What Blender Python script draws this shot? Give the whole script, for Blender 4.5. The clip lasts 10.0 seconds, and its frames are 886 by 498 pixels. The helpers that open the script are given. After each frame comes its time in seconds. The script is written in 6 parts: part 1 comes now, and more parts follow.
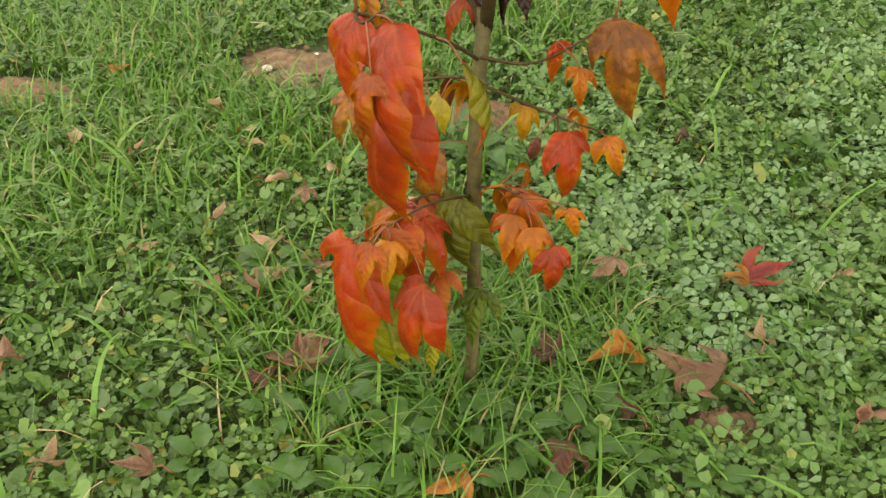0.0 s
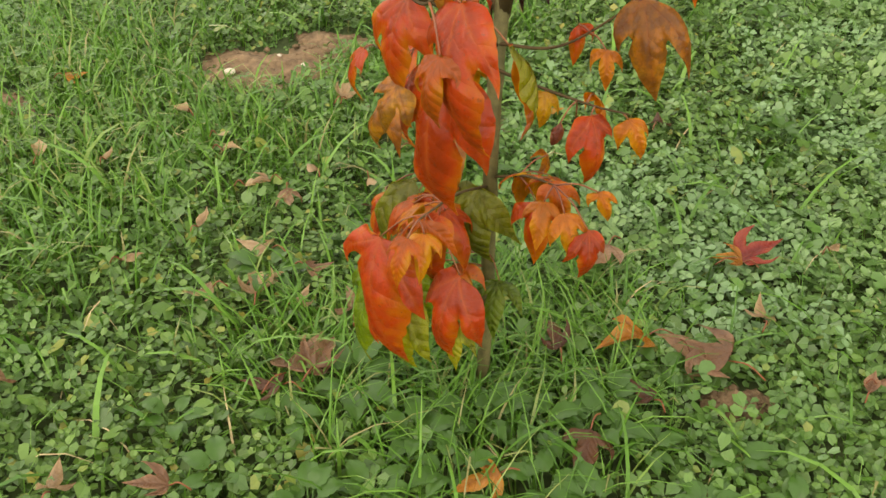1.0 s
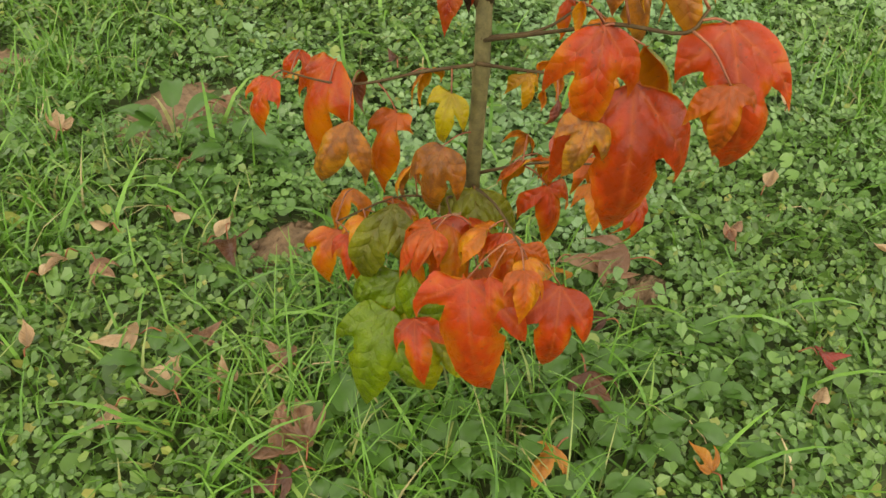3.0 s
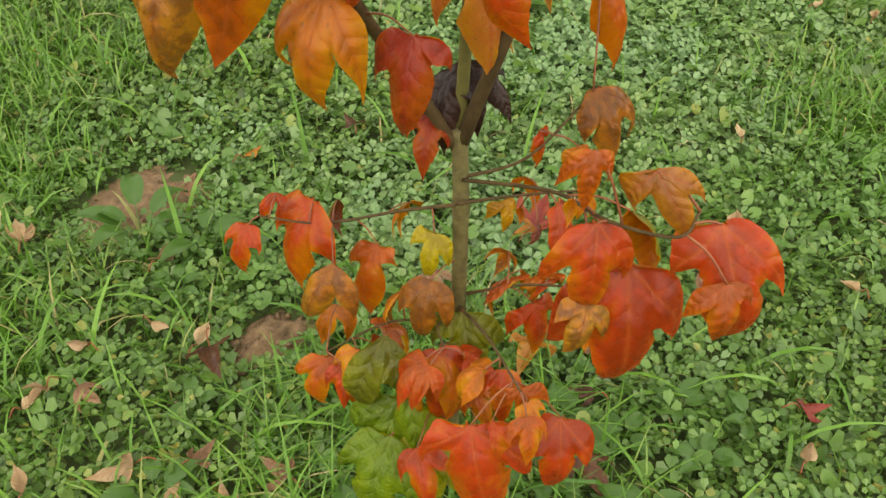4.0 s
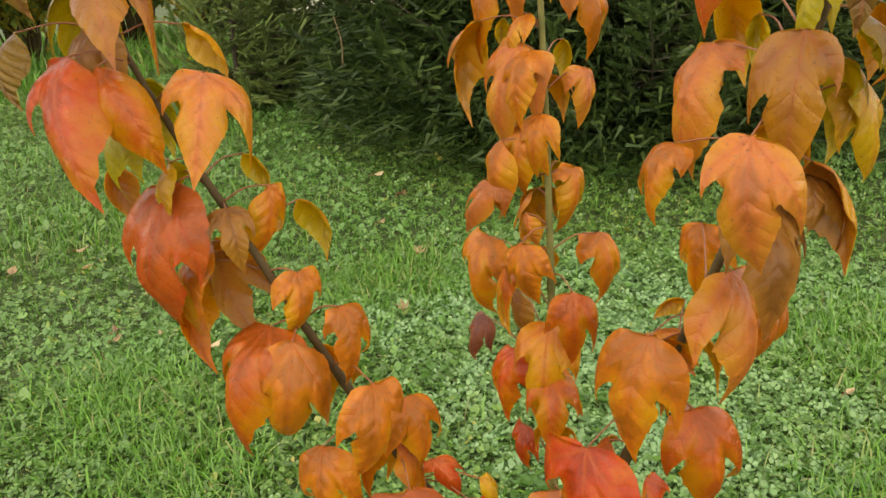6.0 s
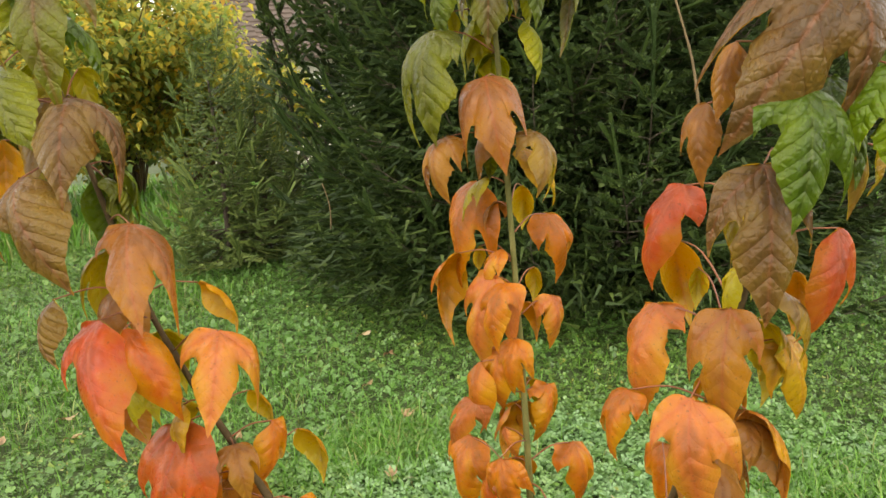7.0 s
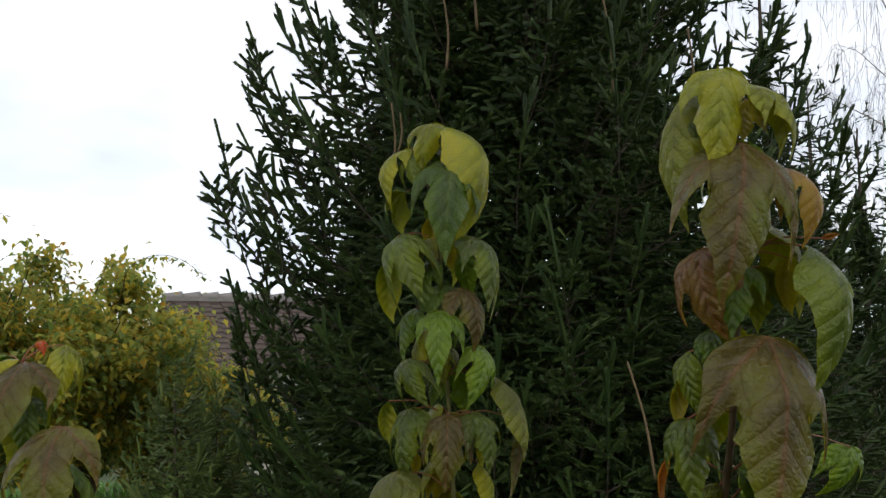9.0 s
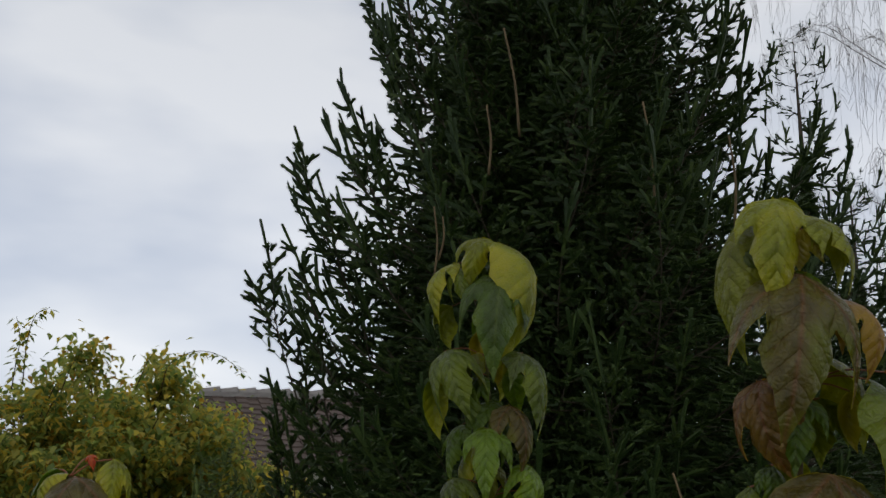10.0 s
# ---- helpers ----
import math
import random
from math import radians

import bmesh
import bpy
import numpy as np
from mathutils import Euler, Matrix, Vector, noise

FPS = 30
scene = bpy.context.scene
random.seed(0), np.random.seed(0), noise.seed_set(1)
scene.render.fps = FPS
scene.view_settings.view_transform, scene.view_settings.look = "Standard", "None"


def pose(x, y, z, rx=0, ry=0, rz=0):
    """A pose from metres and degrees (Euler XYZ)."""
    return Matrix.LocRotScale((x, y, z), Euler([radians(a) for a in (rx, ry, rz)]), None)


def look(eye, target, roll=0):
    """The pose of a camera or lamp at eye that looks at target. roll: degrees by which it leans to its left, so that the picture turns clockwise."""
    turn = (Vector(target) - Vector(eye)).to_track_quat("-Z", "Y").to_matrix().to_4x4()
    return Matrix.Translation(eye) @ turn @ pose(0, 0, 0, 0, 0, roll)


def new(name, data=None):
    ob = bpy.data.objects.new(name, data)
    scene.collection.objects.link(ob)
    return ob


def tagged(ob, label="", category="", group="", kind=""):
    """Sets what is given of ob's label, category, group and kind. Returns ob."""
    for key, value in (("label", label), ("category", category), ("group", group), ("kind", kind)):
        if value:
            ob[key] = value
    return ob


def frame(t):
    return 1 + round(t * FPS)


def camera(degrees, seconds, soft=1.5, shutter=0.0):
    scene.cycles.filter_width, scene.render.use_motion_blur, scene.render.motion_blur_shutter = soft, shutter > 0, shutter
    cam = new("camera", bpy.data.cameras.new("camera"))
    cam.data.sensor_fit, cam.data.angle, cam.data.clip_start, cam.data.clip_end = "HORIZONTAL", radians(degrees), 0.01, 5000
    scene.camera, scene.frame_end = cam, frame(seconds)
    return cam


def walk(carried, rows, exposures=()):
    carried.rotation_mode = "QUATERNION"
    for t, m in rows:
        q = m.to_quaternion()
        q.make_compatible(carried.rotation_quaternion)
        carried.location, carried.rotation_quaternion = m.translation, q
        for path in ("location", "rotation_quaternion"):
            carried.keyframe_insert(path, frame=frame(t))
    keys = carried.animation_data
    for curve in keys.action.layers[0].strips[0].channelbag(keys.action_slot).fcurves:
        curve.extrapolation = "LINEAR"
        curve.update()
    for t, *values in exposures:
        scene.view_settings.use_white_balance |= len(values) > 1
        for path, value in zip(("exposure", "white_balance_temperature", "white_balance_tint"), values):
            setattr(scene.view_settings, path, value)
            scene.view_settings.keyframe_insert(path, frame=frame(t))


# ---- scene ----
cam = camera(53.0, 10.0)
PATH = [
    (0, (0.016, 0.043, 0.777), (0.003, 1.641, -0.426), 1.3),
    (0.5, (-0.023, 0.021, 0.781), (0.003, 1.632, -0.405), 1.3),
    (1, (-0.069, 0.053, 0.757), (0.069, 1.651, -0.437), 1.6),
    (1.5, (-0.138, 0.153, 0.696), (0.241, 1.694, -0.522), 0.6),
    (2, (-0.218, 0.238, 0.683), (0.313, 1.685, -0.591), 2.3),
    (2.2, (-0.256, 0.269, 0.688), (0.354, 1.682, -0.589), 2.3),
    (3.3, (-0.455, 0.331, 0.806), (0.641, 1.371, -0.504), 3.9),
    (3.5, (-0.436, 0.356, 0.816), (0.672, 1.383, -0.494), 3.0),
    (4, (-0.4, 0.395, 0.881), (0.679, 1.422, -0.454), 1.5),
    (4.5, (-0.433, 0.386, 0.985), (0.652, 1.541, -0.236), -0.3),
    (5, (-0.466, 0.358, 1.064), (0.722, 1.531, -0.037), -0.6),
    (5.5, (-0.487, 0.345, 1.136), (0.763, 1.595, 0.202), -1.4),
    (5.7, (-0.498, 0.333, 1.17), (0.718, 1.663, 0.304), -3.0),
    (6.8, (-0.542, 0.271, 1.298), (0.755, 1.69, 0.746), -3.3),
    (7, (-0.549, 0.263, 1.322), (0.774, 1.686, 0.847), -3.7),
    (7.5, (-0.578, 0.232, 1.388), (0.79, 1.669, 1.138), -3.1),
    (8, (-0.592, 0.199, 1.432), (0.773, 1.661, 1.395), -2.1),
    (8.5, (-0.606, 0.19, 1.457), (0.795, 1.615, 1.545), -1.8),
    (9, (-0.614, 0.185, 1.476), (0.816, 1.568, 1.678), -0.7),
    (9.5, (-0.63, 0.183, 1.486), (0.783, 1.561, 1.811), 0.2),
    (10, (-0.628, 0.189, 1.498), (0.718, 1.608, 1.916), 0.4),
]
walk(cam, [(t, look(eye, target, roll)) for t, eye, target, roll in PATH], exposures=[(0.0, 0.26, 8100, 9), (4.0, 0.28, 8100, 8), (5.5, 0.33, 8100, 7), (7.0, 0.64, 7600, 8), (7.6, 0.70, 7300, 9), (8.1, 0.28, 6900, 9), (8.6, -0.42, 6600, 10), (9.1, -0.98, 6400, 10), (9.5, -1.24, 6400, 10), (10.0, -1.54, 6300, 10)])

# ---- world and light: a bright overcast autumn day ----
world = bpy.data.worlds.new("overcast_sky")
scene.world = world
world.use_nodes = True
wn = world.node_tree.nodes
wl = world.node_tree.links
wn.clear()
w_out = wn.new("ShaderNodeOutputWorld")
w_bg = wn.new("ShaderNodeBackground")
w_sky = wn.new("ShaderNodeTexSky")
w_sky.sky_type = "NISHITA"
w_sky.sun_disc = False
w_sky.sun_elevation = radians(61)
w_sky.sun_rotation = radians(231)
w_scale = wn.new("ShaderNodeVectorMath")
w_scale.operation = "SCALE"
w_scale.inputs["Scale"].default_value = 0.10
w_co = wn.new("ShaderNodeTexCoord")
w_map = wn.new("ShaderNodeMapping")
w_map.inputs["Scale"].default_value = (1.0, 1.0, 2.6)
w_noise = wn.new("ShaderNodeTexNoise")
w_noise.inputs["Scale"].default_value = 3.0
w_noise.inputs["Detail"].default_value = 4.0
w_noise.inputs["Roughness"].default_value = 0.45
w_ramp = wn.new("ShaderNodeValToRGB")
w_ramp.color_ramp.elements[0].position = 0.36
w_ramp.color_ramp.elements[0].color = (0.70, 0.75, 0.85, 1)
w_ramp.color_ramp.elements[1].position = 0.62
w_ramp.color_ramp.elements[1].color = (1.02, 1.03, 1.05, 1)
w_mix = wn.new("ShaderNodeMix")
w_mix.data_type = "RGBA"
w_mix.inputs[0].default_value = 0.90
wl.new(w_sky.outputs[0], w_scale.inputs[0])
wl.new(w_co.outputs["Generated"], w_map.inputs[0])
wl.new(w_map.outputs[0], w_noise.inputs["Vector"])
wl.new(w_noise.outputs["Fac"], w_ramp.inputs[0])
wl.new(w_scale.outputs[0], w_mix.inputs[6])
wl.new(w_ramp.outputs[0], w_mix.inputs[7])
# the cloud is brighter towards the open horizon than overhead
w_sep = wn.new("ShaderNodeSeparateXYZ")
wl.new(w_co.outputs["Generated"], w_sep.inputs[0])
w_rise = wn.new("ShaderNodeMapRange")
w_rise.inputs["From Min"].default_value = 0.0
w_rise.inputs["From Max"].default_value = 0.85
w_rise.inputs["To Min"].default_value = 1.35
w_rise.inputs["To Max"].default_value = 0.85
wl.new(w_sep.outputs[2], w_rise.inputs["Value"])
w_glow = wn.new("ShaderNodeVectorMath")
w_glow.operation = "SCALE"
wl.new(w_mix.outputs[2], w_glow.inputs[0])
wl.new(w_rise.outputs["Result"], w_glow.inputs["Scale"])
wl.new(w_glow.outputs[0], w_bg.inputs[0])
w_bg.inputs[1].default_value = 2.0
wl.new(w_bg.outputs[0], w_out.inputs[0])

sun = new("sun", bpy.data.lights.new("sun", "SUN"))
sun.data.energy = 1.0
sun.data.angle = radians(40)
sun.data.color = (1.0, 0.96, 0.90)
sun.matrix_world = look((-2.0, -1.6, 4.6), (0, 0, 0))


# ---- materials ----
def nodes_of(name):
    m = bpy.data.materials.new(name)
    m.use_nodes = True
    nt = m.node_tree
    return m, nt, nt.nodes["Principled BSDF"], nt.nodes["Material Output"]


def node(nt, kind, **values):
    n = nt.nodes.new(kind)
    for k, v in values.items():
        n.inputs[k.replace("_", " ")].default_value = v
    return n


def mixed(nt, fac, a, b, blend="MIX"):
    """Mix two colours; fac, a and b are sockets or values."""
    n = nt.nodes.new("ShaderNodeMix")
    n.data_type = "RGBA"
    n.blend_type = blend
    for slot, v in ((0, fac), (6, a), (7, b)):
        if isinstance(v, bpy.types.NodeSocket):
            nt.links.new(v, n.inputs[slot])
        elif slot == 0:
            n.inputs[slot].default_value = v
        else:
            n.inputs[slot].default_value = (*v, 1)
    return n.outputs[2]


def sums(nt, op, a, b=0.0):
    n = nt.nodes.new("ShaderNodeMath")
    n.operation = op
    for i, v in enumerate((a, b)):
        if isinstance(v, bpy.types.NodeSocket):
            nt.links.new(v, n.inputs[i])
        else:
            n.inputs[i].default_value = v
    return n.outputs[0]


def ramp(nt, fac, stops):
    n = nt.nodes.new("ShaderNodeValToRGB")
    e = n.color_ramp.elements
    while len(e) < len(stops):
        e.new(0.5)
    for el, (p, c) in zip(e, stops):
        el.position = p
        el.color = (*c, 1) if len(c) == 3 else c
    nt.links.new(fac, n.inputs[0])
    return n.outputs[0]


def noise_of(nt, scale, detail=3.0, rough=0.55, coord="Object"):
    co = nt.nodes.new("ShaderNodeTexCoord")
    n = node(nt, "ShaderNodeTexNoise", Scale=scale, Detail=detail, Roughness=rough)
    nt.links.new(co.outputs[coord], n.inputs["Vector"])
    return n.outputs["Fac"]


def bumped(nt, bsdf, height, strength, distance):
    b = node(nt, "ShaderNodeBump", Strength=strength, Distance=distance)
    nt.links.new(height, b.inputs["Height"])
    nt.links.new(b.outputs[0], bsdf.inputs["Normal"])
    return b.outputs[0]


def see_through(nt, bsdf, out, colour, amount):
    """Thin leaves let some light through."""
    tr = nt.nodes.new("ShaderNodeBsdfTranslucent")
    if isinstance(colour, bpy.types.NodeSocket):
        nt.links.new(colour, tr.inputs["Color"])
    else:
        tr.inputs["Color"].default_value = (*colour, 1)
    mx = nt.nodes.new("ShaderNodeMixShader")
    mx.inputs[0].default_value = amount
    nt.links.new(bsdf.outputs[0], mx.inputs[1])
    nt.links.new(tr.outputs[0], mx.inputs[2])
    nt.links.new(mx.outputs[0], out.inputs["Surface"])


def leaf_material(name, body, edge, vein, spots=0.0, rough=0.35, spot_colour=(0.10, 0.045, 0.020), crinkle=0.5):
    """A blade with a midrib and side veins (u off the midrib, v along), mottled from body to edge colour."""
    m, nt, bsdf, out = nodes_of(name)
    uv = nt.nodes.new("ShaderNodeUVMap")
    sep = nt.nodes.new("ShaderNodeSeparateXYZ")
    nt.links.new(uv.outputs[0], sep.inputs[0])
    u, v = sep.outputs[0], sep.outputs[1]
    info = nt.nodes.new("ShaderNodeObjectInfo")
    big = noise_of(nt, 24.0, 3.0, 0.6)
    patch = noise_of(nt, 62.0, 3.0, 0.6)
    fine = noise_of(nt, 230.0, 3.0)
    f = sums(nt, "ADD", sums(nt, "MULTIPLY", big, 2.0), sums(nt, "MULTIPLY", u, 0.95))
    f = sums(nt, "ADD", f, sums(nt, "MULTIPLY", patch, 0.8))
    f = sums(nt, "SUBTRACT", sums(nt, "ADD", f, sums(nt, "MULTIPLY", v, 0.55)), 1.48)
    f = sums(nt, "ADD", f, sums(nt, "MULTIPLY", sums(nt, "SUBTRACT", info.outputs["Random"], 0.5), 0.5))
    dark = tuple(c * 0.62 for c in body)
    col = ramp(nt, f, ((0.0, dark), (0.30, body), (0.90, edge)))
    # veins: a midrib, uneven slanting side veins and a fine net
    wander = sums(nt, "ADD", sums(nt, "MULTIPLY", patch, 0.35), sums(nt, "MULTIPLY", info.outputs["Random"], 1.0))
    slant = sums(nt, "ADD", sums(nt, "SUBTRACT", sums(nt, "MULTIPLY", v, 7.0), sums(nt, "MULTIPLY", u, 2.2)), wander)
    wave = sums(nt, "ABSOLUTE", sums(nt, "SUBTRACT", sums(nt, "FRACT", slant), 0.5))
    side = ramp(nt, wave, ((0.0, (0.30, 0.30, 0.30)), (0.07, (0, 0, 0))))
    mid = ramp(nt, u, ((0.0, (1, 1, 1)), (0.07, (0, 0, 0))))
    vf = sums(nt, "MULTIPLY", sums(nt, "MAXIMUM", side, mid), 0.60)
    col = mixed(nt, vf, col, vein)
    co = nt.nodes.new("ShaderNodeTexCoord")
    net = node(nt, "ShaderNodeTexVoronoi", Scale=190.0)
    net.feature = "DISTANCE_TO_EDGE"
    nt.links.new(co.outputs["Object"], net.inputs["Vector"])
    cell = sums(nt, "MINIMUM", sums(nt, "MULTIPLY", net.outputs["Distance"], 3.5), 1.0)
    col = mixed(nt, sums(nt, "MULTIPLY", sums(nt, "SUBTRACT", 1.0, cell), 0.08), col, vein)
    col = mixed(nt, sums(nt, "MULTIPLY", fine, 0.30), col, tuple(c * 0.55 for c in body))
    speck = ramp(nt, noise_of(nt, 330.0, 2.0, 0.5), ((0.66, (0, 0, 0)), (0.72, (0.6, 0.6, 0.6))))
    col = mixed(nt, speck, col, spot_colour)
    if spots:
        sp = noise_of(nt, 95.0, 4.0, 0.65)
        f2 = ramp(nt, sp, ((0.50 - spots * 0.12, (0, 0, 0)), (0.56, (1, 1, 1))))
        f2 = sums(nt, "MULTIPLY", f2, min(1.0, 0.15 + spots))
        col = mixed(nt, f2, col, spot_colour)
    nt.links.new(col, bsdf.inputs["Base Color"])
    swell = sums(nt, "SQRT", sums(nt, "MULTIPLY", wave, 2.0))
    h = sums(nt, "ADD", sums(nt, "MULTIPLY", swell, 0.8), sums(nt, "MULTIPLY", cell, 0.18))
    h = sums(nt, "ADD", h, sums(nt, "MULTIPLY", patch, 0.9))
    h = sums(nt, "ADD", h, sums(nt, "MULTIPLY", sums(nt, "MINIMUM", sums(nt, "MULTIPLY", u, 6.0), 1.0), 0.6))
    bumped(nt, bsdf, h, crinkle, 0.0026)
    nt.links.new(sums(nt, "ADD", sums(nt, "MULTIPLY", fine, 0.22), rough - 0.17), bsdf.inputs["Roughness"])
    bsdf.inputs["Specular IOR Level"].default_value = 0.45
    see_through(nt, bsdf, out, mixed(nt, 0.45, col, edge), 0.48)
    return m


LEAF = {}


def palette(name, body, edge, vein, spots=0.0):
    """Colours of one kind of leaf: body, rim and veins."""
    LEAF[name] = (body, edge, vein, spots)


palette("red", (0.560, 0.058, 0.010), (0.660, 0.230, 0.010), (0.640, 0.150, 0.030))
palette("redorange", (0.560, 0.115, 0.010), (0.640, 0.280, 0.010), (0.600, 0.130, 0.030))
palette("orangered", (0.600, 0.135, 0.020), (0.620, 0.070, 0.014), (0.620, 0.080, 0.020))
palette("orange", (0.660, 0.205, 0.018), (0.720, 0.370, 0.016), (0.580, 0.130, 0.020))
palette("pinkorange", (0.660, 0.205, 0.045), (0.700, 0.340, 0.030), (0.620, 0.140, 0.050))
palette("redpink", (0.580, 0.090, 0.026), (0.630, 0.230, 0.018), (0.620, 0.160, 0.060))
palette("yelloworange", (0.620, 0.310, 0.018), (0.660, 0.430, 0.022), (0.560, 0.220, 0.030))
palette("yellow", (0.50, 0.40, 0.015), (0.56, 0.46, 0.025), (0.50, 0.33, 0.04), 0.0)
palette("dullorange", (0.42, 0.17, 0.03), (0.48, 0.23, 0.03), (0.30, 0.10, 0.03), 0.0)
palette("darkred", (0.400, 0.035, 0.010), (0.520, 0.120, 0.012), (0.420, 0.060, 0.030))
palette("purple", (0.26, 0.075, 0.045), (0.38, 0.13, 0.05), (0.22, 0.06, 0.05), 0.0)
palette("spot", (0.55, 0.20, 0.025), (0.62, 0.32, 0.025), (0.36, 0.09, 0.02), 0.42)
palette("brownorange", (0.400, 0.155, 0.035), (0.560, 0.250, 0.020), (0.520, 0.140, 0.050))
palette("brown", (0.205, 0.112, 0.034), (0.270, 0.165, 0.028), (0.400, 0.150, 0.070))
palette("brownyellow", (0.280, 0.160, 0.028), (0.440, 0.270, 0.020), (0.380, 0.170, 0.050))
palette("brownolive", (0.150, 0.122, 0.022), (0.195, 0.215, 0.016), (0.320, 0.130, 0.060))
palette("olive", (0.180, 0.195, 0.016), (0.310, 0.320, 0.018), (0.250, 0.230, 0.050))
palette("greygreen", (0.120, 0.165, 0.018), (0.215, 0.265, 0.015), (0.210, 0.240, 0.060))
palette("green", (0.098, 0.165, 0.013), (0.175, 0.245, 0.014), (0.200, 0.260, 0.050))
palette("lightgreen", (0.165, 0.270, 0.012), (0.260, 0.360, 0.016), (0.270, 0.380, 0.050))
palette("yellowgreen", (0.310, 0.335, 0.012), (0.520, 0.470, 0.018), (0.420, 0.420, 0.060))
palette("dead", (0.045, 0.022, 0.018), (0.08, 0.035, 0.025), (0.06, 0.03, 0.02), 0.0)
palette("fallenpink", (0.40, 0.22, 0.125), (0.56, 0.36, 0.21), (0.24, 0.10, 0.06), 0.2)
palette("fallentan", (0.52, 0.35, 0.19), (0.64, 0.47, 0.28), (0.46, 0.26, 0.12), 0.0)
palette("fallenpale", (0.72, 0.55, 0.33), (0.78, 0.63, 0.42), (0.60, 0.40, 0.22), 0.0)
palette("fallenbrown", (0.16, 0.07, 0.04), (0.25, 0.115, 0.06), (0.18, 0.07, 0.04), 0.25)
palette("fallenred", (0.36, 0.05, 0.04), (0.50, 0.11, 0.05), (0.45, 0.12, 0.07), 0.0)
palette("fallenorange", (0.58, 0.24, 0.04), (0.60, 0.31, 0.05), (0.48, 0.15, 0.03), 0.0)
CRINKLED = ("brown", "brownolive", "olive", "greygreen", "green", "lightgreen", "yellowgreen")
LEAF_MATS = {k: leaf_material("leaf_" + k, v[0], v[1], v[2], v[3], crinkle=1.0 if k in CRINKLED else 0.42) for k, v in LEAF.items()}
UNDERSIDE = {"red": "orange", "redorange": "yelloworange", "orangered": "yelloworange", "orange": "yelloworange",
             "pinkorange": "yelloworange", "redpink": "yelloworange", "yelloworange": "yellow", "yellow": "yellow",
             "dullorange": "dullorange", "darkred": "redorange", "purple": "dullorange", "spot": "dullorange",
             "brownorange": "yelloworange", "brown": "yelloworange", "brownyellow": "yellow", "brownolive": "yellow",
             "olive": "yellowgreen", "greygreen": "yellowgreen", "green": "lightgreen", "lightgreen": "yellowgreen",
             "yellowgreen": "yellowgreen", "dead": "dead"}


def plain_material(name, a, b, scale, rough=0.7, bump=0.4, distance=0.002, coord="Object", spec=0.4):
    m, nt, bsdf, out = nodes_of(name)
    n1 = noise_of(nt, scale, 4.0, 0.6, coord)
    n2 = noise_of(nt, scale * 7.3, 3.0, 0.6, coord)
    f = sums(nt, "ADD", sums(nt, "MULTIPLY", n1, 0.75), sums(nt, "MULTIPLY", n2, 0.25))
    nt.links.new(ramp(nt, f, ((0.32, a), (0.68, b))), bsdf.inputs["Base Color"])
    bsdf.inputs["Roughness"].default_value = rough
    bsdf.inputs["Specular IOR Level"].default_value = spec
    bumped(nt, bsdf, f, bump, distance)
    return m


def foliage_material(name, stops, patch=1.2, rough=0.5, through_light=0.25, bluish=None, spec=0.4):
    """Many small blades: colour by blade, and by larger patches of the lawn."""
    m, nt, bsdf, out = nodes_of(name)
    geo = nt.nodes.new("ShaderNodeNewGeometry")
    col = ramp(nt, geo.outputs["Random Per Island"], stops)
    if bluish:
        big = noise_of(nt, patch, 2.0)
        col = mixed(nt, ramp(nt, big, ((0.42, (0, 0, 0)), (0.62, (0.75, 0.75, 0.75)))), col, bluish)
    fine = noise_of(nt, 130.0, 2.0)
    col = mixed(nt, sums(nt, "MULTIPLY", fine, 0.36), col, (0.03, 0.055, 0.02))
    nt.links.new(col, bsdf.inputs["Base Color"])
    bsdf.inputs["Roughness"].default_value = rough
    bsdf.inputs["Specular IOR Level"].default_value = spec
    see_through(nt, bsdf, out, col, through_light)
    return m


CLOVER = foliage_material("clover_leaf", ((0.0, (0.058, 0.130, 0.020)), (0.35, (0.096, 0.194, 0.033)), (0.7, (0.142, 0.265, 0.047)), (0.95, (0.205, 0.350, 0.068)), (1.0, (0.42, 0.36, 0.07))), 1.1, 0.32, 0.28, (0.15, 0.32, 0.075), 0.5)
# paler bluish plants, with some of the sky's sheen put into their colour
CLOVER_PALE = foliage_material("pale_clover_leaf", ((0.0, (0.105, 0.215, 0.050)), (0.35, (0.170, 0.315, 0.080)), (0.7, (0.225, 0.385, 0.110)), (1.0, (0.31, 0.47, 0.15))), 3.5, 0.36, 0.28, (0.24, 0.42, 0.18), 0.75)
GRASS = foliage_material("grass_blade", ((0.0, (0.078, 0.210, 0.024)), (0.5, (0.138, 0.325, 0.038)), (0.88, (0.215, 0.430, 0.066)), (1.0, (0.42, 0.36, 0.16))), 1.0, 0.30, 0.32)
WEED = foliage_material("weed_leaf", ((0.0, (0.042, 0.112, 0.018)), (0.6, (0.070, 0.165, 0.027)), (1.0, (0.125, 0.250, 0.044))), 1.0, 0.34, 0.28)
NEEDLE = foliage_material("spruce_needle", ((0.0, (0.018, 0.034, 0.008)), (0.6, (0.038, 0.064, 0.013)), (1.0, (0.088, 0.122, 0.024))), 1.0, 0.5, 0.08, None, 0.25)
NEEDLE_YOUNG = foliage_material("young_spruce_needle", ((0.0, (0.075, 0.115, 0.030)), (0.6, (0.135, 0.185, 0.045)), (1.0, (0.24, 0.29, 0.070))), 1.0, 0.5, 0.12, None, 0.3)
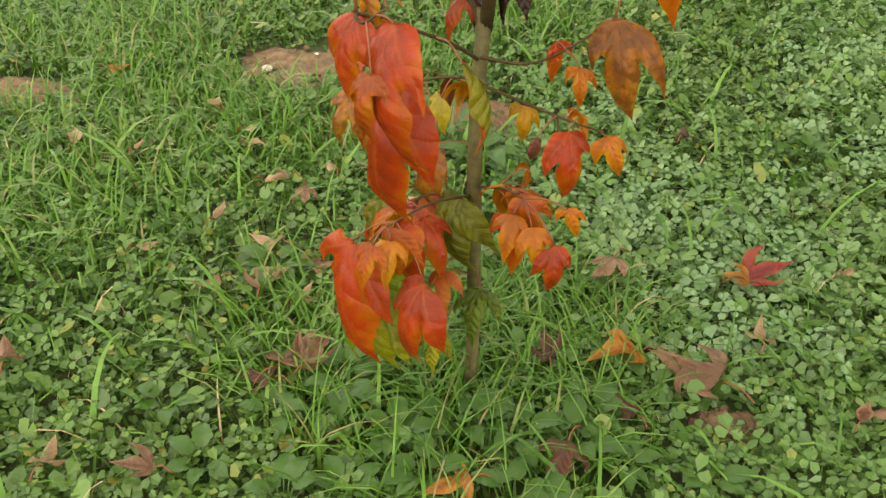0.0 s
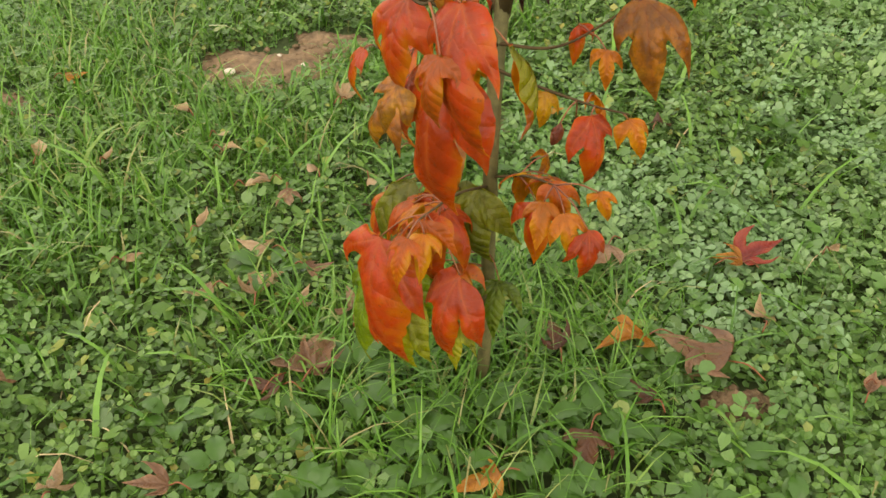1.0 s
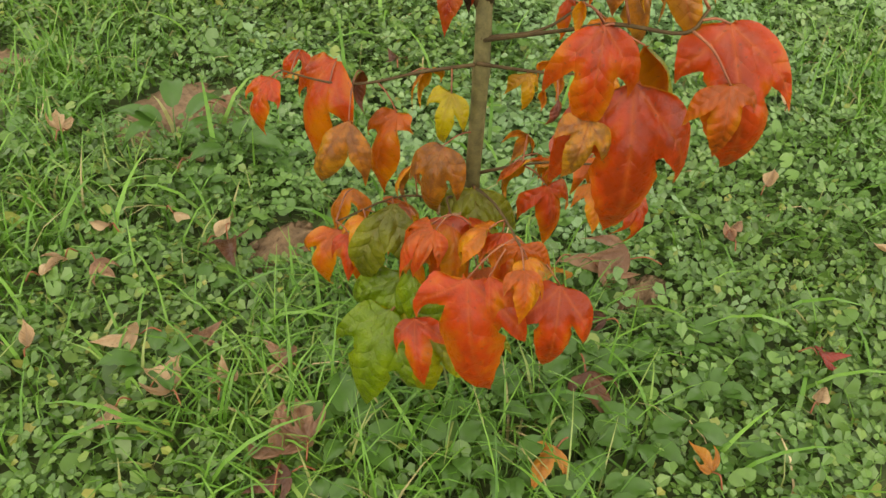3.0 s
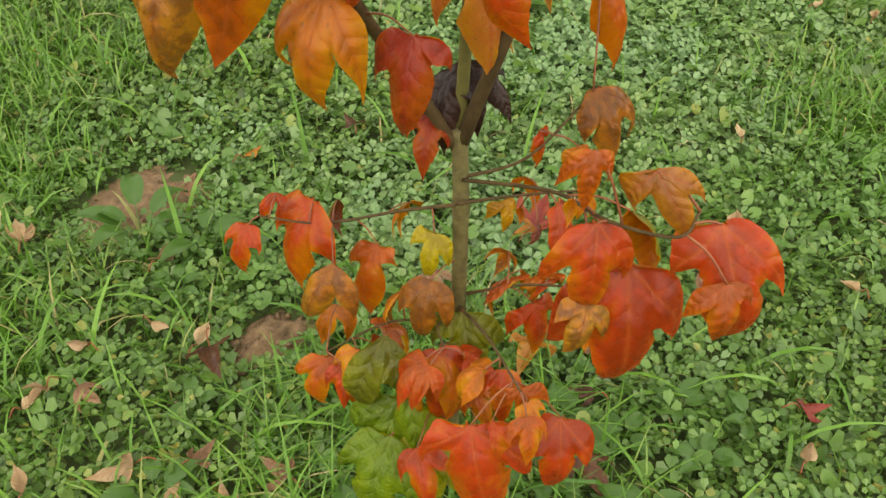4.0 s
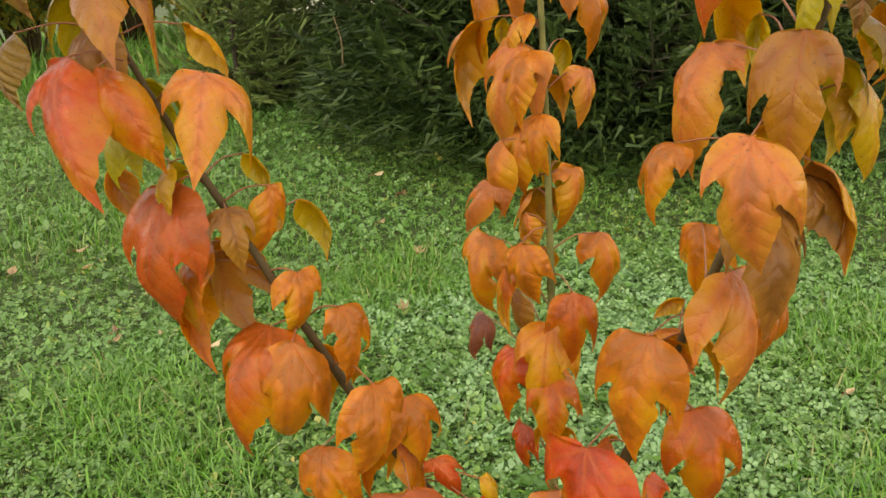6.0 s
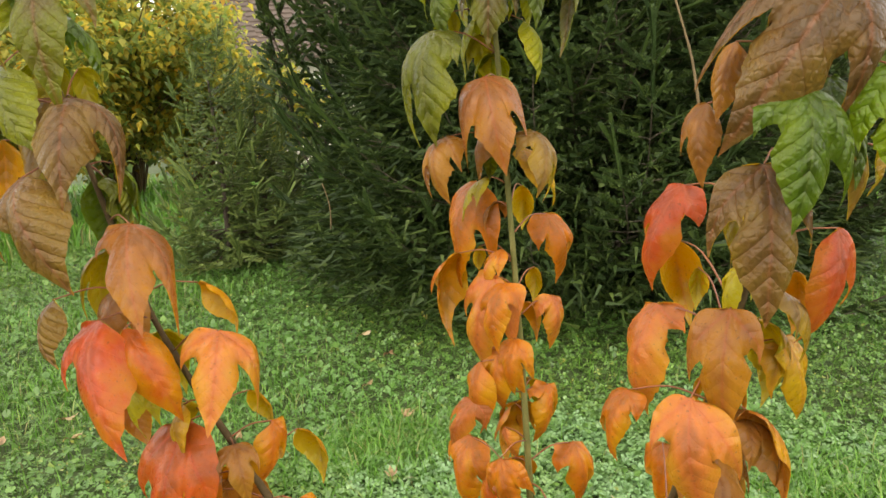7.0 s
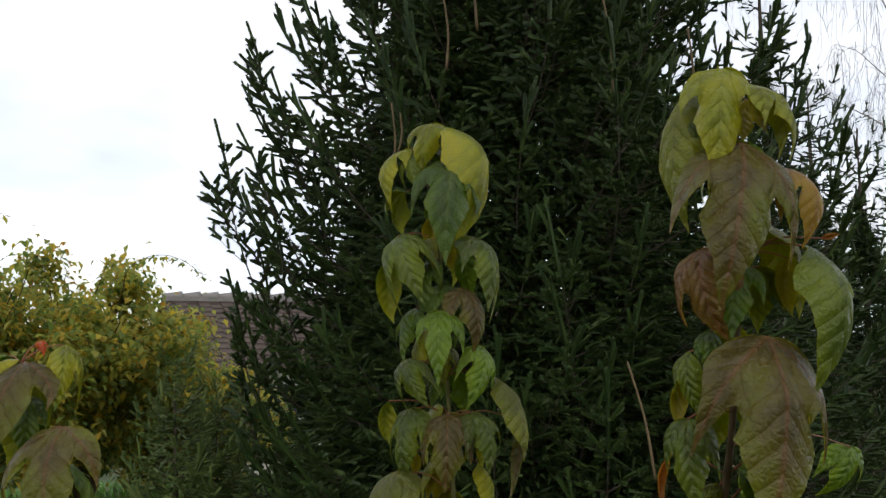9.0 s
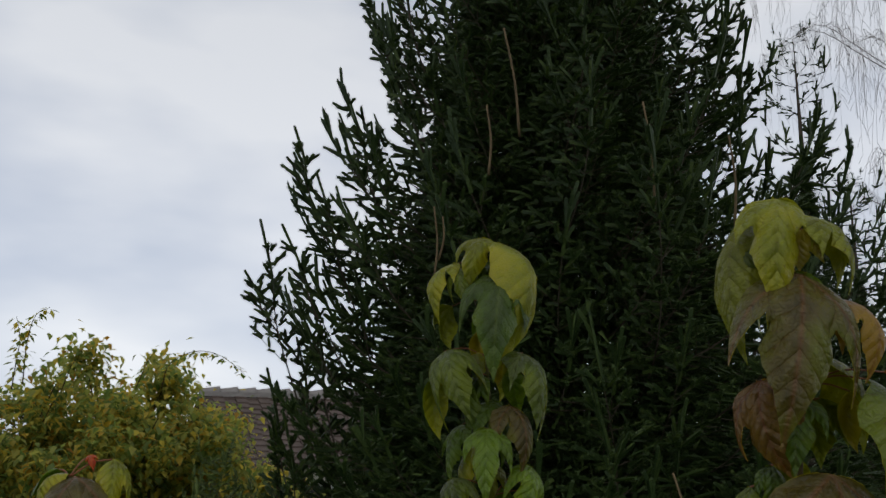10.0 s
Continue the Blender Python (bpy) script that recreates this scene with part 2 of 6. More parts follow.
HEDGE = foliage_material("shrub_leaf", ((0.0, (0.15, 0.24, 0.055)), (0.38, (0.38, 0.43, 0.09)), (0.70, (0.64, 0.57, 0.11)), (0.94, (0.76, 0.53, 0.05)), (1.0, (0.50, 0.24, 0.03))), 1.0, 0.45, 0.66)
SOIL = plain_material("bare_soil", (0.085, 0.055, 0.030), (0.30, 0.195, 0.110), 55.0, 0.95, 0.9, 0.006)
EARTH = plain_material("turf_ground", (0.030, 0.049, 0.014), (0.072, 0.098, 0.030), 14.0, 0.95, 0.8, 0.006)
TRUNK = plain_material("sapling_bark", (0.060, 0.052, 0.018), (0.175, 0.148, 0.055), 90.0, 0.6, 0.7, 0.0015)
STEM_BROWN = plain_material("stem_bark", (0.045, 0.028, 0.012), (0.105, 0.068, 0.028), 60.0, 0.75, 0.5, 0.001, spec=0.2)
STEM_GREEN = plain_material("stem_green_bark", (0.085, 0.085, 0.022), (0.16, 0.14, 0.042), 60.0, 0.7, 0.5, 0.001, spec=0.2)
PETIOLE = plain_material("red_leaf_stalk", (0.16, 0.05, 0.025), (0.30, 0.10, 0.04), 40.0, 0.5, 0.1, 0.001)
BARK_DARK = plain_material("spruce_bark", (0.05, 0.036, 0.026), (0.11, 0.08, 0.058), 12.0, 0.9, 0.8, 0.01)
TWIG_TAN = plain_material("bare_shoot_bark", (0.10, 0.065, 0.03), (0.18, 0.12, 0.055), 30.0, 0.75, 0.4, 0.002)
# light grey: the haze of distance is put into the birch colour
BIRCH = plain_material("birch_twig", (0.40, 0.36, 0.35), (0.60, 0.56, 0.55), 6.0, 0.8, 0.3, 0.002)
STRAW = plain_material("dry_straw", (0.36, 0.27, 0.13), (0.58, 0.46, 0.26), 40.0, 0.7, 0.2, 0.001)
STONE = plain_material("pale_stone", (0.50, 0.44, 0.34), (0.68, 0.60, 0.48), 45.0, 0.9, 0.5, 0.002)
WALL = plain_material("plaster_wall", (0.55, 0.50, 0.42), (0.66, 0.61, 0.53), 3.0, 0.9, 0.3, 0.004)
TILE = plain_material("brown_roof_tile", (0.066, 0.047, 0.037), (0.118, 0.085, 0.066), 4.0, 0.85, 0.5, 0.01)
RIDGE = plain_material("grey_ridge_tile", (0.20, 0.18, 0.165), (0.30, 0.275, 0.25), 4.0, 0.85, 0.5, 0.01)
TILE_RED = plain_material("orange_roof_tile", (0.38, 0.17, 0.09), (0.52, 0.27, 0.15), 4.0, 0.85, 0.5, 0.01)
WOOD = plain_material("pale_painted_wood", (0.62, 0.60, 0.56), (0.75, 0.73, 0.70), 5.0, 0.6, 0.2, 0.002)
GLASS = plain_material("window_glass", (0.03, 0.035, 0.04), (0.05, 0.055, 0.06), 2.0, 0.08, 0.0, 0.001, spec=0.6)

# ---- building helpers ----
def mesh_of(name, verts, faces, mats, smooth=True, slots=None, uvs=None):
    me = bpy.data.meshes.new(name)
    me.from_pydata([tuple(v) for v in verts], [], [tuple(f) for f in faces])
    for m in mats:
        me.materials.append(m)
    if smooth:
        me.polygons.foreach_set("use_smooth", [True] * len(me.polygons))
    if slots is not None:
        me.polygons.foreach_set("material_index", slots)
    if uvs is not None:
        layer = me.uv_layers.new(name="UVMap")
        idx = np.zeros(len(me.loops), dtype=np.int32)
        me.loops.foreach_get("vertex_index", idx)
        layer.data.foreach_set("uv", np.asarray(uvs, dtype=np.float32)[idx].ravel())
    me.update()
    return me


def part_mesh(name, me, parent=None, label="", m=None):
    ob = new(name, me)
    if m is not None:
        ob.matrix_basis = m
    if parent is not None:
        ob.parent = parent
    return tagged(ob, label)


def empty(name, at=(0, 0, 0)):
    ob = new(name)
    ob.location = at
    ob.empty_display_size = 0.05
    return ob


def fast_mesh(name, verts, tris, mat, smooth=False):
    """A mesh from numpy arrays of places and triangles."""
    me = bpy.data.meshes.new(name)
    verts = np.ascontiguousarray(verts, dtype=np.float32)
    tris = np.ascontiguousarray(tris, dtype=np.int32)
    me.vertices.add(len(verts))
    me.vertices.foreach_set("co", verts.ravel())
    me.loops.add(tris.size)
    me.loops.foreach_set("vertex_index", tris.ravel())
    me.polygons.add(len(tris))
    me.polygons.foreach_set("loop_start", np.arange(0, tris.size, 3, dtype=np.int32))
    me.polygons.foreach_set("use_smooth", np.full(len(tris), smooth))
    me.materials.append(mat)
    me.update(calc_edges=True)
    return me


def smooth_line(points, steps=6):
    """A Catmull-Rom line through the points."""
    p = [np.array(q, dtype=float) for q in points]
    p = [2 * p[0] - p[1]] + p + [2 * p[-1] - p[-2]]
    line = []
    for i in range(1, len(p) - 2):
        for k in range(steps):
            t = k / steps
            line.append(0.5 * (2 * p[i] + (p[i + 1] - p[i - 1]) * t + (2 * p[i - 1] - 5 * p[i] + 4 * p[i + 1] - p[i + 2]) * t ** 2
                               + (3 * p[i] - p[i - 1] - 3 * p[i + 1] + p[i + 2]) * t ** 3))
    line.append(p[-2])
    return line


def tube(line, radii, sides=8):
    """Verts and quads of a tapering tube with a closed tip."""
    line = [np.array(q, dtype=float) for q in line]
    verts, faces = [], []
    side = np.array((1.0, 0.13, 0.07))
    for i, q in enumerate(line):
        d = line[min(i + 1, len(line) - 1)] - line[max(i - 1, 0)]
        d = d / (np.linalg.norm(d) + 1e-9)
        side = side - d * np.dot(side, d)
        side = side / (np.linalg.norm(side) + 1e-9)
        other = np.cross(d, side)
        for k in range(sides):
            a = 2 * math.pi * k / sides
            verts.append(q + radii[i] * (math.cos(a) * side + math.sin(a) * other))
    for i in range(len(line) - 1):
        for k in range(sides):
            a, b = i * sides + k, i * sides + (k + 1) % sides
            faces.append((a, b, b + sides, a + sides))
    faces.append(tuple(range(sides))[::-1])
    faces.append(tuple((len(line) - 1) * sides + k for k in range(sides)))
    return verts, faces


def height(x, y):
    """The lawn: nearly level near by, falling away beyond the spruce."""
    d = np.hypot(np.asarray(x) - 0.0, np.asarray(y) - 0.5)
    fall = -1.3 * np.clip((d - 7.0) / 10.0, 0, 1) ** 1.5
    return 0.012 * np.sin(3.1 * np.asarray(x) + 0.7) * np.cos(2.7 * np.asarray(y)) + fall - 0.02


# ---- leaves of the sapling ----
def lobe_margin(length, width):
    """One side of a pointed oval lobe: angle and distance from its foot."""
    q = np.linspace(0.02, 1.0, 40)
    y = width * np.sin(math.pi * q ** 0.76) ** 1.2 * (1 - 0.25 * q) * length ** 0.35
    y[-1] = 0.0
    x = q * length
    return np.arctan2(y, x)[::-1], np.hypot(x, y)[::-1]


def lobed_blade(length, left, right, rng, wide=1.0, bulge=0.12, wrap=2.0):
    """One three-lobed sheet of the given length along +x, its upper side to +z. left, right: (degrees, length) of the side lobes,
    length 0 for none. Returns the grid of places, faces and uvs (u off the nearest midrib, v along)."""
    lobes = [(0.0, 1.0, 0.200 * wide * rng.uniform(0.9, 1.15))]
    for sign, (ang, ln) in ((-1, left), (1, right)):
        if ln:
            lobes.append((sign * radians(min(70.0, max(44.0, ang + 17))), min(ln, 1.05), 0.130 * wide * rng.uniform(0.85, 1.15)))
    lobes.sort()
    angles = set()
    for a, ln, w in lobes:
        for d in (0.0, 1.3, 3.5, 7.0, 11.5, 17.0, 24.0, 34.0):
            angles |= {a + radians(d), a - radians(d)}
    lo, hi = lobes[0][0] - radians(62), lobes[-1][0] + radians(62)
    angles |= {lo, hi, lo + radians(9), hi - radians(9), lo + radians(20), hi - radians(20)}
    keep = []
    for a in sorted(angles):
        if lo <= a <= hi and (not keep or a - keep[-1] > radians(0.9)):
            keep.append(a)
    fine = [keep[0]]
    for a in keep[1:]:
        if a - fine[-1] > radians(4.6):
            fine.append(0.5 * (a + fine[-1]))
        fine.append(a)
    th = np.array(fine)
    reach = np.zeros(len(th))
    near = np.zeros(len(th), dtype=int)
    best = np.full(len(th), 9.0)
    for i, (a, ln, w) in enumerate(lobes):
        ma, mr = lobe_margin(ln, w)
        d = np.abs(th - a)
        r = np.interp(d, ma, mr, right=0.03)
        reach = np.maximum(reach, r)
        near = np.where(d < best, i, near)
        best = np.minimum(best, d)
    # the web between the lobes
    web = rng.uniform(0.17, 0.27) * min(1.0, 0.35 + lobes[0][1] * 0.8)
    if max(ln for a, ln, w in lobes if a) > 0.95 if len(lobes) > 1 else False:
        web *= 0.8
    inner = (th > lobes[0][0]) & (th < lobes[-1][0])
    reach = np.where(inner, np.maximum(reach, web), np.maximum(reach, 0.03))
    teeth = np.array([rng.uniform(-0.015, 0.01) + (0.010 if i % 2 else -0.010) for i in range(len(th))])
    reach = reach * (1 + teeth * (best > radians(2)))
    rings = np.array([0.0, 0.10, 0.24, 0.38, 0.52, 0.65, 0.77, 0.90, 1.0])
    R = rings[:, None] * reach[None, :]
    T = np.broadcast_to(th[None, :], R.shape)
    X, Y = R * np.cos(T), R * np.sin(T)
    axis = np.array([lobes[i][0] for i in near])
    size = np.array([lobes[i][1] for i in near])
    across = R * np.sin(T - axis[None, :])
    off = np.abs(across)
    along = R * np.cos(T - axis[None, :])
    # past the web each side lobe swings round until it hangs beside the middle one
    swing = np.array([rng.uniform(-0.25, 0.25) if a == 0 else a * rng.uniform(0.9, 1.35) for a, _, _ in lobes])[near][None, :]
    swing = np.where(np.abs(swing) < 1e-3, 1e-3, swing)
    beyond = np.clip(along - 0.27, 0, None)
    rate = swing / np.maximum(size[None, :] - 0.27, 0.12)
    heading = axis[None, :] - rate * beyond
    X = np.minimum(along, 0.27) * np.cos(axis[None, :]) + (np.sin(axis[None, :]) - np.sin(heading)) / rate - across * np.sin(heading)
    Y = np.minimum(along, 0.27) * np.sin(axis[None, :]) + (np.cos(heading) - np.cos(axis[None, :])) / rate + across * np.cos(heading)
    u = np.clip(off / 0.26, 0, 1)
    phase = [rng.uniform(0, 6.28) for _ in range(5)]
    # side lobes hang and curl towards their tips, each lobe arches over its midrib
    late = np.clip(along / size[None, :] - 0.45, 0, 1)
    curls = np.array([rng.uniform(-0.1, 0.45) if a == 0 else rng.uniform(0.0, 0.7) for a, _, _ in lobes])
    Z = -curls[near][None, :] * late ** 2 * size[None, :]
    Z -= rng.uniform(0.35, 0.75) * off * np.clip(off / 0.22, 0, 1)
    twist = rng.uniform(-0.3, 0.3)
    bend = np.clip(wrap * Y + twist * X * Y, -1.9, 1.9)
    Z -= (1 - np.cos(bend)) / wrap
    Y2 = np.sin(bend) / wrap
    Xc = np.clip(X, 0, 1)
    Z += bulge * 4 * Xc * (1 - Xc) * (1.25 - 0.5 * Xc) + rng.uniform(-0.12, 0.12) * Y
    # puckers and a wavy rim
    Z += 0.010 * np.sin(11 * X + 6 * Y + phase[0]) * np.sin(9 * Y - 4 * X + phase[1])
    Z += 0.006 * np.sin(23 * X - 12 * Y + phase[2]) * np.sin(21 * Y + phase[3]) * np.clip(R * 3, 0, 1)
    Z += 0.030 * rings[:, None] ** 3 * np.sin(9 * T + phase[4] + 5 * R)
    # the foot of the blade is its stalk's end
    P = np.stack((X, Y2, Z), axis=2) * length
    nr, nt = P.shape[:2]
    faces = [(i * nt + k, (i + 1) * nt + k, (i + 1) * nt + k + 1, i * nt + k + 1) for i in range(nr - 1) for k in range(nt - 1)]
    return P, faces, np.stack((u, R), axis=2).reshape(-1, 2)


leaf_rng = random.Random(7)


def blade_mesh(name, base, tip, azimuth, left, right, top, under, wide, bulge, wrap, rng, stalk=None):
    """A leaf blade with an upper and an under side, from base to tip, its upper side facing the azimuth (degrees); stalk: line of its stalk."""
    b, t = Vector(base), Vector(tip)
    length = (1.0 if base[2] < 0.5 else 1.07) * (t - b).length
    x = (t - b).normalized()
    face = Vector((math.cos(radians(azimuth)), math.sin(radians(azimuth)), 0.28))
    z = (face - x * face.dot(x)).normalized()
    y = z.cross(x)
    P, faces, uvs = lobed_blade(length, left, right, rng, wide, bulge, wrap)
    axes = np.array((x, y, z))
    P = P @ axes + np.array(b)
    N = np.cross(np.gradient(P, axis=0), np.gradient(P, axis=1))
    N[0] = N[1]
    N /= np.linalg.norm(N, axis=2, keepdims=True) + 1e-12
    n = P.shape[0] * P.shape[1]
    all_v = list(P.reshape(-1, 3)) + list((P - 0.0006 * N).reshape(-1, 3))
    all_f = list(faces) + [(f[0] + n, f[3] + n, f[2] + n, f[1] + n) for f in faces]
    slots = [0] * len(faces) + [1] * len(faces)
    all_uv = list(uvs) + list(uvs)
    if stalk is not None:
        m = len(stalk)
        tv, tf = tube(stalk, [0.00095 - 0.0003 * i / (m - 1) for i in range(m)], 5)
        o = len(all_v)
        all_v += list(tv)
        all_f += [tuple(i + o for i in f) for f in tf]
        slots += [2] * len(tf)
        all_uv += [(0.5, 0.5)] * len(tv)
    return mesh_of(name, all_v, all_f, (LEAF_MATS[top], LEAF_MATS[under], PETIOLE), True, slots, all_uv)

# ---- ground ----
GRASSY = [(-0.633, 1.679, 0.45), (-0.333, 1.428, 0.30), (-0.569, 1.221, 0.30), (-0.149, 0.882, 0.16), (0.057, 0.852, 0.20), (0.24, 0.93, 0.10),
          (1.119, 2.454, 0.35), (0.136, 2.34, 0.28), (0.135, 1.959, 0.22), (1.7, 1.128, 0.35), (1.127, 0.793, 0.25), (0.769, 3.784, 0.7), (0.965, 3.191, 0.5), (1.429, 5.014, 0.9), (-0.106, 1.68, 0.2)]
BARE = [(-0.295, 1.695, 0.115, 0.085), (-0.80, 1.535, 0.10, 0.06), (0.062, 1.500, 0.095, 0.065), (-0.165, 1.80, 0.08, 0.065), (0.030, 1.125, 0.060, 0.035), (0.352, 0.768, 0.038, 0.022)]


def ground_sheet():
    """One sheet from under the camera to the horizon, finer near by."""
    def axis(lo, hi):
        inner = np.linspace(lo, hi, 70)
        out = np.array([0.5, 1.5, 4, 9, 18, 40, 100, 300, 900])
        return np.concatenate((lo - out[::-1], inner, hi + out))
    xs, ys = axis(-2.5, 5.0), axis(-1.5, 7.5)
    X, Y = np.meshgrid(xs, ys)
    Z = height(X, Y)
    for cx, cy, rx, ry in BARE:
        d = ((X - cx) / rx) ** 2 + ((Y - cy) / ry) ** 2
        Z = Z + 0.006 * np.exp(-d)
    n = len(xs)
    verts = np.stack((X, Y, Z), -1).reshape(-1, 3)
    faces = [(j * n + i, j * n + i + 1, (j + 1) * n + i + 1, (j + 1) * n + i) for j in range(len(ys) - 1) for i in range(n - 1)]
    tagged(new("ground", mesh_of("ground", verts, faces, (EARTH,))), "dark mossy turf ground under the lawn plants", "ground", "", "structure")


ground_sheet()
grng = np.random.default_rng(11)


def soil_patch(cx, cy, rx, ry):
    """A scraped patch of bare crumbly earth with clods."""
    n = 26
    g = np.linspace(-1.25, 1.25, n)
    X, Y = np.meshgrid(g, g)
    R = np.hypot(X, Y) + 0.18 * np.sin(3 * np.arctan2(Y, X) + cx * 9) + 0.1 * np.sin(5 * np.arctan2(Y, X))
    Z = 0.020 * np.clip(1.1 - R, -0.5, 1) ** 1.0
    rough = np.array([[noise.noise((x * 4 + cx * 7, y * 4, 3.0)) * 0.008 + noise.noise((x * 11, y * 11 + cy, 1.0)) * 0.005 for x in g] for y in g])
    Z = Z + rough
    PX, PY = cx + X * rx, cy + Y * ry
    verts = np.stack((PX, PY, height(PX, PY) + Z + 0.004), -1).reshape(-1, 3)
    faces = [(j * n + i, j * n + i + 1, (j + 1) * n + i + 1, (j + 1) * n + i) for j in range(n - 1) for i in range(n - 1) if R[j, i] < 1.2]
    tagged(new("soil_patch", mesh_of("soil_patch", verts, faces, (SOIL,))), "bare patch of crumbly brown earth in the lawn", "soil", "bare patches", "structure")
    bv, bf = [], []
    for _ in range(26):
        a, r = grng.uniform(0, 6.28), grng.uniform(0, 0.95) ** 0.6
        x, y, s = cx + rx * r * math.cos(a), cy + ry * r * math.sin(a), grng.uniform(0.003, 0.010)
        o = len(bv)
        z = float(height(x, y)) + 0.012
        for dx, dy, dz in ((1, 0, 0), (0, 1, 0), (-1, 0, 0), (0, -1, 0), (0, 0, 0.9), (0, 0, -0.9)):
            j = grng.uniform(0.7, 1.2)
            bv.append((x + s * dx * j, y + s * dy * j, z + s * dz * j))
        bf += [(o, o + 1, o + 4), (o + 1, o + 2, o + 4), (o + 2, o + 3, o + 4), (o + 3, o, o + 4), (o + 1, o, o + 5), (o + 2, o + 1, o + 5), (o + 3, o + 2, o + 5), (o, o + 3, o + 5)]
    tagged(new("soil_clods", mesh_of("soil_clods", bv, bf, (SOIL,))), "small loose clods of brown earth", "soil", "", "stuff")


for spot in BARE:
    soil_patch(*spot)


def in_bare(x, y, grow=1.0):
    hit = np.zeros(len(x), bool)
    for cx, cy, rx, ry in BARE:
        hit |= ((x - cx) / (rx * grow)) ** 2 + ((y - cy) / (ry * grow)) ** 2 < 1
    return hit


def grassiness(x, y):
    g = np.zeros(len(x))
    for cx, cy, r in GRASSY:
        g = np.maximum(g, np.exp(-((x - cx) ** 2 + (y - cy) ** 2) / (r * r) * 1.2))
    return g


def scatter(x0, x1, y0, y1, density, keep=None):
    step = 1.0 / math.sqrt(density)
    x, y = np.meshgrid(np.arange(x0, x1, step), np.arange(y0, y1, step))
    x, y = x.ravel(), y.ravel()
    x, y = x + grng.uniform(-0.6, 0.6, len(x)) * step, y + grng.uniform(-0.6, 0.6, len(y)) * step
    ok = ~in_bare(x, y, 1.1)
    if keep is not None:
        ok &= keep(x, y)
    return x[ok], y[ok]


def clover_mesh(name, x, y, size_lo, size_hi, tall, rough_leaf=True, mat=CLOVER):
    """Three-leaved clover heads, each leaflet folded along its middle, on hidden stalks."""
    n = len(x)
    s = grng.uniform(size_lo, size_hi, n)
    s = s * np.where(grng.random(n) < 0.15, 1.35, 1.0)
    h = height(x, y) + grng.uniform(0.10, 1.0, n) ** 1.2 * tall
    a0 = grng.uniform(0, 2 * np.pi, n)
    tilt = grng.normal(0, 0.42, (n, 2))
    # one leaflet: base, sides, tip, with a crease line
    if rough_leaf:
        flat = np.array([(0.05, 0, 0), (0.55, 0.45, 0.12), (0.98, 0.30, 0.08), (0.94, 0, 0.0), (0.98, -0.30, 0.08), (0.55, -0.45, 0.12)])
        tri = np.array([(0, 3, 1), (1, 3, 2), (0, 5, 3), (5, 4, 3)])
    else:
        flat = np.array([(0.05, 0, 0), (0.62, 0.45, 0.10), (1.0, 0, 0), (0.62, -0.45, 0.10)])
        tri = np.array([(0, 2, 1), (0, 3, 2)])
    k = len(flat)
    V = np.zeros((n, 3, k, 3), np.float32)
    for j in range(3):
        a = a0 + j * 2.0944 + grng.normal(0, 0.16, n)
        droop = grng.uniform(-0.12, 0.32, n)
        js = s * grng.uniform(0.85, 1.12, n)
        fx = flat[None, :, 0] * js[:, None]
        fy = flat[None, :, 1] * js[:, None]
        fz = flat[None, :, 2] * js[:, None] - droop[:, None] * flat[None, :, 0] ** 2 * js[:, None]
        px = np.cos(a)[:, None] * fx - np.sin(a)[:, None] * fy
        py = np.sin(a)[:, None] * fx + np.cos(a)[:, None] * fy
        V[:, j, :, 0] = x[:, None] + px
        V[:, j, :, 1] = y[:, None] + py
        V[:, j, :, 2] = h[:, None] + fz + px * tilt[:, :1] + py * tilt[:, 1:]
    T = (np.arange(n * 3)[:, None, None] * k + tri[None]).reshape(-1, 3)
    return fast_mesh(name, V.reshape(-1, 3), T, mat)


def grass_mesh(name, x, y, lo, hi, width, lean=0.9, segs=3, mat=GRASS):
    """Arching blades of grass, each a tapering folded strip."""
    n = len(x)
    L = grng.uniform(lo, hi, n)
    a = grng.uniform(0, 2 * np.pi, n)
    b = np.clip(grng.normal(lean, 0.35, n), 0.05, 1.6)
    w = width * grng.uniform(0.7, 1.3, n)
    V = np.zeros((n, segs + 1, 2, 3), np.float32)
    px, py, pz = x.copy(), y.copy(), height(x, y)
    ang = 0.25 * b
    for i in range(segs + 1):
        f = i / segs
        ww = w * (1 - f ** 2.2) * 0.5 + 0.0002
        V[:, i, 0] = np.stack((px - np.sin(a) * ww, py + np.cos(a) * ww, pz), -1)
        V[:, i, 1] = np.stack((px + np.sin(a) * ww, py - np.cos(a) * ww, pz), -1)
        st = L / segs
        px = px + np.cos(a) * np.sin(ang) * st
        py = py + np.sin(a) * np.sin(ang) * st
        pz = pz + np.cos(ang) * st
        ang = ang + b * 1.0 / segs * 1.4
    tri = []
    for i in range(segs):
        q = 2 * i
        tri += [(q, q + 1, q + 3), (q, q + 3, q + 2)]
    T = (np.arange(n)[:, None, None] * (2 * segs + 2) + np.array(tri)[None]).reshape(-1, 3)
    return fast_mesh(name, V.reshape(-1, 3), T, mat)


def fades(x, y, cx, cy, rx, ry):
    """Thins a planting out towards an uneven rim."""
    d = np.sqrt(((x - cx) / rx) ** 2 + ((y - cy) / ry) ** 2)
    d = d + 0.12 * np.sin(5.0 * x + 1.0) * np.cos(4.3 * y)
    return grng.random(len(x)) > np.clip((d - 0.8) / 0.25, 0, 1)


def clover_keep(x, y):
    return fades(x, y, 0.4, 1.35, 1.9, 1.45) & (grng.random(len(x)) > 0.60 * grassiness(x, y)) & (grng.random(len(x)) > 0.85 * np.exp(-(((x - 0.07) / 0.17) ** 2 + ((y - 0.655) / 0.10) ** 2)))


def stuff(name, me, label, category):
    tagged(new(name, me), label, category, "", "stuff")


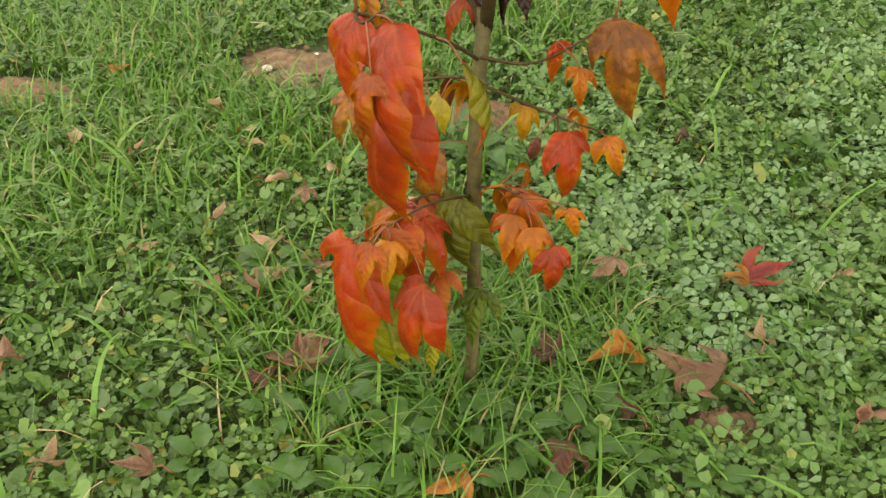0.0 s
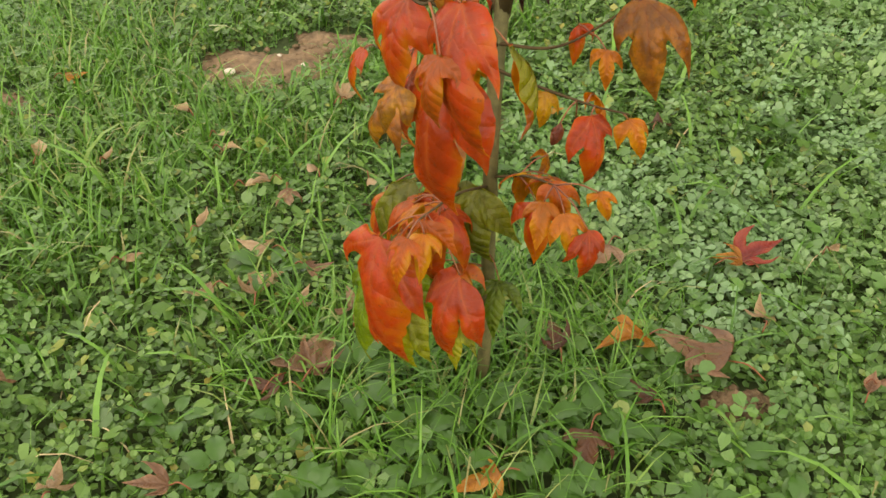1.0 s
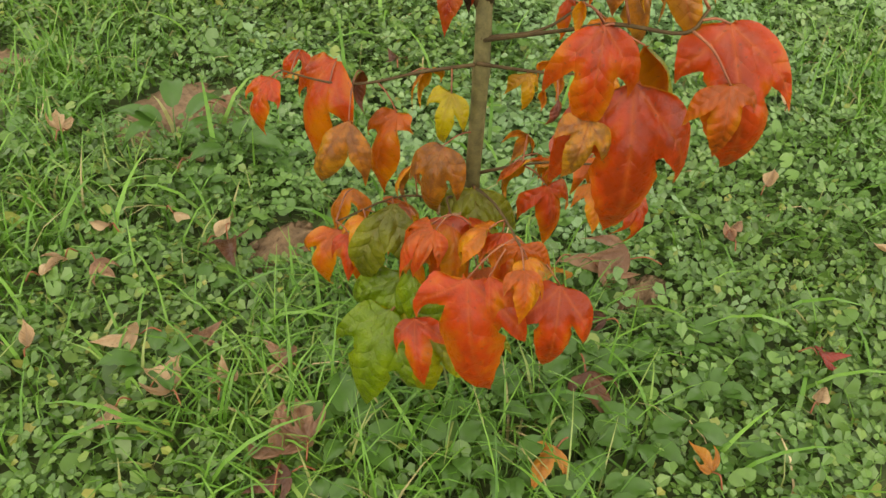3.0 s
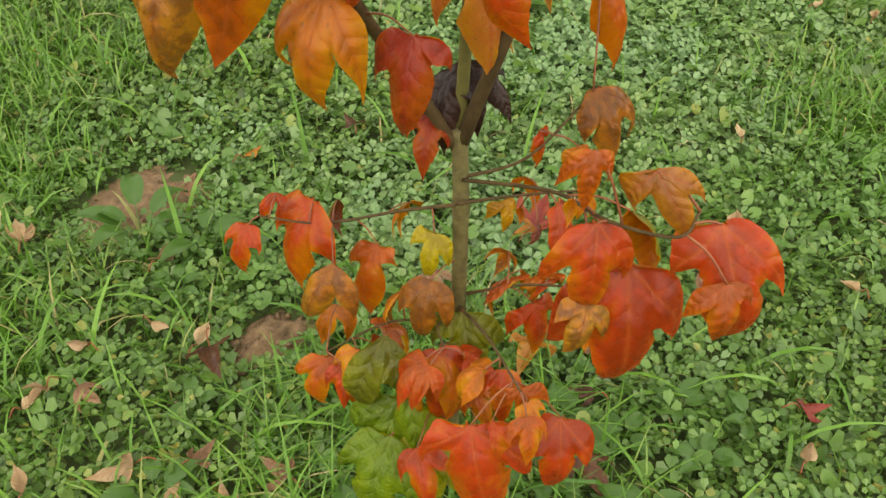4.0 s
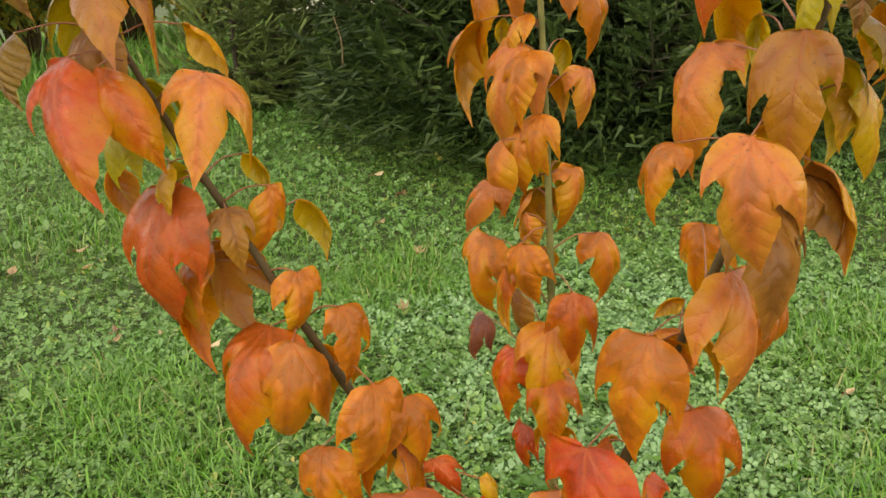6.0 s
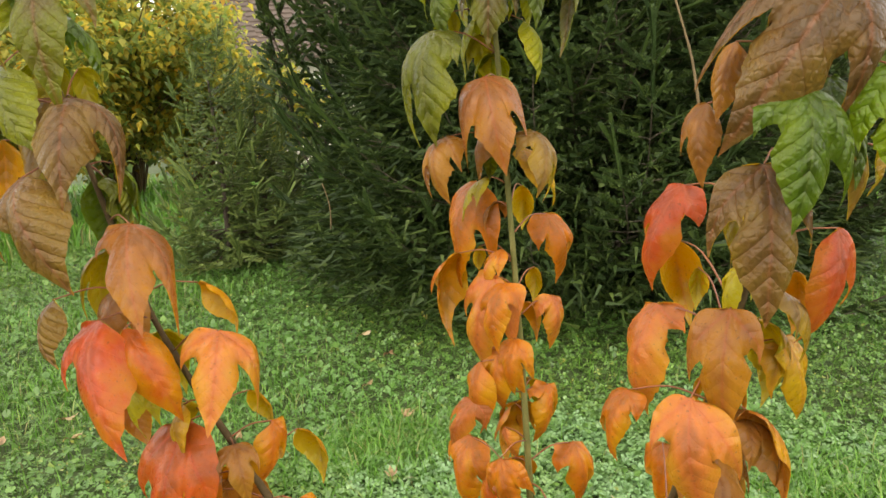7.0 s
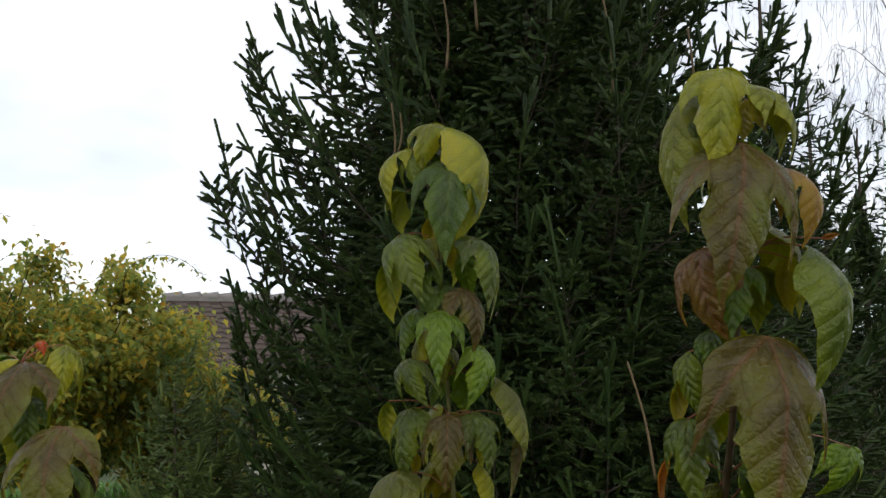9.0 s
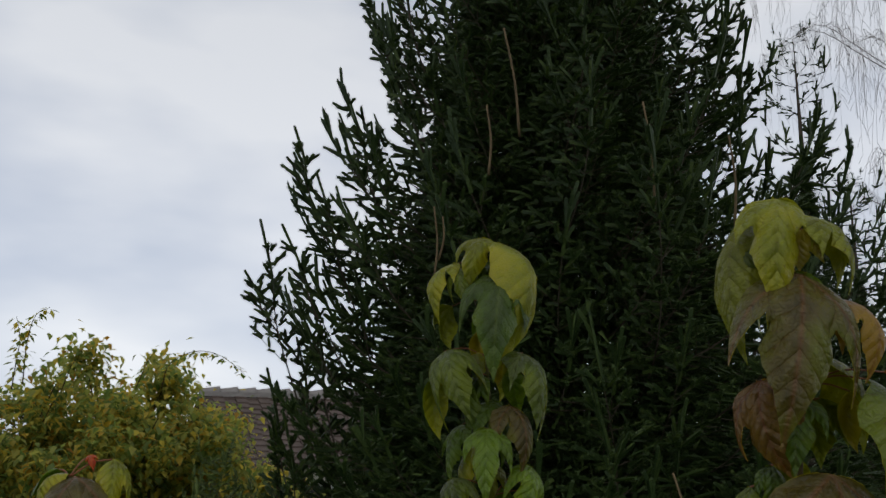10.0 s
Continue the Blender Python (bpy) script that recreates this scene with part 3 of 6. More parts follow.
def pale_side(x, y):
    """Where the paler clover, its colour holding some sky sheen, grows: to the open side of the sapling, in patches."""
    p = np.array([noise.noise((a * 2.3, b * 2.3, 5.0)) for a, b in zip(x, y)])
    return (x - 0.35 * (y - 1.0) + 0.35 * p + grng.normal(0, 0.10, len(x)) > 0.32) & (y + 0.15 * p + grng.normal(0, 0.08, len(x)) > 0.88)


x, y = scatter(-1.2, 2.2, 0.42, 2.8, 8400, clover_keep)
pale = pale_side(x, y)
stuff("clover", clover_mesh("clover", x[~pale], y[~pale], 0.0068, 0.0132, 0.048), "dense low carpet of green clover leaves on the lawn", "clover")
stuff("clover", clover_mesh("clover", x[pale], y[pale], 0.0080, 0.0148, 0.044, True, CLOVER_PALE), "dense carpet of pale bluish-green clover on the lawn", "clover")
x, y = scatter(-2.2, 5.2, -0.6, 7.0, 2900, lambda x, y: (grng.random(len(x)) > 0.55 * grassiness(x, y)) & fades(x, y, 1.5, 3.2, 3.7, 3.8) & (np.hypot((x - 0.4) / 1.9, (y - 1.35) / 1.45) > 0.75) & (np.hypot(x - 3.4, y - 3.48) > 0.9))
stuff("clover", clover_mesh("clover", x, y, 0.0095, 0.0165, 0.05, False), "dense low carpet of green clover further off", "clover")
x, y = scatter(-1.5, 2.2, 0.2, 2.6, 9500, lambda x, y: ~in_bare(x, y, 1.4) & (grng.random(len(x)) < 0.022 + 0.95 * grassiness(x, y) ** 1.6))
stuff("grass", grass_mesh("grass", x, y, 0.04, 0.125, 0.0036, 1.1), "patches of fresh green grass blades", "grass")
x, y = scatter(-2.4, 5.4, -0.8, 7.8, 1500, lambda x, y: (grng.random(len(x)) < 0.25 + 0.75 * grassiness(x, y)) & fades(x, y, 1.5, 3.5, 3.9, 4.3) & (np.hypot((x - 0.4) / 1.9, (y - 1.35) / 1.45) > 0.8))
stuff("grass", grass_mesh("grass", x, y, 0.03, 0.085, 0.0042, 1.2, 2), "lawn grass further off", "grass")
x, y = scatter(-7.0, 9.0, -7.0, 9.0, 320, lambda x, y: (np.hypot((x - 1.5) / 3.7, (y - 3.2) / 3.8) > 0.8) & (np.hypot(x - 0.3, y - 1.0) > 2.1) & fades(x, y, 1.0, 1.0, 8.5, 8.5))
stuff("grass", grass_mesh("grass", x, y, 0.04, 0.09, 0.012, 1.1, 1), "short lawn grass all round", "grass")
x, y = scatter(-2.5, 9.0, 6.5, 16.0, 260)
stuff("grass", grass_mesh("grass", x, y, 0.10, 0.25, 0.016, 0.9, 2), "lawn grass beyond the shrubs", "grass")
x, y = scatter(-0.2, 2.6, 1.7, 5.0, 2600, lambda x, y: grng.random(len(x)) < 0.9 * grassiness(x, y) ** 2)
stuff("grass_tuft", grass_mesh("grass_tuft", x, y, 0.06, 0.12, 0.0036, 1.1, 3), "taller bright green tufts in the lawn", "grass")
# round, puckered leaves of creeping weeds among the clover


def round_leaf_mesh(name, x, y, lo, hi, tall):
    n = len(x)
    s = grng.uniform(lo, hi, n)
    h = height(x, y) + grng.uniform(0.25, 1.0, n) * tall
    a = grng.uniform(0, 2 * np.pi, n)
    tilt = grng.normal(0, 0.45, (n, 2))
    ring = 11
    t = np.linspace(0.25, 2 * np.pi - 0.25, ring)
    rim = np.stack((np.cos(t + np.pi) * -1 * (1 + 0.10 * np.cos(9 * t)), np.sin(t) * (1 + 0.10 * np.cos(9 * t)), 0.10 * np.cos(4 * t) + 0.12), -1)
    flat = np.concatenate((np.array([(0.0, 0, 0.0)]), rim))
    px = np.cos(a)[:, None] * flat[:, 0] * s[:, None] - np.sin(a)[:, None] * flat[:, 1] * s[:, None]
    py = np.sin(a)[:, None] * flat[:, 0] * s[:, None] + np.cos(a)[:, None] * flat[:, 1] * s[:, None]
    pz = flat[:, 2] * s[:, None] + px * tilt[:, :1] + py * tilt[:, 1:] + h[:, None]
    V = np.stack((px + x[:, None], py + y[:, None], pz), -1)
    tri = np.array([(0, i, i + 1) for i in range(1, ring)])
    T = (np.arange(n)[:, None, None] * (ring + 1) + tri[None]).reshape(-1, 3)
    return fast_mesh(name, V.reshape(-1, 3), T, CLOVER, True)


x, y = scatter(-1.3, 2.2, 0.1, 2.8, 520, clover_keep)
stuff("creeping_weed", round_leaf_mesh("creeping_weed", x, y, 0.007, 0.013, 0.05), "round scalloped leaves of creeping weeds among clover", "weed")
x, y = scatter(-1.0, 4.0, 2.5, 6.0, 220)
stuff("creeping_weed", round_leaf_mesh("creeping_weed", x, y, 0.010, 0.016, 0.05), "round leaves of creeping weeds further off", "weed")
# longer thin grass round the foot of the sapling
r, a = 0.24 * grng.random(620) ** 0.6, grng.uniform(0, 6.28, 620)
stuff("grass_tuft", grass_mesh("grass_tuft", 0.03 + r * np.cos(a), 0.80 + r * np.sin(a), 0.06, 0.16, 0.0022, 1.1, 4), "thin long grass round the foot of the sapling", "grass")
x, y = scatter(-0.75, 0.9, 0.45, 2.2, 85, lambda x, y: ~in_bare(x, y, 1.4) & (x < 0.35 + 0.2 * y))
stuff("broad_grass", grass_mesh("broad_grass", x, y, 0.10, 0.19, 0.0062, 1.45, 5), "broad arching blades of grass lying over the clover", "grass")
# dry stalks lying among the green
x, y = scatter(-1.2, 1.6, 0.3, 2.4, 75, lambda x, y: grng.random(len(x)) < 0.35 + 0.65 * grassiness(x, y))
stuff("dry_straw", grass_mesh("dry_straw", x, y, 0.05, 0.12, 0.0020, 1.7, 4, STRAW), "thin dry tan straw stalks in the lawn", "straw")
# fine short grass all through the clover
x, y = scatter(-1.3, 2.2, 0.1, 2.8, 1900, lambda x, y: fades(x, y, 0.4, 1.35, 1.9, 1.45) & ~in_bare(x, y, 1.1))
stuff("grass", grass_mesh("grass", x, y, 0.03, 0.075, 0.0017, 1.2, 2), "fine short grass blades between the clover", "grass")

# ---- the sapling ----
sapling = empty("sapling", (0.046, 0.797, -0.02))
tagged(sapling, "young three-stemmed sapling with drooping red, orange and green autumn leaves", "sapling")
ROOT = Matrix.Translation((-0.046, -0.797, 0.02))
TRUNK_LINE = smooth_line([(0.046, 0.797, -0.03), (0.046, 0.799, 0.12), (0.040, 0.792, 0.27), (0.039, 0.793, 0.40), (0.043, 0.802, 0.475)], 8)
LEFT_LINE = smooth_line([(0.043, 0.802, 0.455), (0.005, 0.823, 0.528), (-0.101, 0.856, 0.726), (-0.151, 0.893, 0.850), (-0.195, 0.941, 0.980), (-0.213, 0.965, 1.037), (-0.234, 1.010, 1.141), (-0.254, 1.118, 1.412), (-0.257, 1.135, 1.457)], 6)
MID_LINE = smooth_line([(0.043, 0.802, 0.455), (0.066, 0.817, 0.621), (0.084, 0.833, 0.740), (0.101, 0.849, 0.843), (0.125, 0.875, 0.991), (0.150, 0.906, 1.158), (0.170, 0.931, 1.295), (0.207, 0.983, 1.558), (0.217, 0.997, 1.615), (0.252, 1.039, 1.757)], 6)
RIGHT_LINE = smooth_line([(0.043, 0.802, 0.455), (0.061, 0.725, 0.700), (0.063, 0.702, 0.770), (0.060, 0.660, 0.878), (0.041, 0.592, 1.054), (0.039, 0.554, 1.198), (0.045, 0.518, 1.368), (0.048, 0.504, 1.502), (0.050, 0.501, 1.601), (0.051, 0.501, 1.678)], 6)
LOW_LINES = [
    smooth_line([(0.037, 0.790, 0.431), (0.012, 0.684, 0.493), (-0.044, 0.601, 0.548), (-0.040, 0.558, 0.560), (-0.025, 0.556, 0.571)], 5),
    smooth_line([(0.023, 0.785, 0.415), (0.004, 0.833, 0.391), (-0.017, 0.879, 0.365), (-0.042, 0.903, 0.362), (-0.073, 0.935, 0.369)], 5),
    smooth_line([(0.025, 0.784, 0.416), (0.084, 0.781, 0.392), (0.127, 0.764, 0.383), (0.150, 0.735, 0.390)], 5),
    smooth_line([(0.035, 0.793, 0.432), (0.089, 0.765, 0.441), (0.147, 0.748, 0.487)], 5),
    smooth_line([(0.040, 0.795, 0.260), (0.000, 0.780, 0.290), (-0.020, 0.752, 0.298)], 5),
    smooth_line([(0.040, 0.795, 0.250), (-0.010, 0.830, 0.265), (-0.063, 0.867, 0.234)], 5),
    smooth_line([(0.040, 0.795, 0.280), (0.000, 0.720, 0.320), (-0.038, 0.652, 0.340)], 5),
    smooth_line([(0.040, 0.795, 0.290), (0.065, 0.740, 0.325), (0.080, 0.688, 0.348)], 5),
]


def stem_part(name, line, r0, r1, mat, label, nodes=0):
    m = len(line)
    radii = []
    for i in range(m):
        f = i / (m - 1)
        r = r0 + (r1 - r0) * f ** 0.65
        if nodes:
            r *= 1.0 + 0.16 * max(0.0, math.cos(2 * math.pi * nodes * f)) ** 8
        radii.append(r)
    v, f = tube(line, radii, 10 if r0 > 0.004 else 6)
    return part_mesh(name, mesh_of(name, v, f, (mat,)), sapling, label, ROOT)


stem_part("trunk", TRUNK_LINE, 0.0080, 0.0071, TRUNK, "olive-brown ringed trunk", 4)
stem_part("stem", LEFT_LINE, 0.0060, 0.0018, STEM_BROWN, "dark red-brown stem", 9)
stem_part("stem", MID_LINE, 0.0058, 0.0018, STEM_GREEN, "olive-green stem", 9)
stem_part("stem", RIGHT_LINE, 0.0062, 0.0018, STEM_BROWN, "brown stem", 9)
for line in LOW_LINES:
    stem_part("twig", line, 0.0019, 0.0009, STEM_BROWN, "thin brown side twig")

STEM_POINTS = {"L": [p for p in LEFT_LINE], "C": [p for p in MID_LINE], "R": [p for p in RIGHT_LINE],
               "T": [p for p in TRUNK_LINE[8:]] + [p for ln in LOW_LINES for p in ln]}


def leaf(stem, base, tip, azimuth, left, right, colour, underside=False, wide=None, gather=None):
    """One leaf of the sapling, hung from the nearest place of its stem. underside: it turns its under side outwards."""
    wide = wide or (1.0 if stem == "T" else 1.18)
    b = np.array(base)
    pts = STEM_POINTS[stem]
    reach = min(np.linalg.norm(p - b) for p in pts)
    if reach > 0.06:
        pts = [p for line in STEM_POINTS.values() for p in line]
    k = min(range(len(pts)), key=lambda i: np.linalg.norm(pts[i] - b) + 0.6 * max(0.0, pts[i][2] - b[2]))
    root = pts[k]
    mid = 0.5 * (root + b) + np.array((0, 0, 0.12 * np.linalg.norm(b - root)))
    stalk = smooth_line([root, mid, b], 4)
    top, under = (colour, UNDERSIDE[colour])
    if underside:
        top, under = ("orange" if colour.startswith(("y", "o", "d", "s")) else "olive"), colour
        if colour in ("yellowgreen", "green", "lightgreen", "olive"):
            top = "green"
        elif colour == "yellow" and base[2] > 1.2:
            top = "olive"
        left, right = right, left
    length = float(np.linalg.norm(np.array(tip) - b))
    bulge = leaf_rng.uniform(0.15, 0.28)
    me = blade_mesh("leaf", base, tip, azimuth, left, right, top, under, wide * (1.0 if (left[1] or right[1]) else 1.15), bulge, leaf_rng.uniform(2.3, 3.3) if base[2] > 0.55 else leaf_rng.uniform(1.7, 2.6), leaf_rng, stalk)
    if gather is None:
        part_mesh("leaf", me, sapling, "", ROOT)
    else:
        gather.append(me)



leaf("T", (-0.083, 0.938, 0.363), (-0.093, 0.949, 0.297), -164, (23, 0.57), (41, 0.46), "red")
leaf("T", (-0.031, 0.909, 0.377), (-0.050, 0.930, 0.259), -169, (23, 0.66), (19, 0.6), "red")
leaf("T", (-0.050, 0.937, 0.382), (-0.062, 0.950, 0.348), -168, (0, 0), (98, 0.55), "red")
leaf("T", (0.010, 0.926, 0.346), (0.008, 0.928, 0.299), 82, (0, 0), (0, 0), "purple", underside=True)
leaf("T", (-0.053, 0.858, 0.349), (-0.070, 0.876, 0.271), -162, (0, 0), (37, 0.86), "spot")
leaf("T", (-0.005, 0.851, 0.344), (-0.014, 0.861, 0.244), -170, (32, 0.57), (81, 0.26), "redorange")
leaf("T", (0.005, 0.791, 0.391), (0.002, 0.794, 0.336), -148, (51, 0.61), (34, 0.75), "yellow")
leaf("T", (0.027, 0.843, 0.382), (0.020, 0.851, 0.342), 84, (33, 1.35), (68, 0.67), "yelloworange", underside=True)
leaf("T", (-0.001, 0.791, 0.340), (-0.006, 0.796, 0.259), -149, (18, 0.63), (26, 0.76), "spot")
leaf("T", (-0.002, 0.828, 0.299), (-0.006, 0.832, 0.250), 108, (24, 0.81), (27, 0.86), "spot", underside=True)
leaf("T", (0.002, 0.930, 0.207), (-0.014, 0.948, 0.141), -175, (0, 0), (72, 0.75), "orange")
leaf("T", (-0.056, 0.874, 0.216), (-0.067, 0.886, 0.136), -163, (28, 0.75), (41, 0.9), "redorange")
leaf("T", (-0.036, 0.813, 0.278), (-0.056, 0.834, 0.172), -155, (0, 0), (34, 0.79), "olive")
leaf("T", (0.026, 0.774, 0.292), (0.037, 0.762, 0.204), -131, (58, 0.63), (30, 0.89), "olive")
leaf("T", (-0.019, 0.760, 0.286), (-0.007, 0.748, 0.174), -141, (35, 0.82), (38, 0.39), "red")
leaf("T", (-0.070, 0.674, 0.308), (-0.055, 0.658, 0.174), -136, (50, 0.48), (27, 0.64), "red")
leaf("T", (-0.057, 0.663, 0.311), (-0.050, 0.656, 0.240), -135, (0, 0), (24, 0.59), "red")
leaf("T", (-0.033, 0.657, 0.336), (-0.024, 0.648, 0.290), -132, (76, 0.92), (36, 1.11), "redorange")
leaf("T", (-0.004, 0.634, 0.295), (-0.007, 0.638, 0.199), -130, (30, 0.55), (32, 0.81), "red")
leaf("T", (-0.038, 0.788, 0.213), (-0.058, 0.809, 0.105), -149, (19, 1.03), (43, 1.0), "lightgreen")
leaf("T", (-0.063, 0.778, 0.185), (-0.080, 0.797, 0.052), -147, (34, 0.58), (25, 0.85), "lightgreen")
leaf("T", (-0.042, 0.753, 0.183), (-0.038, 0.749, 0.074), -142, (41, 0.51), (16, 0.75), "yellowgreen")
leaf("T", (-0.043, 0.775, 0.234), (-0.023, 0.754, 0.133), -146, (0, 0), (0, 0), "lightgreen")
leaf("T", (0.076, 0.731, 0.300), (0.082, 0.724, 0.232), -111, (49, 0.79), (43, 0.91), "red")
leaf("T", (0.094, 0.750, 0.375), (0.090, 0.754, 0.346), -104, (0, 0), (0, 0), "purple")
leaf("T", (0.083, 0.780, 0.390), (0.084, 0.780, 0.351), -96, (58, 0.92), (32, 0.85), "yelloworange")
leaf("T", (0.134, 0.798, 0.378), (0.143, 0.788, 0.339), 15, (69, 0.71), (0, 0), "orange", underside=True)
leaf("T", (0.091, 0.777, 0.325), (0.081, 0.788, 0.291), 1, (38, 0.82), (99, 0.66), "spot", underside=True)
leaf("T", (0.091, 0.761, 0.313), (0.099, 0.752, 0.278), -8, (0, 0), (0, 0), "orange", underside=True)
leaf("T", (-0.049, 0.605, 0.547), (-0.051, 0.608, 0.469), -133, (16, 0.78), (26, 0.65), "red")
leaf("T", (-0.026, 0.592, 0.507), (-0.021, 0.586, 0.386), -132, (14, 0.88), (20, 0.68), "red")
leaf("T", (-0.055, 0.598, 0.488), (-0.062, 0.606, 0.444), -134, (46, 0.62), (45, 0.81), "spot")
leaf("T", (0.022, 0.624, 0.505), (0.038, 0.607, 0.443), -2, (0, 0), (0, 0), "red", underside=True)
leaf("T", (-0.020, 0.544, 0.566), (-0.004, 0.527, 0.474), -134, (41, 0.49), (23, 0.61), "red")
leaf("T", (-0.033, 0.526, 0.541), (-0.033, 0.526, 0.497), -135, (39, 0.89), (53, 0.66), "redorange")
leaf("T", (-0.041, 0.579, 0.595), (-0.022, 0.559, 0.549), -134, (53, 0.81), (20, 0.77), "brownorange")
leaf("T", (-0.058, 0.608, 0.602), (-0.062, 0.611, 0.564), -134, (30, 1.33), (37, 0.83), "redorange")
leaf("T", (-0.049, 0.624, 0.554), (-0.051, 0.626, 0.534), 9, (0, 0), (0, 0), "orange", underside=True)
leaf("T", (0.117, 0.789, 0.357), (0.118, 0.788, 0.335), 11, (0, 0), (0, 0), "orange", underside=True)
leaf("T", (0.080, 0.698, 0.346), (0.096, 0.697, 0.302), -89, (37, 0.82), (15, 0.9), "redorange")
leaf("T", (0.087, 0.668, 0.332), (0.098, 0.667, 0.286), -90, (35, 0.74), (31, 0.7), "orange")
leaf("T", (0.107, 0.658, 0.321), (0.107, 0.658, 0.269), -89, (26, 0.88), (31, 0.54), "red")
leaf("T", (0.117, 0.677, 0.347), (0.131, 0.676, 0.316), -87, (78, 0.62), (23, 0.73), "orange")
leaf("T", (0.155, 0.748, 0.378), (0.173, 0.746, 0.334), -74, (40, 0.77), (22, 0.81), "orange")
leaf("T", (0.121, 0.752, 0.380), (0.122, 0.752, 0.304), -75, (34, 0.67), (36, 0.4), "red")
leaf("T", (-0.087, 0.795, 0.640), (-0.096, 0.804, 0.556), -150, (18, 1.39), (14, 1.52), "orange")
leaf("T", (-0.031, 0.778, 0.593), (-0.034, 0.781, 0.509), -147, (38, 0.77), (47, 0.47), "darkred")
leaf("T", (0.151, 0.747, 0.490), (0.167, 0.731, 0.397), -101, (30, 0.54), (16, 0.95), "spot")
leaf("T", (0.104, 0.767, 0.460), (0.104, 0.768, 0.421), -100, (0, 0), (80, 0.72), "red")
leaf("T", (0.123, 0.738, 0.449), (0.127, 0.733, 0.413), -104, (69, 0.85), (36, 0.81), "orange")
leaf("L", (-0.224, 0.962, 0.999), (-0.232, 0.971, 0.868), -152, (19, 0.68), (22, 0.64), "orangered")
leaf("L", (-0.217, 0.970, 0.923), (-0.214, 0.968, 0.826), 103, (0, 0), (0, 0), "orange", underside=True)
leaf("L", (-0.162, 0.921, 0.991), (-0.178, 0.937, 0.924), -84, (0, 0), (37, 1.26), "orange")
leaf("L", (-0.126, 0.937, 0.965), (-0.112, 0.923, 0.910), 25, (0, 0), (0, 0), "yellow", underside=True)
leaf("L", (-0.195, 0.956, 0.933), (-0.181, 0.942, 0.849), 94, (76, 0.32), (-8, 1.06), "dullorange", underside=True)
leaf("L", (-0.163, 0.891, 0.922), (-0.171, 0.900, 0.862), -98, (37, 0.64), (49, 0.73), "orange")
leaf("L", (-0.147, 0.856, 0.897), (-0.147, 0.856, 0.830), -101, (34, 0.47), (20, 0.94), "orange")
leaf("L", (-0.185, 0.876, 0.872), (-0.195, 0.886, 0.777), -127, (26, 0.72), (21, 1.07), "orange")
leaf("L", (-0.153, 0.897, 0.847), (-0.133, 0.877, 0.824), 99, (0, 0), (0, 0), "orange", underside=True)
leaf("L", (-0.153, 0.815, 0.844), (-0.164, 0.826, 0.761), -112, (17, 0.71), (42, 0.58), "orange")
leaf("L", (-0.100, 0.842, 0.795), (-0.090, 0.832, 0.727), -96, (28, 0.88), (19, 1.18), "orange")
leaf("L", (-0.171, 0.872, 0.766), (-0.168, 0.870, 0.685), -148, (15, 1.2), (24, 0.92), "orange")
leaf("L", (-0.115, 0.869, 0.740), (-0.125, 0.879, 0.689), 101, (0, 0), (0, 0), "orange", underside=True)
leaf("L", (-0.139, 0.796, 0.741), (-0.150, 0.808, 0.612), -123, (17, 0.76), (24, 0.61), "redorange")
leaf("L", (-0.139, 0.860, 0.667), (-0.157, 0.878, 0.575), -152, (0, 0), (0, 0), "spot")
leaf("L", (-0.086, 0.828, 0.729), (-0.069, 0.810, 0.691), -101, (92, 0.33), (28, 1.36), "orangered")
leaf("L", (-0.062, 0.792, 0.714), (-0.051, 0.781, 0.684), -104, (0, 0), (31, 1.85), "yelloworange")
leaf("L", (-0.079, 0.785, 0.701), (-0.075, 0.781, 0.625), -112, (58, 0.41), (24, 0.88), "orangered")
leaf("L", (-0.032, 0.785, 0.667), (-0.018, 0.772, 0.618), -17, (0, 0), (0, 0), "orange", underside=True)
leaf("L", (-0.076, 0.826, 0.664), (-0.071, 0.822, 0.639), 30, (0, 0), (0, 0), "yelloworange", underside=True)
leaf("C", (0.111, 0.896, 0.637), (0.113, 0.894, 0.578), -176, (43, 0.98), (26, 0.77), "red")
leaf("R", (-0.023, 0.703, 0.769), (-0.010, 0.690, 0.651), -159, (56, 0.68), (17, 0.81), "red")
leaf("R", (-0.021, 0.727, 0.686), (-0.004, 0.710, 0.604), -157, (50, 0.98), (12, 0.6), "red")
leaf("C", (0.183, 0.783, 0.584), (0.197, 0.769, 0.479), -99, (0, 0), (-38, 0.36), "red")
leaf("R", (0.070, 0.660, 0.782), (0.079, 0.652, 0.676), -120, (34, 0.66), (18, 0.97), "redorange")
leaf("R", (0.006, 0.665, 0.877), (-0.006, 0.677, 0.769), -163, (29, 0.91), (21, 0.8), "orange")
leaf("R", (0.046, 0.679, 0.852), (0.065, 0.660, 0.821), 64, (0, 0), (0, 0), "orange", underside=True)
leaf("C", (0.075, 0.799, 0.847), (0.072, 0.801, 0.776), -131, (20, 0.82), (23, 1.05), "redorange")
leaf("C", (0.075, 0.874, 0.758), (0.065, 0.884, 0.676), 178, (10, 1.23), (25, 0.61), "red")
leaf("C", (0.164, 0.922, 0.692), (0.171, 0.914, 0.591), -155, (31, 0.49), (15, 0.98), "redorange")
leaf("C", (0.175, 1.020, 0.710), (0.163, 1.033, 0.650), -173, (29, 0.63), (25, 0.8), "purple")
leaf("C", (0.188, 0.982, 0.755), (0.201, 0.969, 0.685), -167, (49, 0.74), (0, 0), "dullorange")
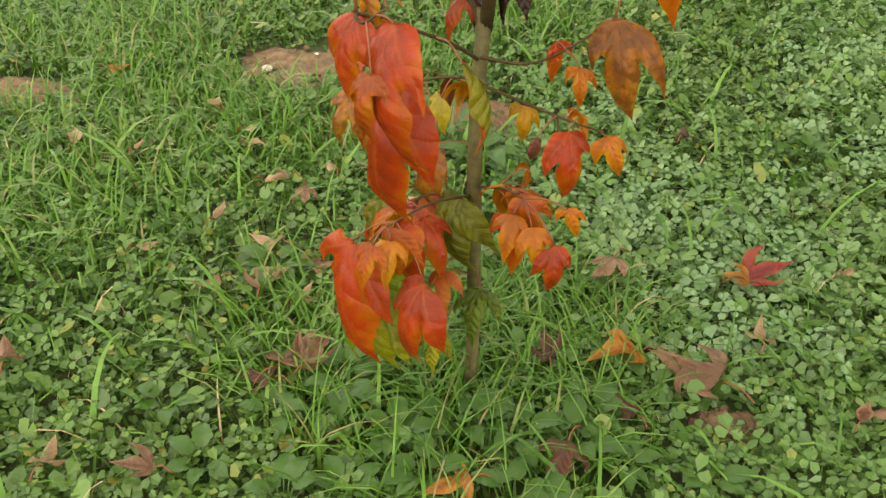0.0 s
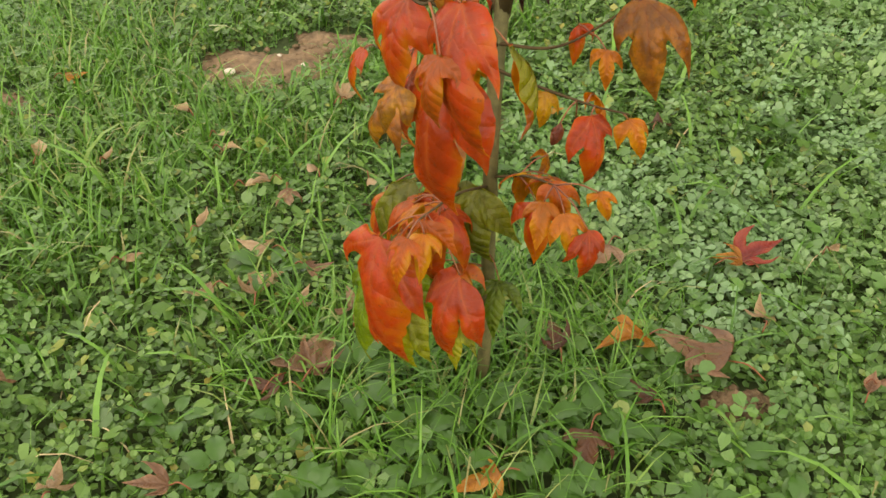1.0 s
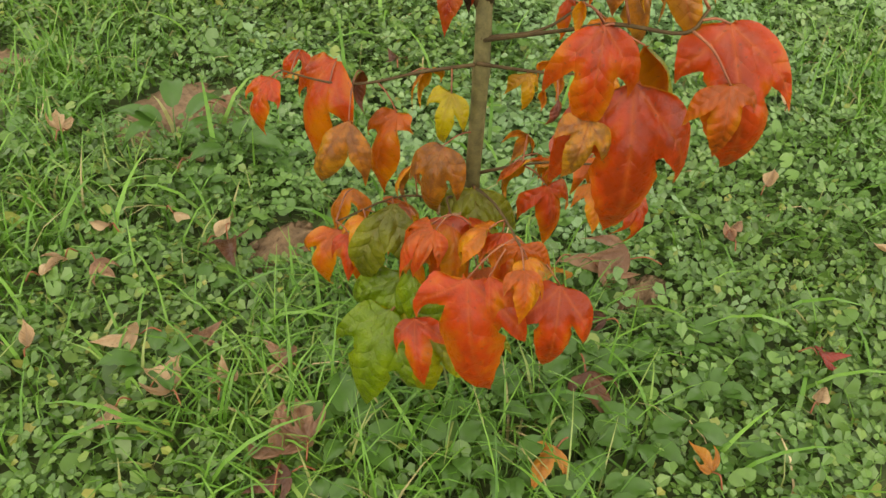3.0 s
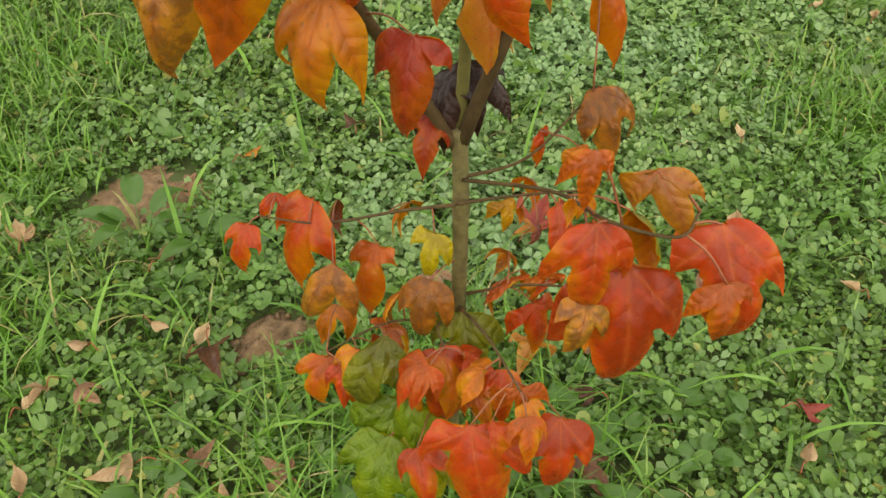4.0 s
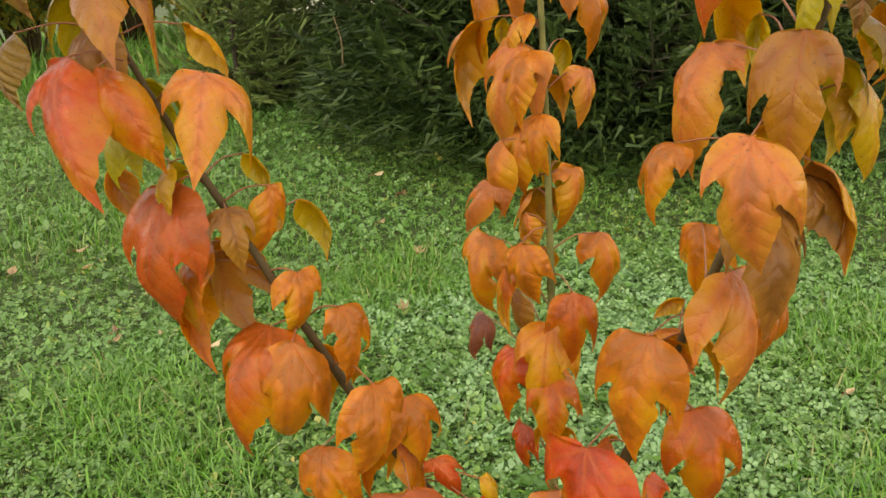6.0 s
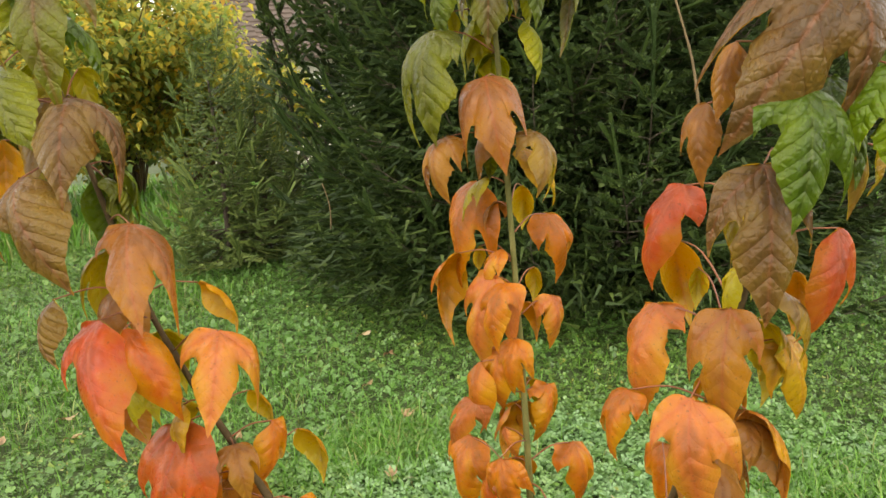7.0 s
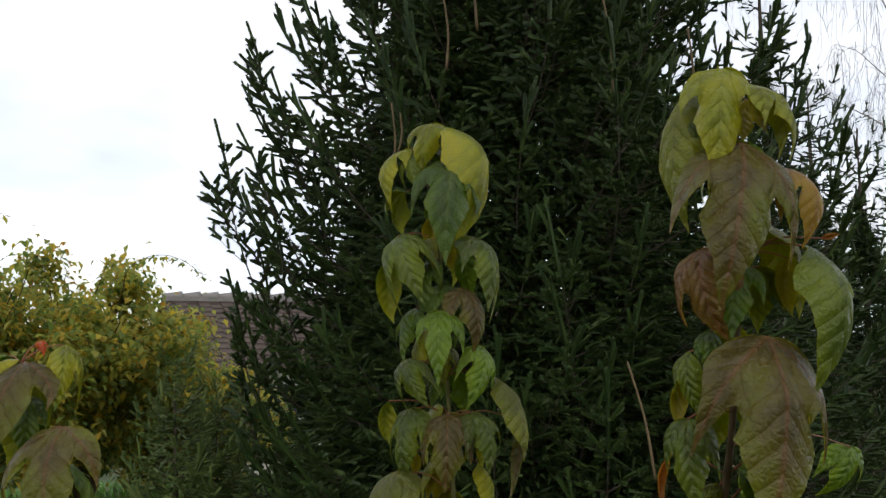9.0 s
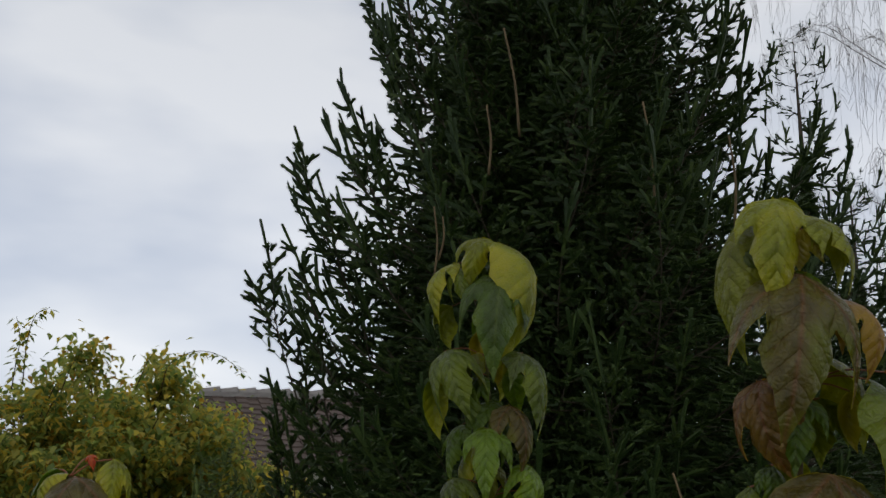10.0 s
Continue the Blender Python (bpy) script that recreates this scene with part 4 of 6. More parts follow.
leaf("C", (0.187, 1.025, 0.812), (0.188, 1.025, 0.709), -174, (45, 0.63), (15, 0.65), "orange")
leaf("C", (0.057, 0.848, 0.890), (0.066, 0.839, 0.827), -151, (29, 1.32), (16, 0.95), "orange")
leaf("C", (0.162, 0.839, 0.871), (0.165, 0.836, 0.791), -95, (38, 0.49), (24, 1.12), "orange")
leaf("R", (0.131, 0.702, 0.924), (0.134, 0.699, 0.853), -173, (34, 1.47), (36, 0.83), "orange")
leaf("R", (0.117, 0.667, 0.859), (0.120, 0.664, 0.793), -106, (39, 0.44), (6, 0.82), "orange")
leaf("R", (0.132, 0.714, 0.846), (0.113, 0.733, 0.828), 30, (0, 0), (0, 0), "yelloworange", underside=True)
leaf("R", (0.097, 0.612, 0.895), (0.081, 0.627, 0.835), -112, (21, 0.8), (34, 1.16), "orange")
leaf("R", (0.130, 0.645, 0.887), (0.121, 0.654, 0.864), 6, (0, 0), (0, 0), "orange", underside=True)
leaf("C", (0.237, 1.026, 1.771), (0.202, 1.012, 1.692), -140, (25, 0.63), (34, 0.99), "yellowgreen", wide=1.20)
leaf("C", (0.256, 1.020, 1.766), (0.222, 0.940, 1.607), -88, (0, 0), (15, 0.59), "yellowgreen")
leaf("C", (0.216, 1.060, 1.735), (0.174, 1.044, 1.653), -185, (18, 0.62), (25, 0.61), "yellowgreen", wide=1.10)
leaf("C", (0.210, 1.038, 1.726), (0.196, 1.011, 1.670), -150, (26, 0.83), (13, 0.87), "greygreen", wide=1.10)
leaf("C", (0.235, 0.985, 1.710), (0.164, 0.949, 1.577), -132, (28, 0.7), (25, 0.64), "green", wide=1.30)
leaf("C", (0.216, 1.008, 1.640), (0.205, 0.996, 1.588), 43, (0, 0), (0, 0), "yellow", underside=True)
leaf("C", (0.209, 1.053, 1.675), (0.180, 1.032, 1.612), 70, (8, 0.84), (0, 0), "yellowgreen", underside=True, wide=1.10)
leaf("C", (0.228, 0.993, 1.606), (0.224, 0.980, 1.566), 43, (0, 0), (0, 0), "yellow", underside=True)
leaf("C", (0.157, 1.012, 1.608), (0.148, 0.959, 1.527), -148, (28, 1.3), (15, 0.82), "greygreen", wide=1.30)
leaf("C", (0.164, 1.033, 1.582), (0.152, 1.022, 1.501), 60, (0, 0), (0, 0), "yellowgreen", underside=True, wide=0.90)
leaf("C", (0.231, 0.945, 1.606), (0.202, 0.900, 1.518), -100, (27, 0.71), (2, 1.5), "greygreen", wide=1.35)
leaf("C", (0.233, 0.965, 1.592), (0.217, 0.945, 1.529), 45, (0, 0), (0, 0), "lightgreen", underside=True, wide=1.10)
leaf("C", (0.198, 0.937, 1.538), (0.186, 0.903, 1.464), -105, (35, 0.73), (0, 0), "brownolive", wide=1.35)
leaf("C", (0.164, 0.944, 1.511), (0.131, 0.917, 1.425), -137, (31, 0.55), (27, 0.72), "lightgreen", wide=1.10)
leaf("C", (0.176, 1.001, 1.515), (0.143, 0.987, 1.452), -175, (17, 0.69), (19, 0.69), "green", wide=1.20)
leaf("C", (0.130, 0.972, 1.451), (0.124, 0.934, 1.400), -150, (35, 2.3), (10, 0.95), "greygreen", wide=1.40)
leaf("C", (0.127, 0.997, 1.402), (0.120, 0.989, 1.351), 70, (0, 0), (0, 0), "yellowgreen", underside=True, wide=1.10)
leaf("C", (0.213, 0.919, 1.466), (0.169, 0.903, 1.397), -110, (23, 0.8), (20, 0.87), "lightgreen", wide=1.20)
leaf("C", (0.174, 0.959, 1.431), (0.154, 0.948, 1.396), -137, (18, 0.95), (0, 0), "green", wide=1.30)
leaf("C", (0.227, 0.914, 1.429), (0.212, 0.864, 1.336), -85, (0, 0), (5, 0.8), "olive", wide=1.25)
leaf("C", (0.236, 0.882, 1.376), (0.210, 0.885, 1.293), 10, (0, 0), (0, 0), "brownolive", underside=True, wide=0.50)
leaf("C", (0.152, 0.921, 1.388), (0.121, 0.895, 1.311), -137, (31, 0.79), (30, 0.78), "brownolive", wide=1.50)
leaf("C", (0.179, 0.907, 1.389), (0.170, 0.869, 1.325), -105, (22, 0.85), (24, 0.79), "greygreen", wide=1.30)
leaf("C", (0.134, 0.966, 1.394), (0.107, 0.948, 1.317), -165, (9, 0.81), (17, 0.75), "greygreen", wide=1.20)
leaf("C", (0.196, 0.916, 1.329), (0.183, 0.891, 1.267), -70, (0, 0), (0, 0), "yellowgreen", wide=0.90)
leaf("C", (0.171, 0.957, 1.316), (0.162, 0.944, 1.264), 43, (23, 0.79), (15, 1.1), "yellow", underside=True, wide=1.20)
leaf("C", (0.144, 0.968, 1.342), (0.138, 0.962, 1.313), 43, (0, 0), (0, 0), "yellow", underside=True, wide=1.20)
leaf("C", (0.105, 0.962, 1.323), (0.069, 0.926, 1.219), -160, (6, 1.44), (28, 0.5), "olive", wide=1.25)
leaf("C", (0.126, 0.909, 1.274), (0.098, 0.866, 1.187), -137, (23, 0.97), (29, 0.77), "brownorange", wide=1.45)
leaf("C", (0.153, 0.931, 1.203), (0.138, 0.919, 1.165), 43, (0, 0), (0, 0), "olive", underside=True, wide=1.20)
leaf("C", (0.156, 0.869, 1.215), (0.131, 0.844, 1.156), -100, (37, 0.58), (24, 1.23), "brownyellow", wide=1.40)
leaf("C", (0.096, 0.942, 1.214), (0.067, 0.920, 1.154), -172, (13, 1.27), (19, 0.69), "dullorange", wide=1.30)
leaf("R", (0.029, 0.500, 1.685), (-0.005, 0.498, 1.586), -140, (23, 0.53), (30, 0.51), "yellowgreen", wide=1.05)
leaf("R", (0.039, 0.525, 1.679), (-0.001, 0.529, 1.565), -188, (0, 0), (4, 0.59), "olive", wide=1.15)
leaf("R", (0.017, 0.522, 1.655), (0.009, 0.514, 1.600), -165, (23, 0.92), (0, 0), "greygreen", wide=1.20)
leaf("R", (0.047, 0.485, 1.671), (0.038, 0.452, 1.610), -78, (24, 0.8), (13, 0.88), "yellowgreen", wide=1.15)
leaf("R", (0.064, 0.497, 1.666), (0.054, 0.494, 1.630), 43, (0, 0), (29, 1.03), "yellow", underside=True, wide=1.20)
leaf("R", (0.025, 0.484, 1.622), (-0.020, 0.483, 1.498), -142, (17, 0.73), (26, 0.8), "brownolive", wide=1.20)
leaf("R", (0.054, 0.466, 1.604), (0.040, 0.444, 1.544), -95, (12, 0.84), (0, 0), "brownyellow", wide=1.10)
leaf("R", (0.070, 0.446, 1.549), (0.074, 0.433, 1.551), 20, (0, 0), (0, 0), "dullorange", wide=0.80)
leaf("R", (0.018, 0.518, 1.543), (0.015, 0.503, 1.475), -172, (25, 0.89), (25, 0.82), "brown", wide=1.40)
leaf("R", (0.067, 0.457, 1.544), (0.021, 0.438, 1.441), -98, (0, 0), (20, 0.55), "greygreen", wide=1.25)
leaf("R", (0.073, 0.497, 1.531), (0.072, 0.499, 1.480), 43, (16, 0.94), (18, 0.82), "yellowgreen", underside=True, wide=1.40)
leaf("R", (0.072, 0.473, 1.536), (0.063, 0.468, 1.492), 43, (0, 0), (0, 0), "yellow", underside=True)
leaf("R", (0.020, 0.470, 1.475), (-0.023, 0.451, 1.342), -125, (25, 0.71), (16, 0.7), "brownolive")
leaf("R", (0.021, 0.533, 1.464), (0.018, 0.523, 1.415), -178, (17, 0.81), (0, 0), "greygreen", wide=1.30)
leaf("R", (0.028, 0.543, 1.443), (0.027, 0.547, 1.404), 50, (0, 0), (0, 0), "yellow", underside=True, wide=1.10)
leaf("R", (0.029, 0.519, 1.480), (0.022, 0.514, 1.440), -150, (12, 0.82), (0, 0), "green", wide=1.20)
leaf("R", (0.003, 0.527, 1.414), (-0.010, 0.518, 1.352), -158, (24, 0.68), (27, 0.79), "greygreen", wide=1.30)
leaf("R", (0.024, 0.555, 1.383), (0.024, 0.561, 1.331), 60, (0, 0), (0, 0), "dullorange", underside=True, wide=0.40)
leaf("R", (0.075, 0.499, 1.381), (0.061, 0.487, 1.291), -80, (0, 0), (9, 0.73), "green", wide=1.10)
leaf("R", (0.075, 0.524, 1.370), (0.082, 0.513, 1.325), -60, (0, 0), (0, 0), "green", wide=1.30)
leaf("R", (0.042, 0.523, 1.360), (0.027, 0.532, 1.339), -150, (9, 0.78), (0, 0), "olive", wide=1.30)
leaf("R", (0.062, 0.509, 1.324), (0.062, 0.511, 1.310), 43, (0, 0), (0, 0), "yellowgreen", underside=True, wide=1.20)
leaf("R", (0.005, 0.489, 1.345), (-0.045, 0.537, 1.240), -150, (22, 0.92), (20, 0.78), "brown", wide=1.02)
leaf("R", (-0.007, 0.557, 1.304), (-0.016, 0.562, 1.255), -165, (0, 0), (0, 0), "dullorange", wide=1.20)
leaf("R", (-0.037, 0.496, 1.277), (-0.051, 0.492, 1.198), -137, (44, 0.55), (22, 1.16), "green", wide=1.35)
leaf("R", (0.014, 0.468, 1.286), (0.010, 0.457, 1.216), -118, (32, 0.79), (0, 0), "lightgreen", wide=1.35)
leaf("R", (-0.017, 0.531, 1.227), (-0.034, 0.522, 1.130), -137, (33, 0.72), (33, 0.71), "brown", wide=1.30)
leaf("R", (-0.005, 0.578, 1.264), (-0.012, 0.579, 1.210), -170, (14, 0.79), (0, 0), "dullorange", wide=1.10)
leaf("R", (0.061, 0.492, 1.231), (0.053, 0.494, 1.199), -60, (0, 0), (0, 0), "brownyellow", wide=1.20)
leaf("L", (-0.262, 1.105, 1.458), (-0.309, 1.070, 1.357), -132, (0, 0), (40, 0.59), "brownolive", wide=1.20)
leaf("L", (-0.222, 1.110, 1.475), (-0.242, 1.081, 1.418), -105, (0, 0), (24, 1.23), "yellowgreen", wide=1.30)
leaf("L", (-0.257, 1.135, 1.460), (-0.292, 1.117, 1.426), -175, (0, 0), (0, 0), "yellowgreen", wide=1.20)
leaf("L", (-0.235, 1.144, 1.449), (-0.272, 1.105, 1.346), 43, (13, 0.55), (0, 0), "yellowgreen", underside=True, wide=1.20)
leaf("L", (-0.242, 1.057, 1.396), (-0.271, 1.012, 1.281), -135, (37, 0.8), (18, 0.57), "brownolive", wide=1.10)
leaf("L", (-0.289, 1.079, 1.316), (-0.294, 1.021, 1.246), -150, (39, 0.75), (0, 0), "olive", wide=1.40)
leaf("L", (-0.243, 1.095, 1.324), (-0.272, 1.056, 1.234), 50, (0, 0), (0, 0), "yellow", underside=True, wide=1.10)
leaf("L", (-0.253, 1.026, 1.288), (-0.296, 0.973, 1.213), -122, (0, 0), (38, 1.3), "brown", wide=1.30)
leaf("L", (-0.231, 1.060, 1.310), (-0.224, 1.057, 1.267), 60, (0, 0), (43, 0.81), "yellow", underside=True)
leaf("L", (-0.305, 1.024, 1.228), (-0.303, 0.961, 1.146), -140, (33, 0.71), (0, 0), "brown", wide=1.35)
leaf("L", (-0.296, 1.083, 1.255), (-0.317, 1.058, 1.193), 60, (0, 0), (0, 0), "yelloworange", underside=True, wide=1.40)
leaf("L", (-0.236, 1.042, 1.221), (-0.251, 1.017, 1.157), 45, (0, 0), (0, 0), "green", underside=True, wide=1.20)
leaf("L", (-0.223, 1.037, 1.227), (-0.223, 1.008, 1.175), 20, (0, 0), (0, 0), "olive", underside=True, wide=0.90)
leaf("L", (-0.243, 0.973, 1.183), (-0.275, 0.923, 1.107), -122, (42, 0.45), (27, 1.07), "brownorange", wide=1.30)
leaf("L", (-0.240, 1.129, 1.479), (-0.239, 1.117, 1.464), -120, (80, 0.75), (22, 0.68), "orangered", wide=1.20)
leaf("L", (-0.320, 1.058, 1.279), (-0.326, 1.040, 1.246), -140, (0, 0), (0, 0), "greygreen", wide=1.30)
leaf("L", (-0.217, 1.100, 0.987), (-0.207, 1.091, 0.930), 85, (0, 0), (0, 0), "dullorange", underside=True)
leaf("L", (-0.160, 0.959, 1.010), (-0.148, 0.947, 0.969), 29, (0, 0), (0, 0), "yellow", underside=True)
leaf("L", (-0.280, 0.975, 1.108), (-0.298, 0.926, 1.009), -145, (43, 0.61), (0, 0), "redpink", wide=1.20)
leaf("L", (-0.266, 0.962, 1.099), (-0.247, 0.919, 1.027), -110, (0, 0), (0, 0), "redorange", wide=1.30)
leaf("L", (-0.207, 0.913, 1.091), (-0.238, 0.887, 1.018), -120, (41, 0.54), (40, 1.13), "pinkorange", wide=1.35)
leaf("L", (-0.187, 0.977, 1.118), (-0.170, 0.945, 1.076), 20, (0, 0), (0, 0), "yelloworange", underside=True, wide=1.10)
leaf("L", (-0.301, 1.011, 1.125), (-0.322, 0.988, 1.078), -170, (23, 0.67), (0, 0), "brown", wide=1.40)
leaf("R", (0.099, 0.659, 1.185), (0.076, 0.680, 1.099), 165, (10, 0.87), (37, 0.43), "redpink")
leaf("C", (0.158, 0.959, 1.155), (0.142, 0.974, 1.036), 176, (31, 0.82), (25, 0.85), "orange")
leaf("C", (0.216, 0.910, 1.113), (0.223, 0.904, 1.032), -93, (39, 0.59), (12, 1.62), "orange")
leaf("C", (0.236, 0.963, 1.138), (0.236, 0.963, 1.086), 38, (0, 0), (0, 0), "yellow", underside=True)
leaf("C", (0.125, 0.962, 1.079), (0.115, 0.972, 0.981), 77, (28, 0.58), (0, 0), "yelloworange", underside=True)
leaf("C", (0.118, 0.901, 1.064), (0.102, 0.916, 0.951), -169, (34, 0.62), (24, 0.79), "pinkorange")
leaf("C", (0.163, 0.859, 1.037), (0.158, 0.864, 0.980), -99, (44, 0.63), (26, 2.06), "pinkorange")
leaf("C", (0.107, 0.885, 0.987), (0.106, 0.886, 0.916), -168, (44, 0.96), (19, 0.81), "orange")
leaf("C", (0.087, 0.900, 0.975), (0.090, 0.898, 0.897), -169, (0, 0), (0, 0), "orange")
leaf("C", (0.143, 0.854, 0.942), (0.133, 0.864, 0.875), -95, (52, 0.43), (40, 1.12), "orange")
leaf("C", (0.188, 0.906, 1.057), (0.187, 0.907, 1.017), 29, (0, 0), (0, 0), "yellow", underside=True)
leaf("C", (0.075, 0.898, 0.936), (0.054, 0.918, 0.883), -169, (12, 1.01), (50, 0.74), "pinkorange")
leaf("C", (0.091, 0.873, 0.905), (0.101, 0.863, 0.871), -168, (0, 0), (0, 0), "pinkorange")
leaf("C", (0.176, 0.978, 1.074), (0.173, 0.982, 1.044), 57, (0, 0), (0, 0), "yellow", underside=True)
leaf("R", (0.121, 0.684, 1.132), (0.134, 0.672, 1.054), 45, (0, 0), (0, 0), "yelloworange", underside=True)
leaf("R", (0.040, 0.646, 1.098), (0.033, 0.653, 0.999), 166, (25, 0.71), (65, 0.35), "pinkorange")
leaf("R", (0.003, 0.564, 1.119), (-0.001, 0.568, 1.029), -157, (25, 0.78), (32, 0.5), "brownorange")
leaf("R", (-0.030, 0.575, 1.060), (-0.026, 0.571, 0.973), -157, (38, 0.52), (26, 0.85), "pinkorange")
leaf("R", (0.094, 0.568, 1.071), (0.103, 0.559, 0.999), -106, (32, 0.7), (7, 1.42), "yelloworange")
leaf("R", (0.095, 0.529, 1.164), (0.078, 0.545, 1.077), -110, (0, 0), (12, 0.74), "redpink")
leaf("R", (0.036, 0.567, 1.030), (0.057, 0.547, 0.955), -5, (0, 0), (0, 0), "dullorange", underside=True)
leaf("R", (0.132, 0.665, 1.105), (0.132, 0.665, 1.067), 38, (0, 0), (0, 0), "yellow", underside=True)
leaf("R", (0.008, 0.654, 1.033), (-0.002, 0.663, 0.976), 177, (10, 0.92), (43, 0.48), "orange")
leaf("R", (0.109, 0.565, 1.122), (0.107, 0.567, 1.071), 7, (0, 0), (0, 0), "yelloworange", underside=True)
leaf("R", (0.321, 0.524, 1.364), (0.301, 0.544, 1.315), -120, (13, 0.9), (63, 0.75), "lightgreen")

# withered dark leaves caught in the fork
leaf("T", (0.059, 0.825, 0.512), (0.034, 0.808, 0.452), 200, (30, 0.7), (38, 0.6), "dead")
leaf("T", (0.070, 0.810, 0.515), (0.080, 0.780, 0.475), 260, (40, 0.7), (30, 0.5), "dead")
leaf("T", (0.048, 0.834, 0.503), (0.024, 0.830, 0.460), 170, (30, 0.6), (30, 0.8), "dead")
leaf("T", (0.065, 0.820, 0.520), (0.062, 0.792, 0.465), 225, (35, 0.6), (30, 0.6), "dead")
leaf("T", (0.036, 0.822, 0.485), (0.005, 0.812, 0.435), 215, (30, 0.6), (20, 0.6), "darkred")
# low green and yellow leaves beside the trunk
leaf("T", (0.050, 0.753, 0.192), (0.043, 0.723, 0.135), -120, (40, 0.8), (44, 0.75), "green")
leaf("T", (0.006, 0.717, 0.161), (0.004, 0.697, 0.118), -130, (48, 0.75), (40, 0.8), "yellowgreen")
leaf("T", (-0.044, 0.771, 0.249), (-0.038, 0.758, 0.216), -135, (40, 0.8), (44, 0.8), "orange")
leaf("T", (-0.066, 0.739, 0.208), (-0.073, 0.708, 0.150), -140, (40, 0.7), (40, 0.75), "red")
leaf("T", (0.009, 0.741, 0.225), (0.016, 0.717, 0.177), -125, (40, 0.7), (40, 0.75), "redorange")

# smaller leaves close round the upper stems
fill_rng = random.Random(77)
ZONES = [(0.30, ("orange", "redorange", "pinkorange")), (0.98, ("orange", "pinkorange", "yelloworange", "dullorange")), (1.14, ("yelloworange", "brownyellow", "dullorange", "yellow", "orange")),
         (1.28, ("olive", "olive", "brownyellow", "green", "yellowgreen")), (1.40, ("green", "olive", "yellowgreen", "greygreen", "green")), (1.57, ("yellowgreen", "olive", "lightgreen", "green"))]


def fill_leaves(stem, line, low, step, shift=0.0, size=1.0, gather=None):
    """Leaves all round a stem, hanging from short stalks."""
    done = low
    for p in line:
        while p[2] >= done:
            a = radians(40 + fill_rng.uniform(-180, 180))
            out = fill_rng.uniform(0.010, 0.024)
            ln = size * fill_rng.uniform(0.065, 0.112)
            base = (p[0] + out * math.cos(a), p[1] + out * math.sin(a), done + fill_rng.uniform(-0.01, 0.015))
            spread = fill_rng.uniform(0.05, 0.5)
            tip = (base[0] + ln * spread * math.cos(a), base[1] + ln * spread * math.sin(a), base[2] - ln * math.sqrt(1 - spread ** 2))
            colours = [z for z in ZONES if z[0] <= done + shift][-1][1]
            leaf(stem, base, tip, math.degrees(a), (fill_rng.uniform(28, 42), fill_rng.uniform(0.6, 0.85)), (fill_rng.uniform(28, 42), fill_rng.uniform(0.6, 0.85)), fill_rng.choice(colours), gather=gather)
            done += step


rest = []
fill_leaves("L", LEFT_LINE[:26], 0.60, 0.070)
fill_leaves("C", MID_LINE[:24], 0.62, 0.060)
fill_leaves("R", RIGHT_LINE[:24], 0.64, 0.070)
fill_leaves("L", LEFT_LINE, 0.98, 0.034, 0.10, 0.75, gather=rest)
fill_leaves("C", MID_LINE, 0.92, 0.034, 0.03, 0.75, gather=rest)
fill_leaves("R", RIGHT_LINE, 0.98, 0.034, 0.03, 0.75, gather=rest)
# leaves on the outer halves of the low twigs
for line in LOW_LINES[4:]:
    for k in range(4):
        p = line[len(line) - 1 - fill_rng.randrange(len(line) // 2)]
        a = fill_rng.uniform(0, 6.283)
        ln = fill_rng.uniform(0.045, 0.075)
        base = (p[0] + 0.018 * math.cos(a), p[1] + 0.018 * math.sin(a), p[2] - 0.008)
        tip = (base[0] + 0.4 * ln * math.cos(a), base[1] + 0.4 * ln * math.sin(a), base[2] - 0.9 * ln)
        leaf("T", base, tip, math.degrees(a), (40, fill_rng.uniform(0.6, 0.85)), (40, fill_rng.uniform(0.6, 0.85)), fill_rng.choice(("orange", "redorange", "red", "orangered", "red")))


def joined(name, meshes, parent, label):
    """Many small leaves as one part."""
    mats, V, F, S, U = [], [], [], [], []
    for me in meshes:
        slot = []
        for m in me.materials:
            if m not in mats:
                mats.append(m)
            slot.append(mats.index(m))
        o = len(V)
        V += [tuple(v.co) for v in me.vertices]
        uv = [(0.5, 0.5)] * len(me.vertices)
        for lp, d in zip(me.loops, me.uv_layers[0].data):
            uv[lp.vertex_index] = tuple(d.uv)
        U += uv
        for f in me.polygons:
            F.append(tuple(i + o for i in f.vertices))
            S.append(slot[f.material_index])
        bpy.data.meshes.remove(me)
    tagged(part_mesh(name, mesh_of(name, V, F, mats, True, S, U), parent, label, ROOT), kind="stuff")


joined("inner_foliage", rest, sapling, "crowded smaller leaves close to the stems")

# ---- fallen leaves and stones on the lawn ----
fallen_rng = random.Random(21)


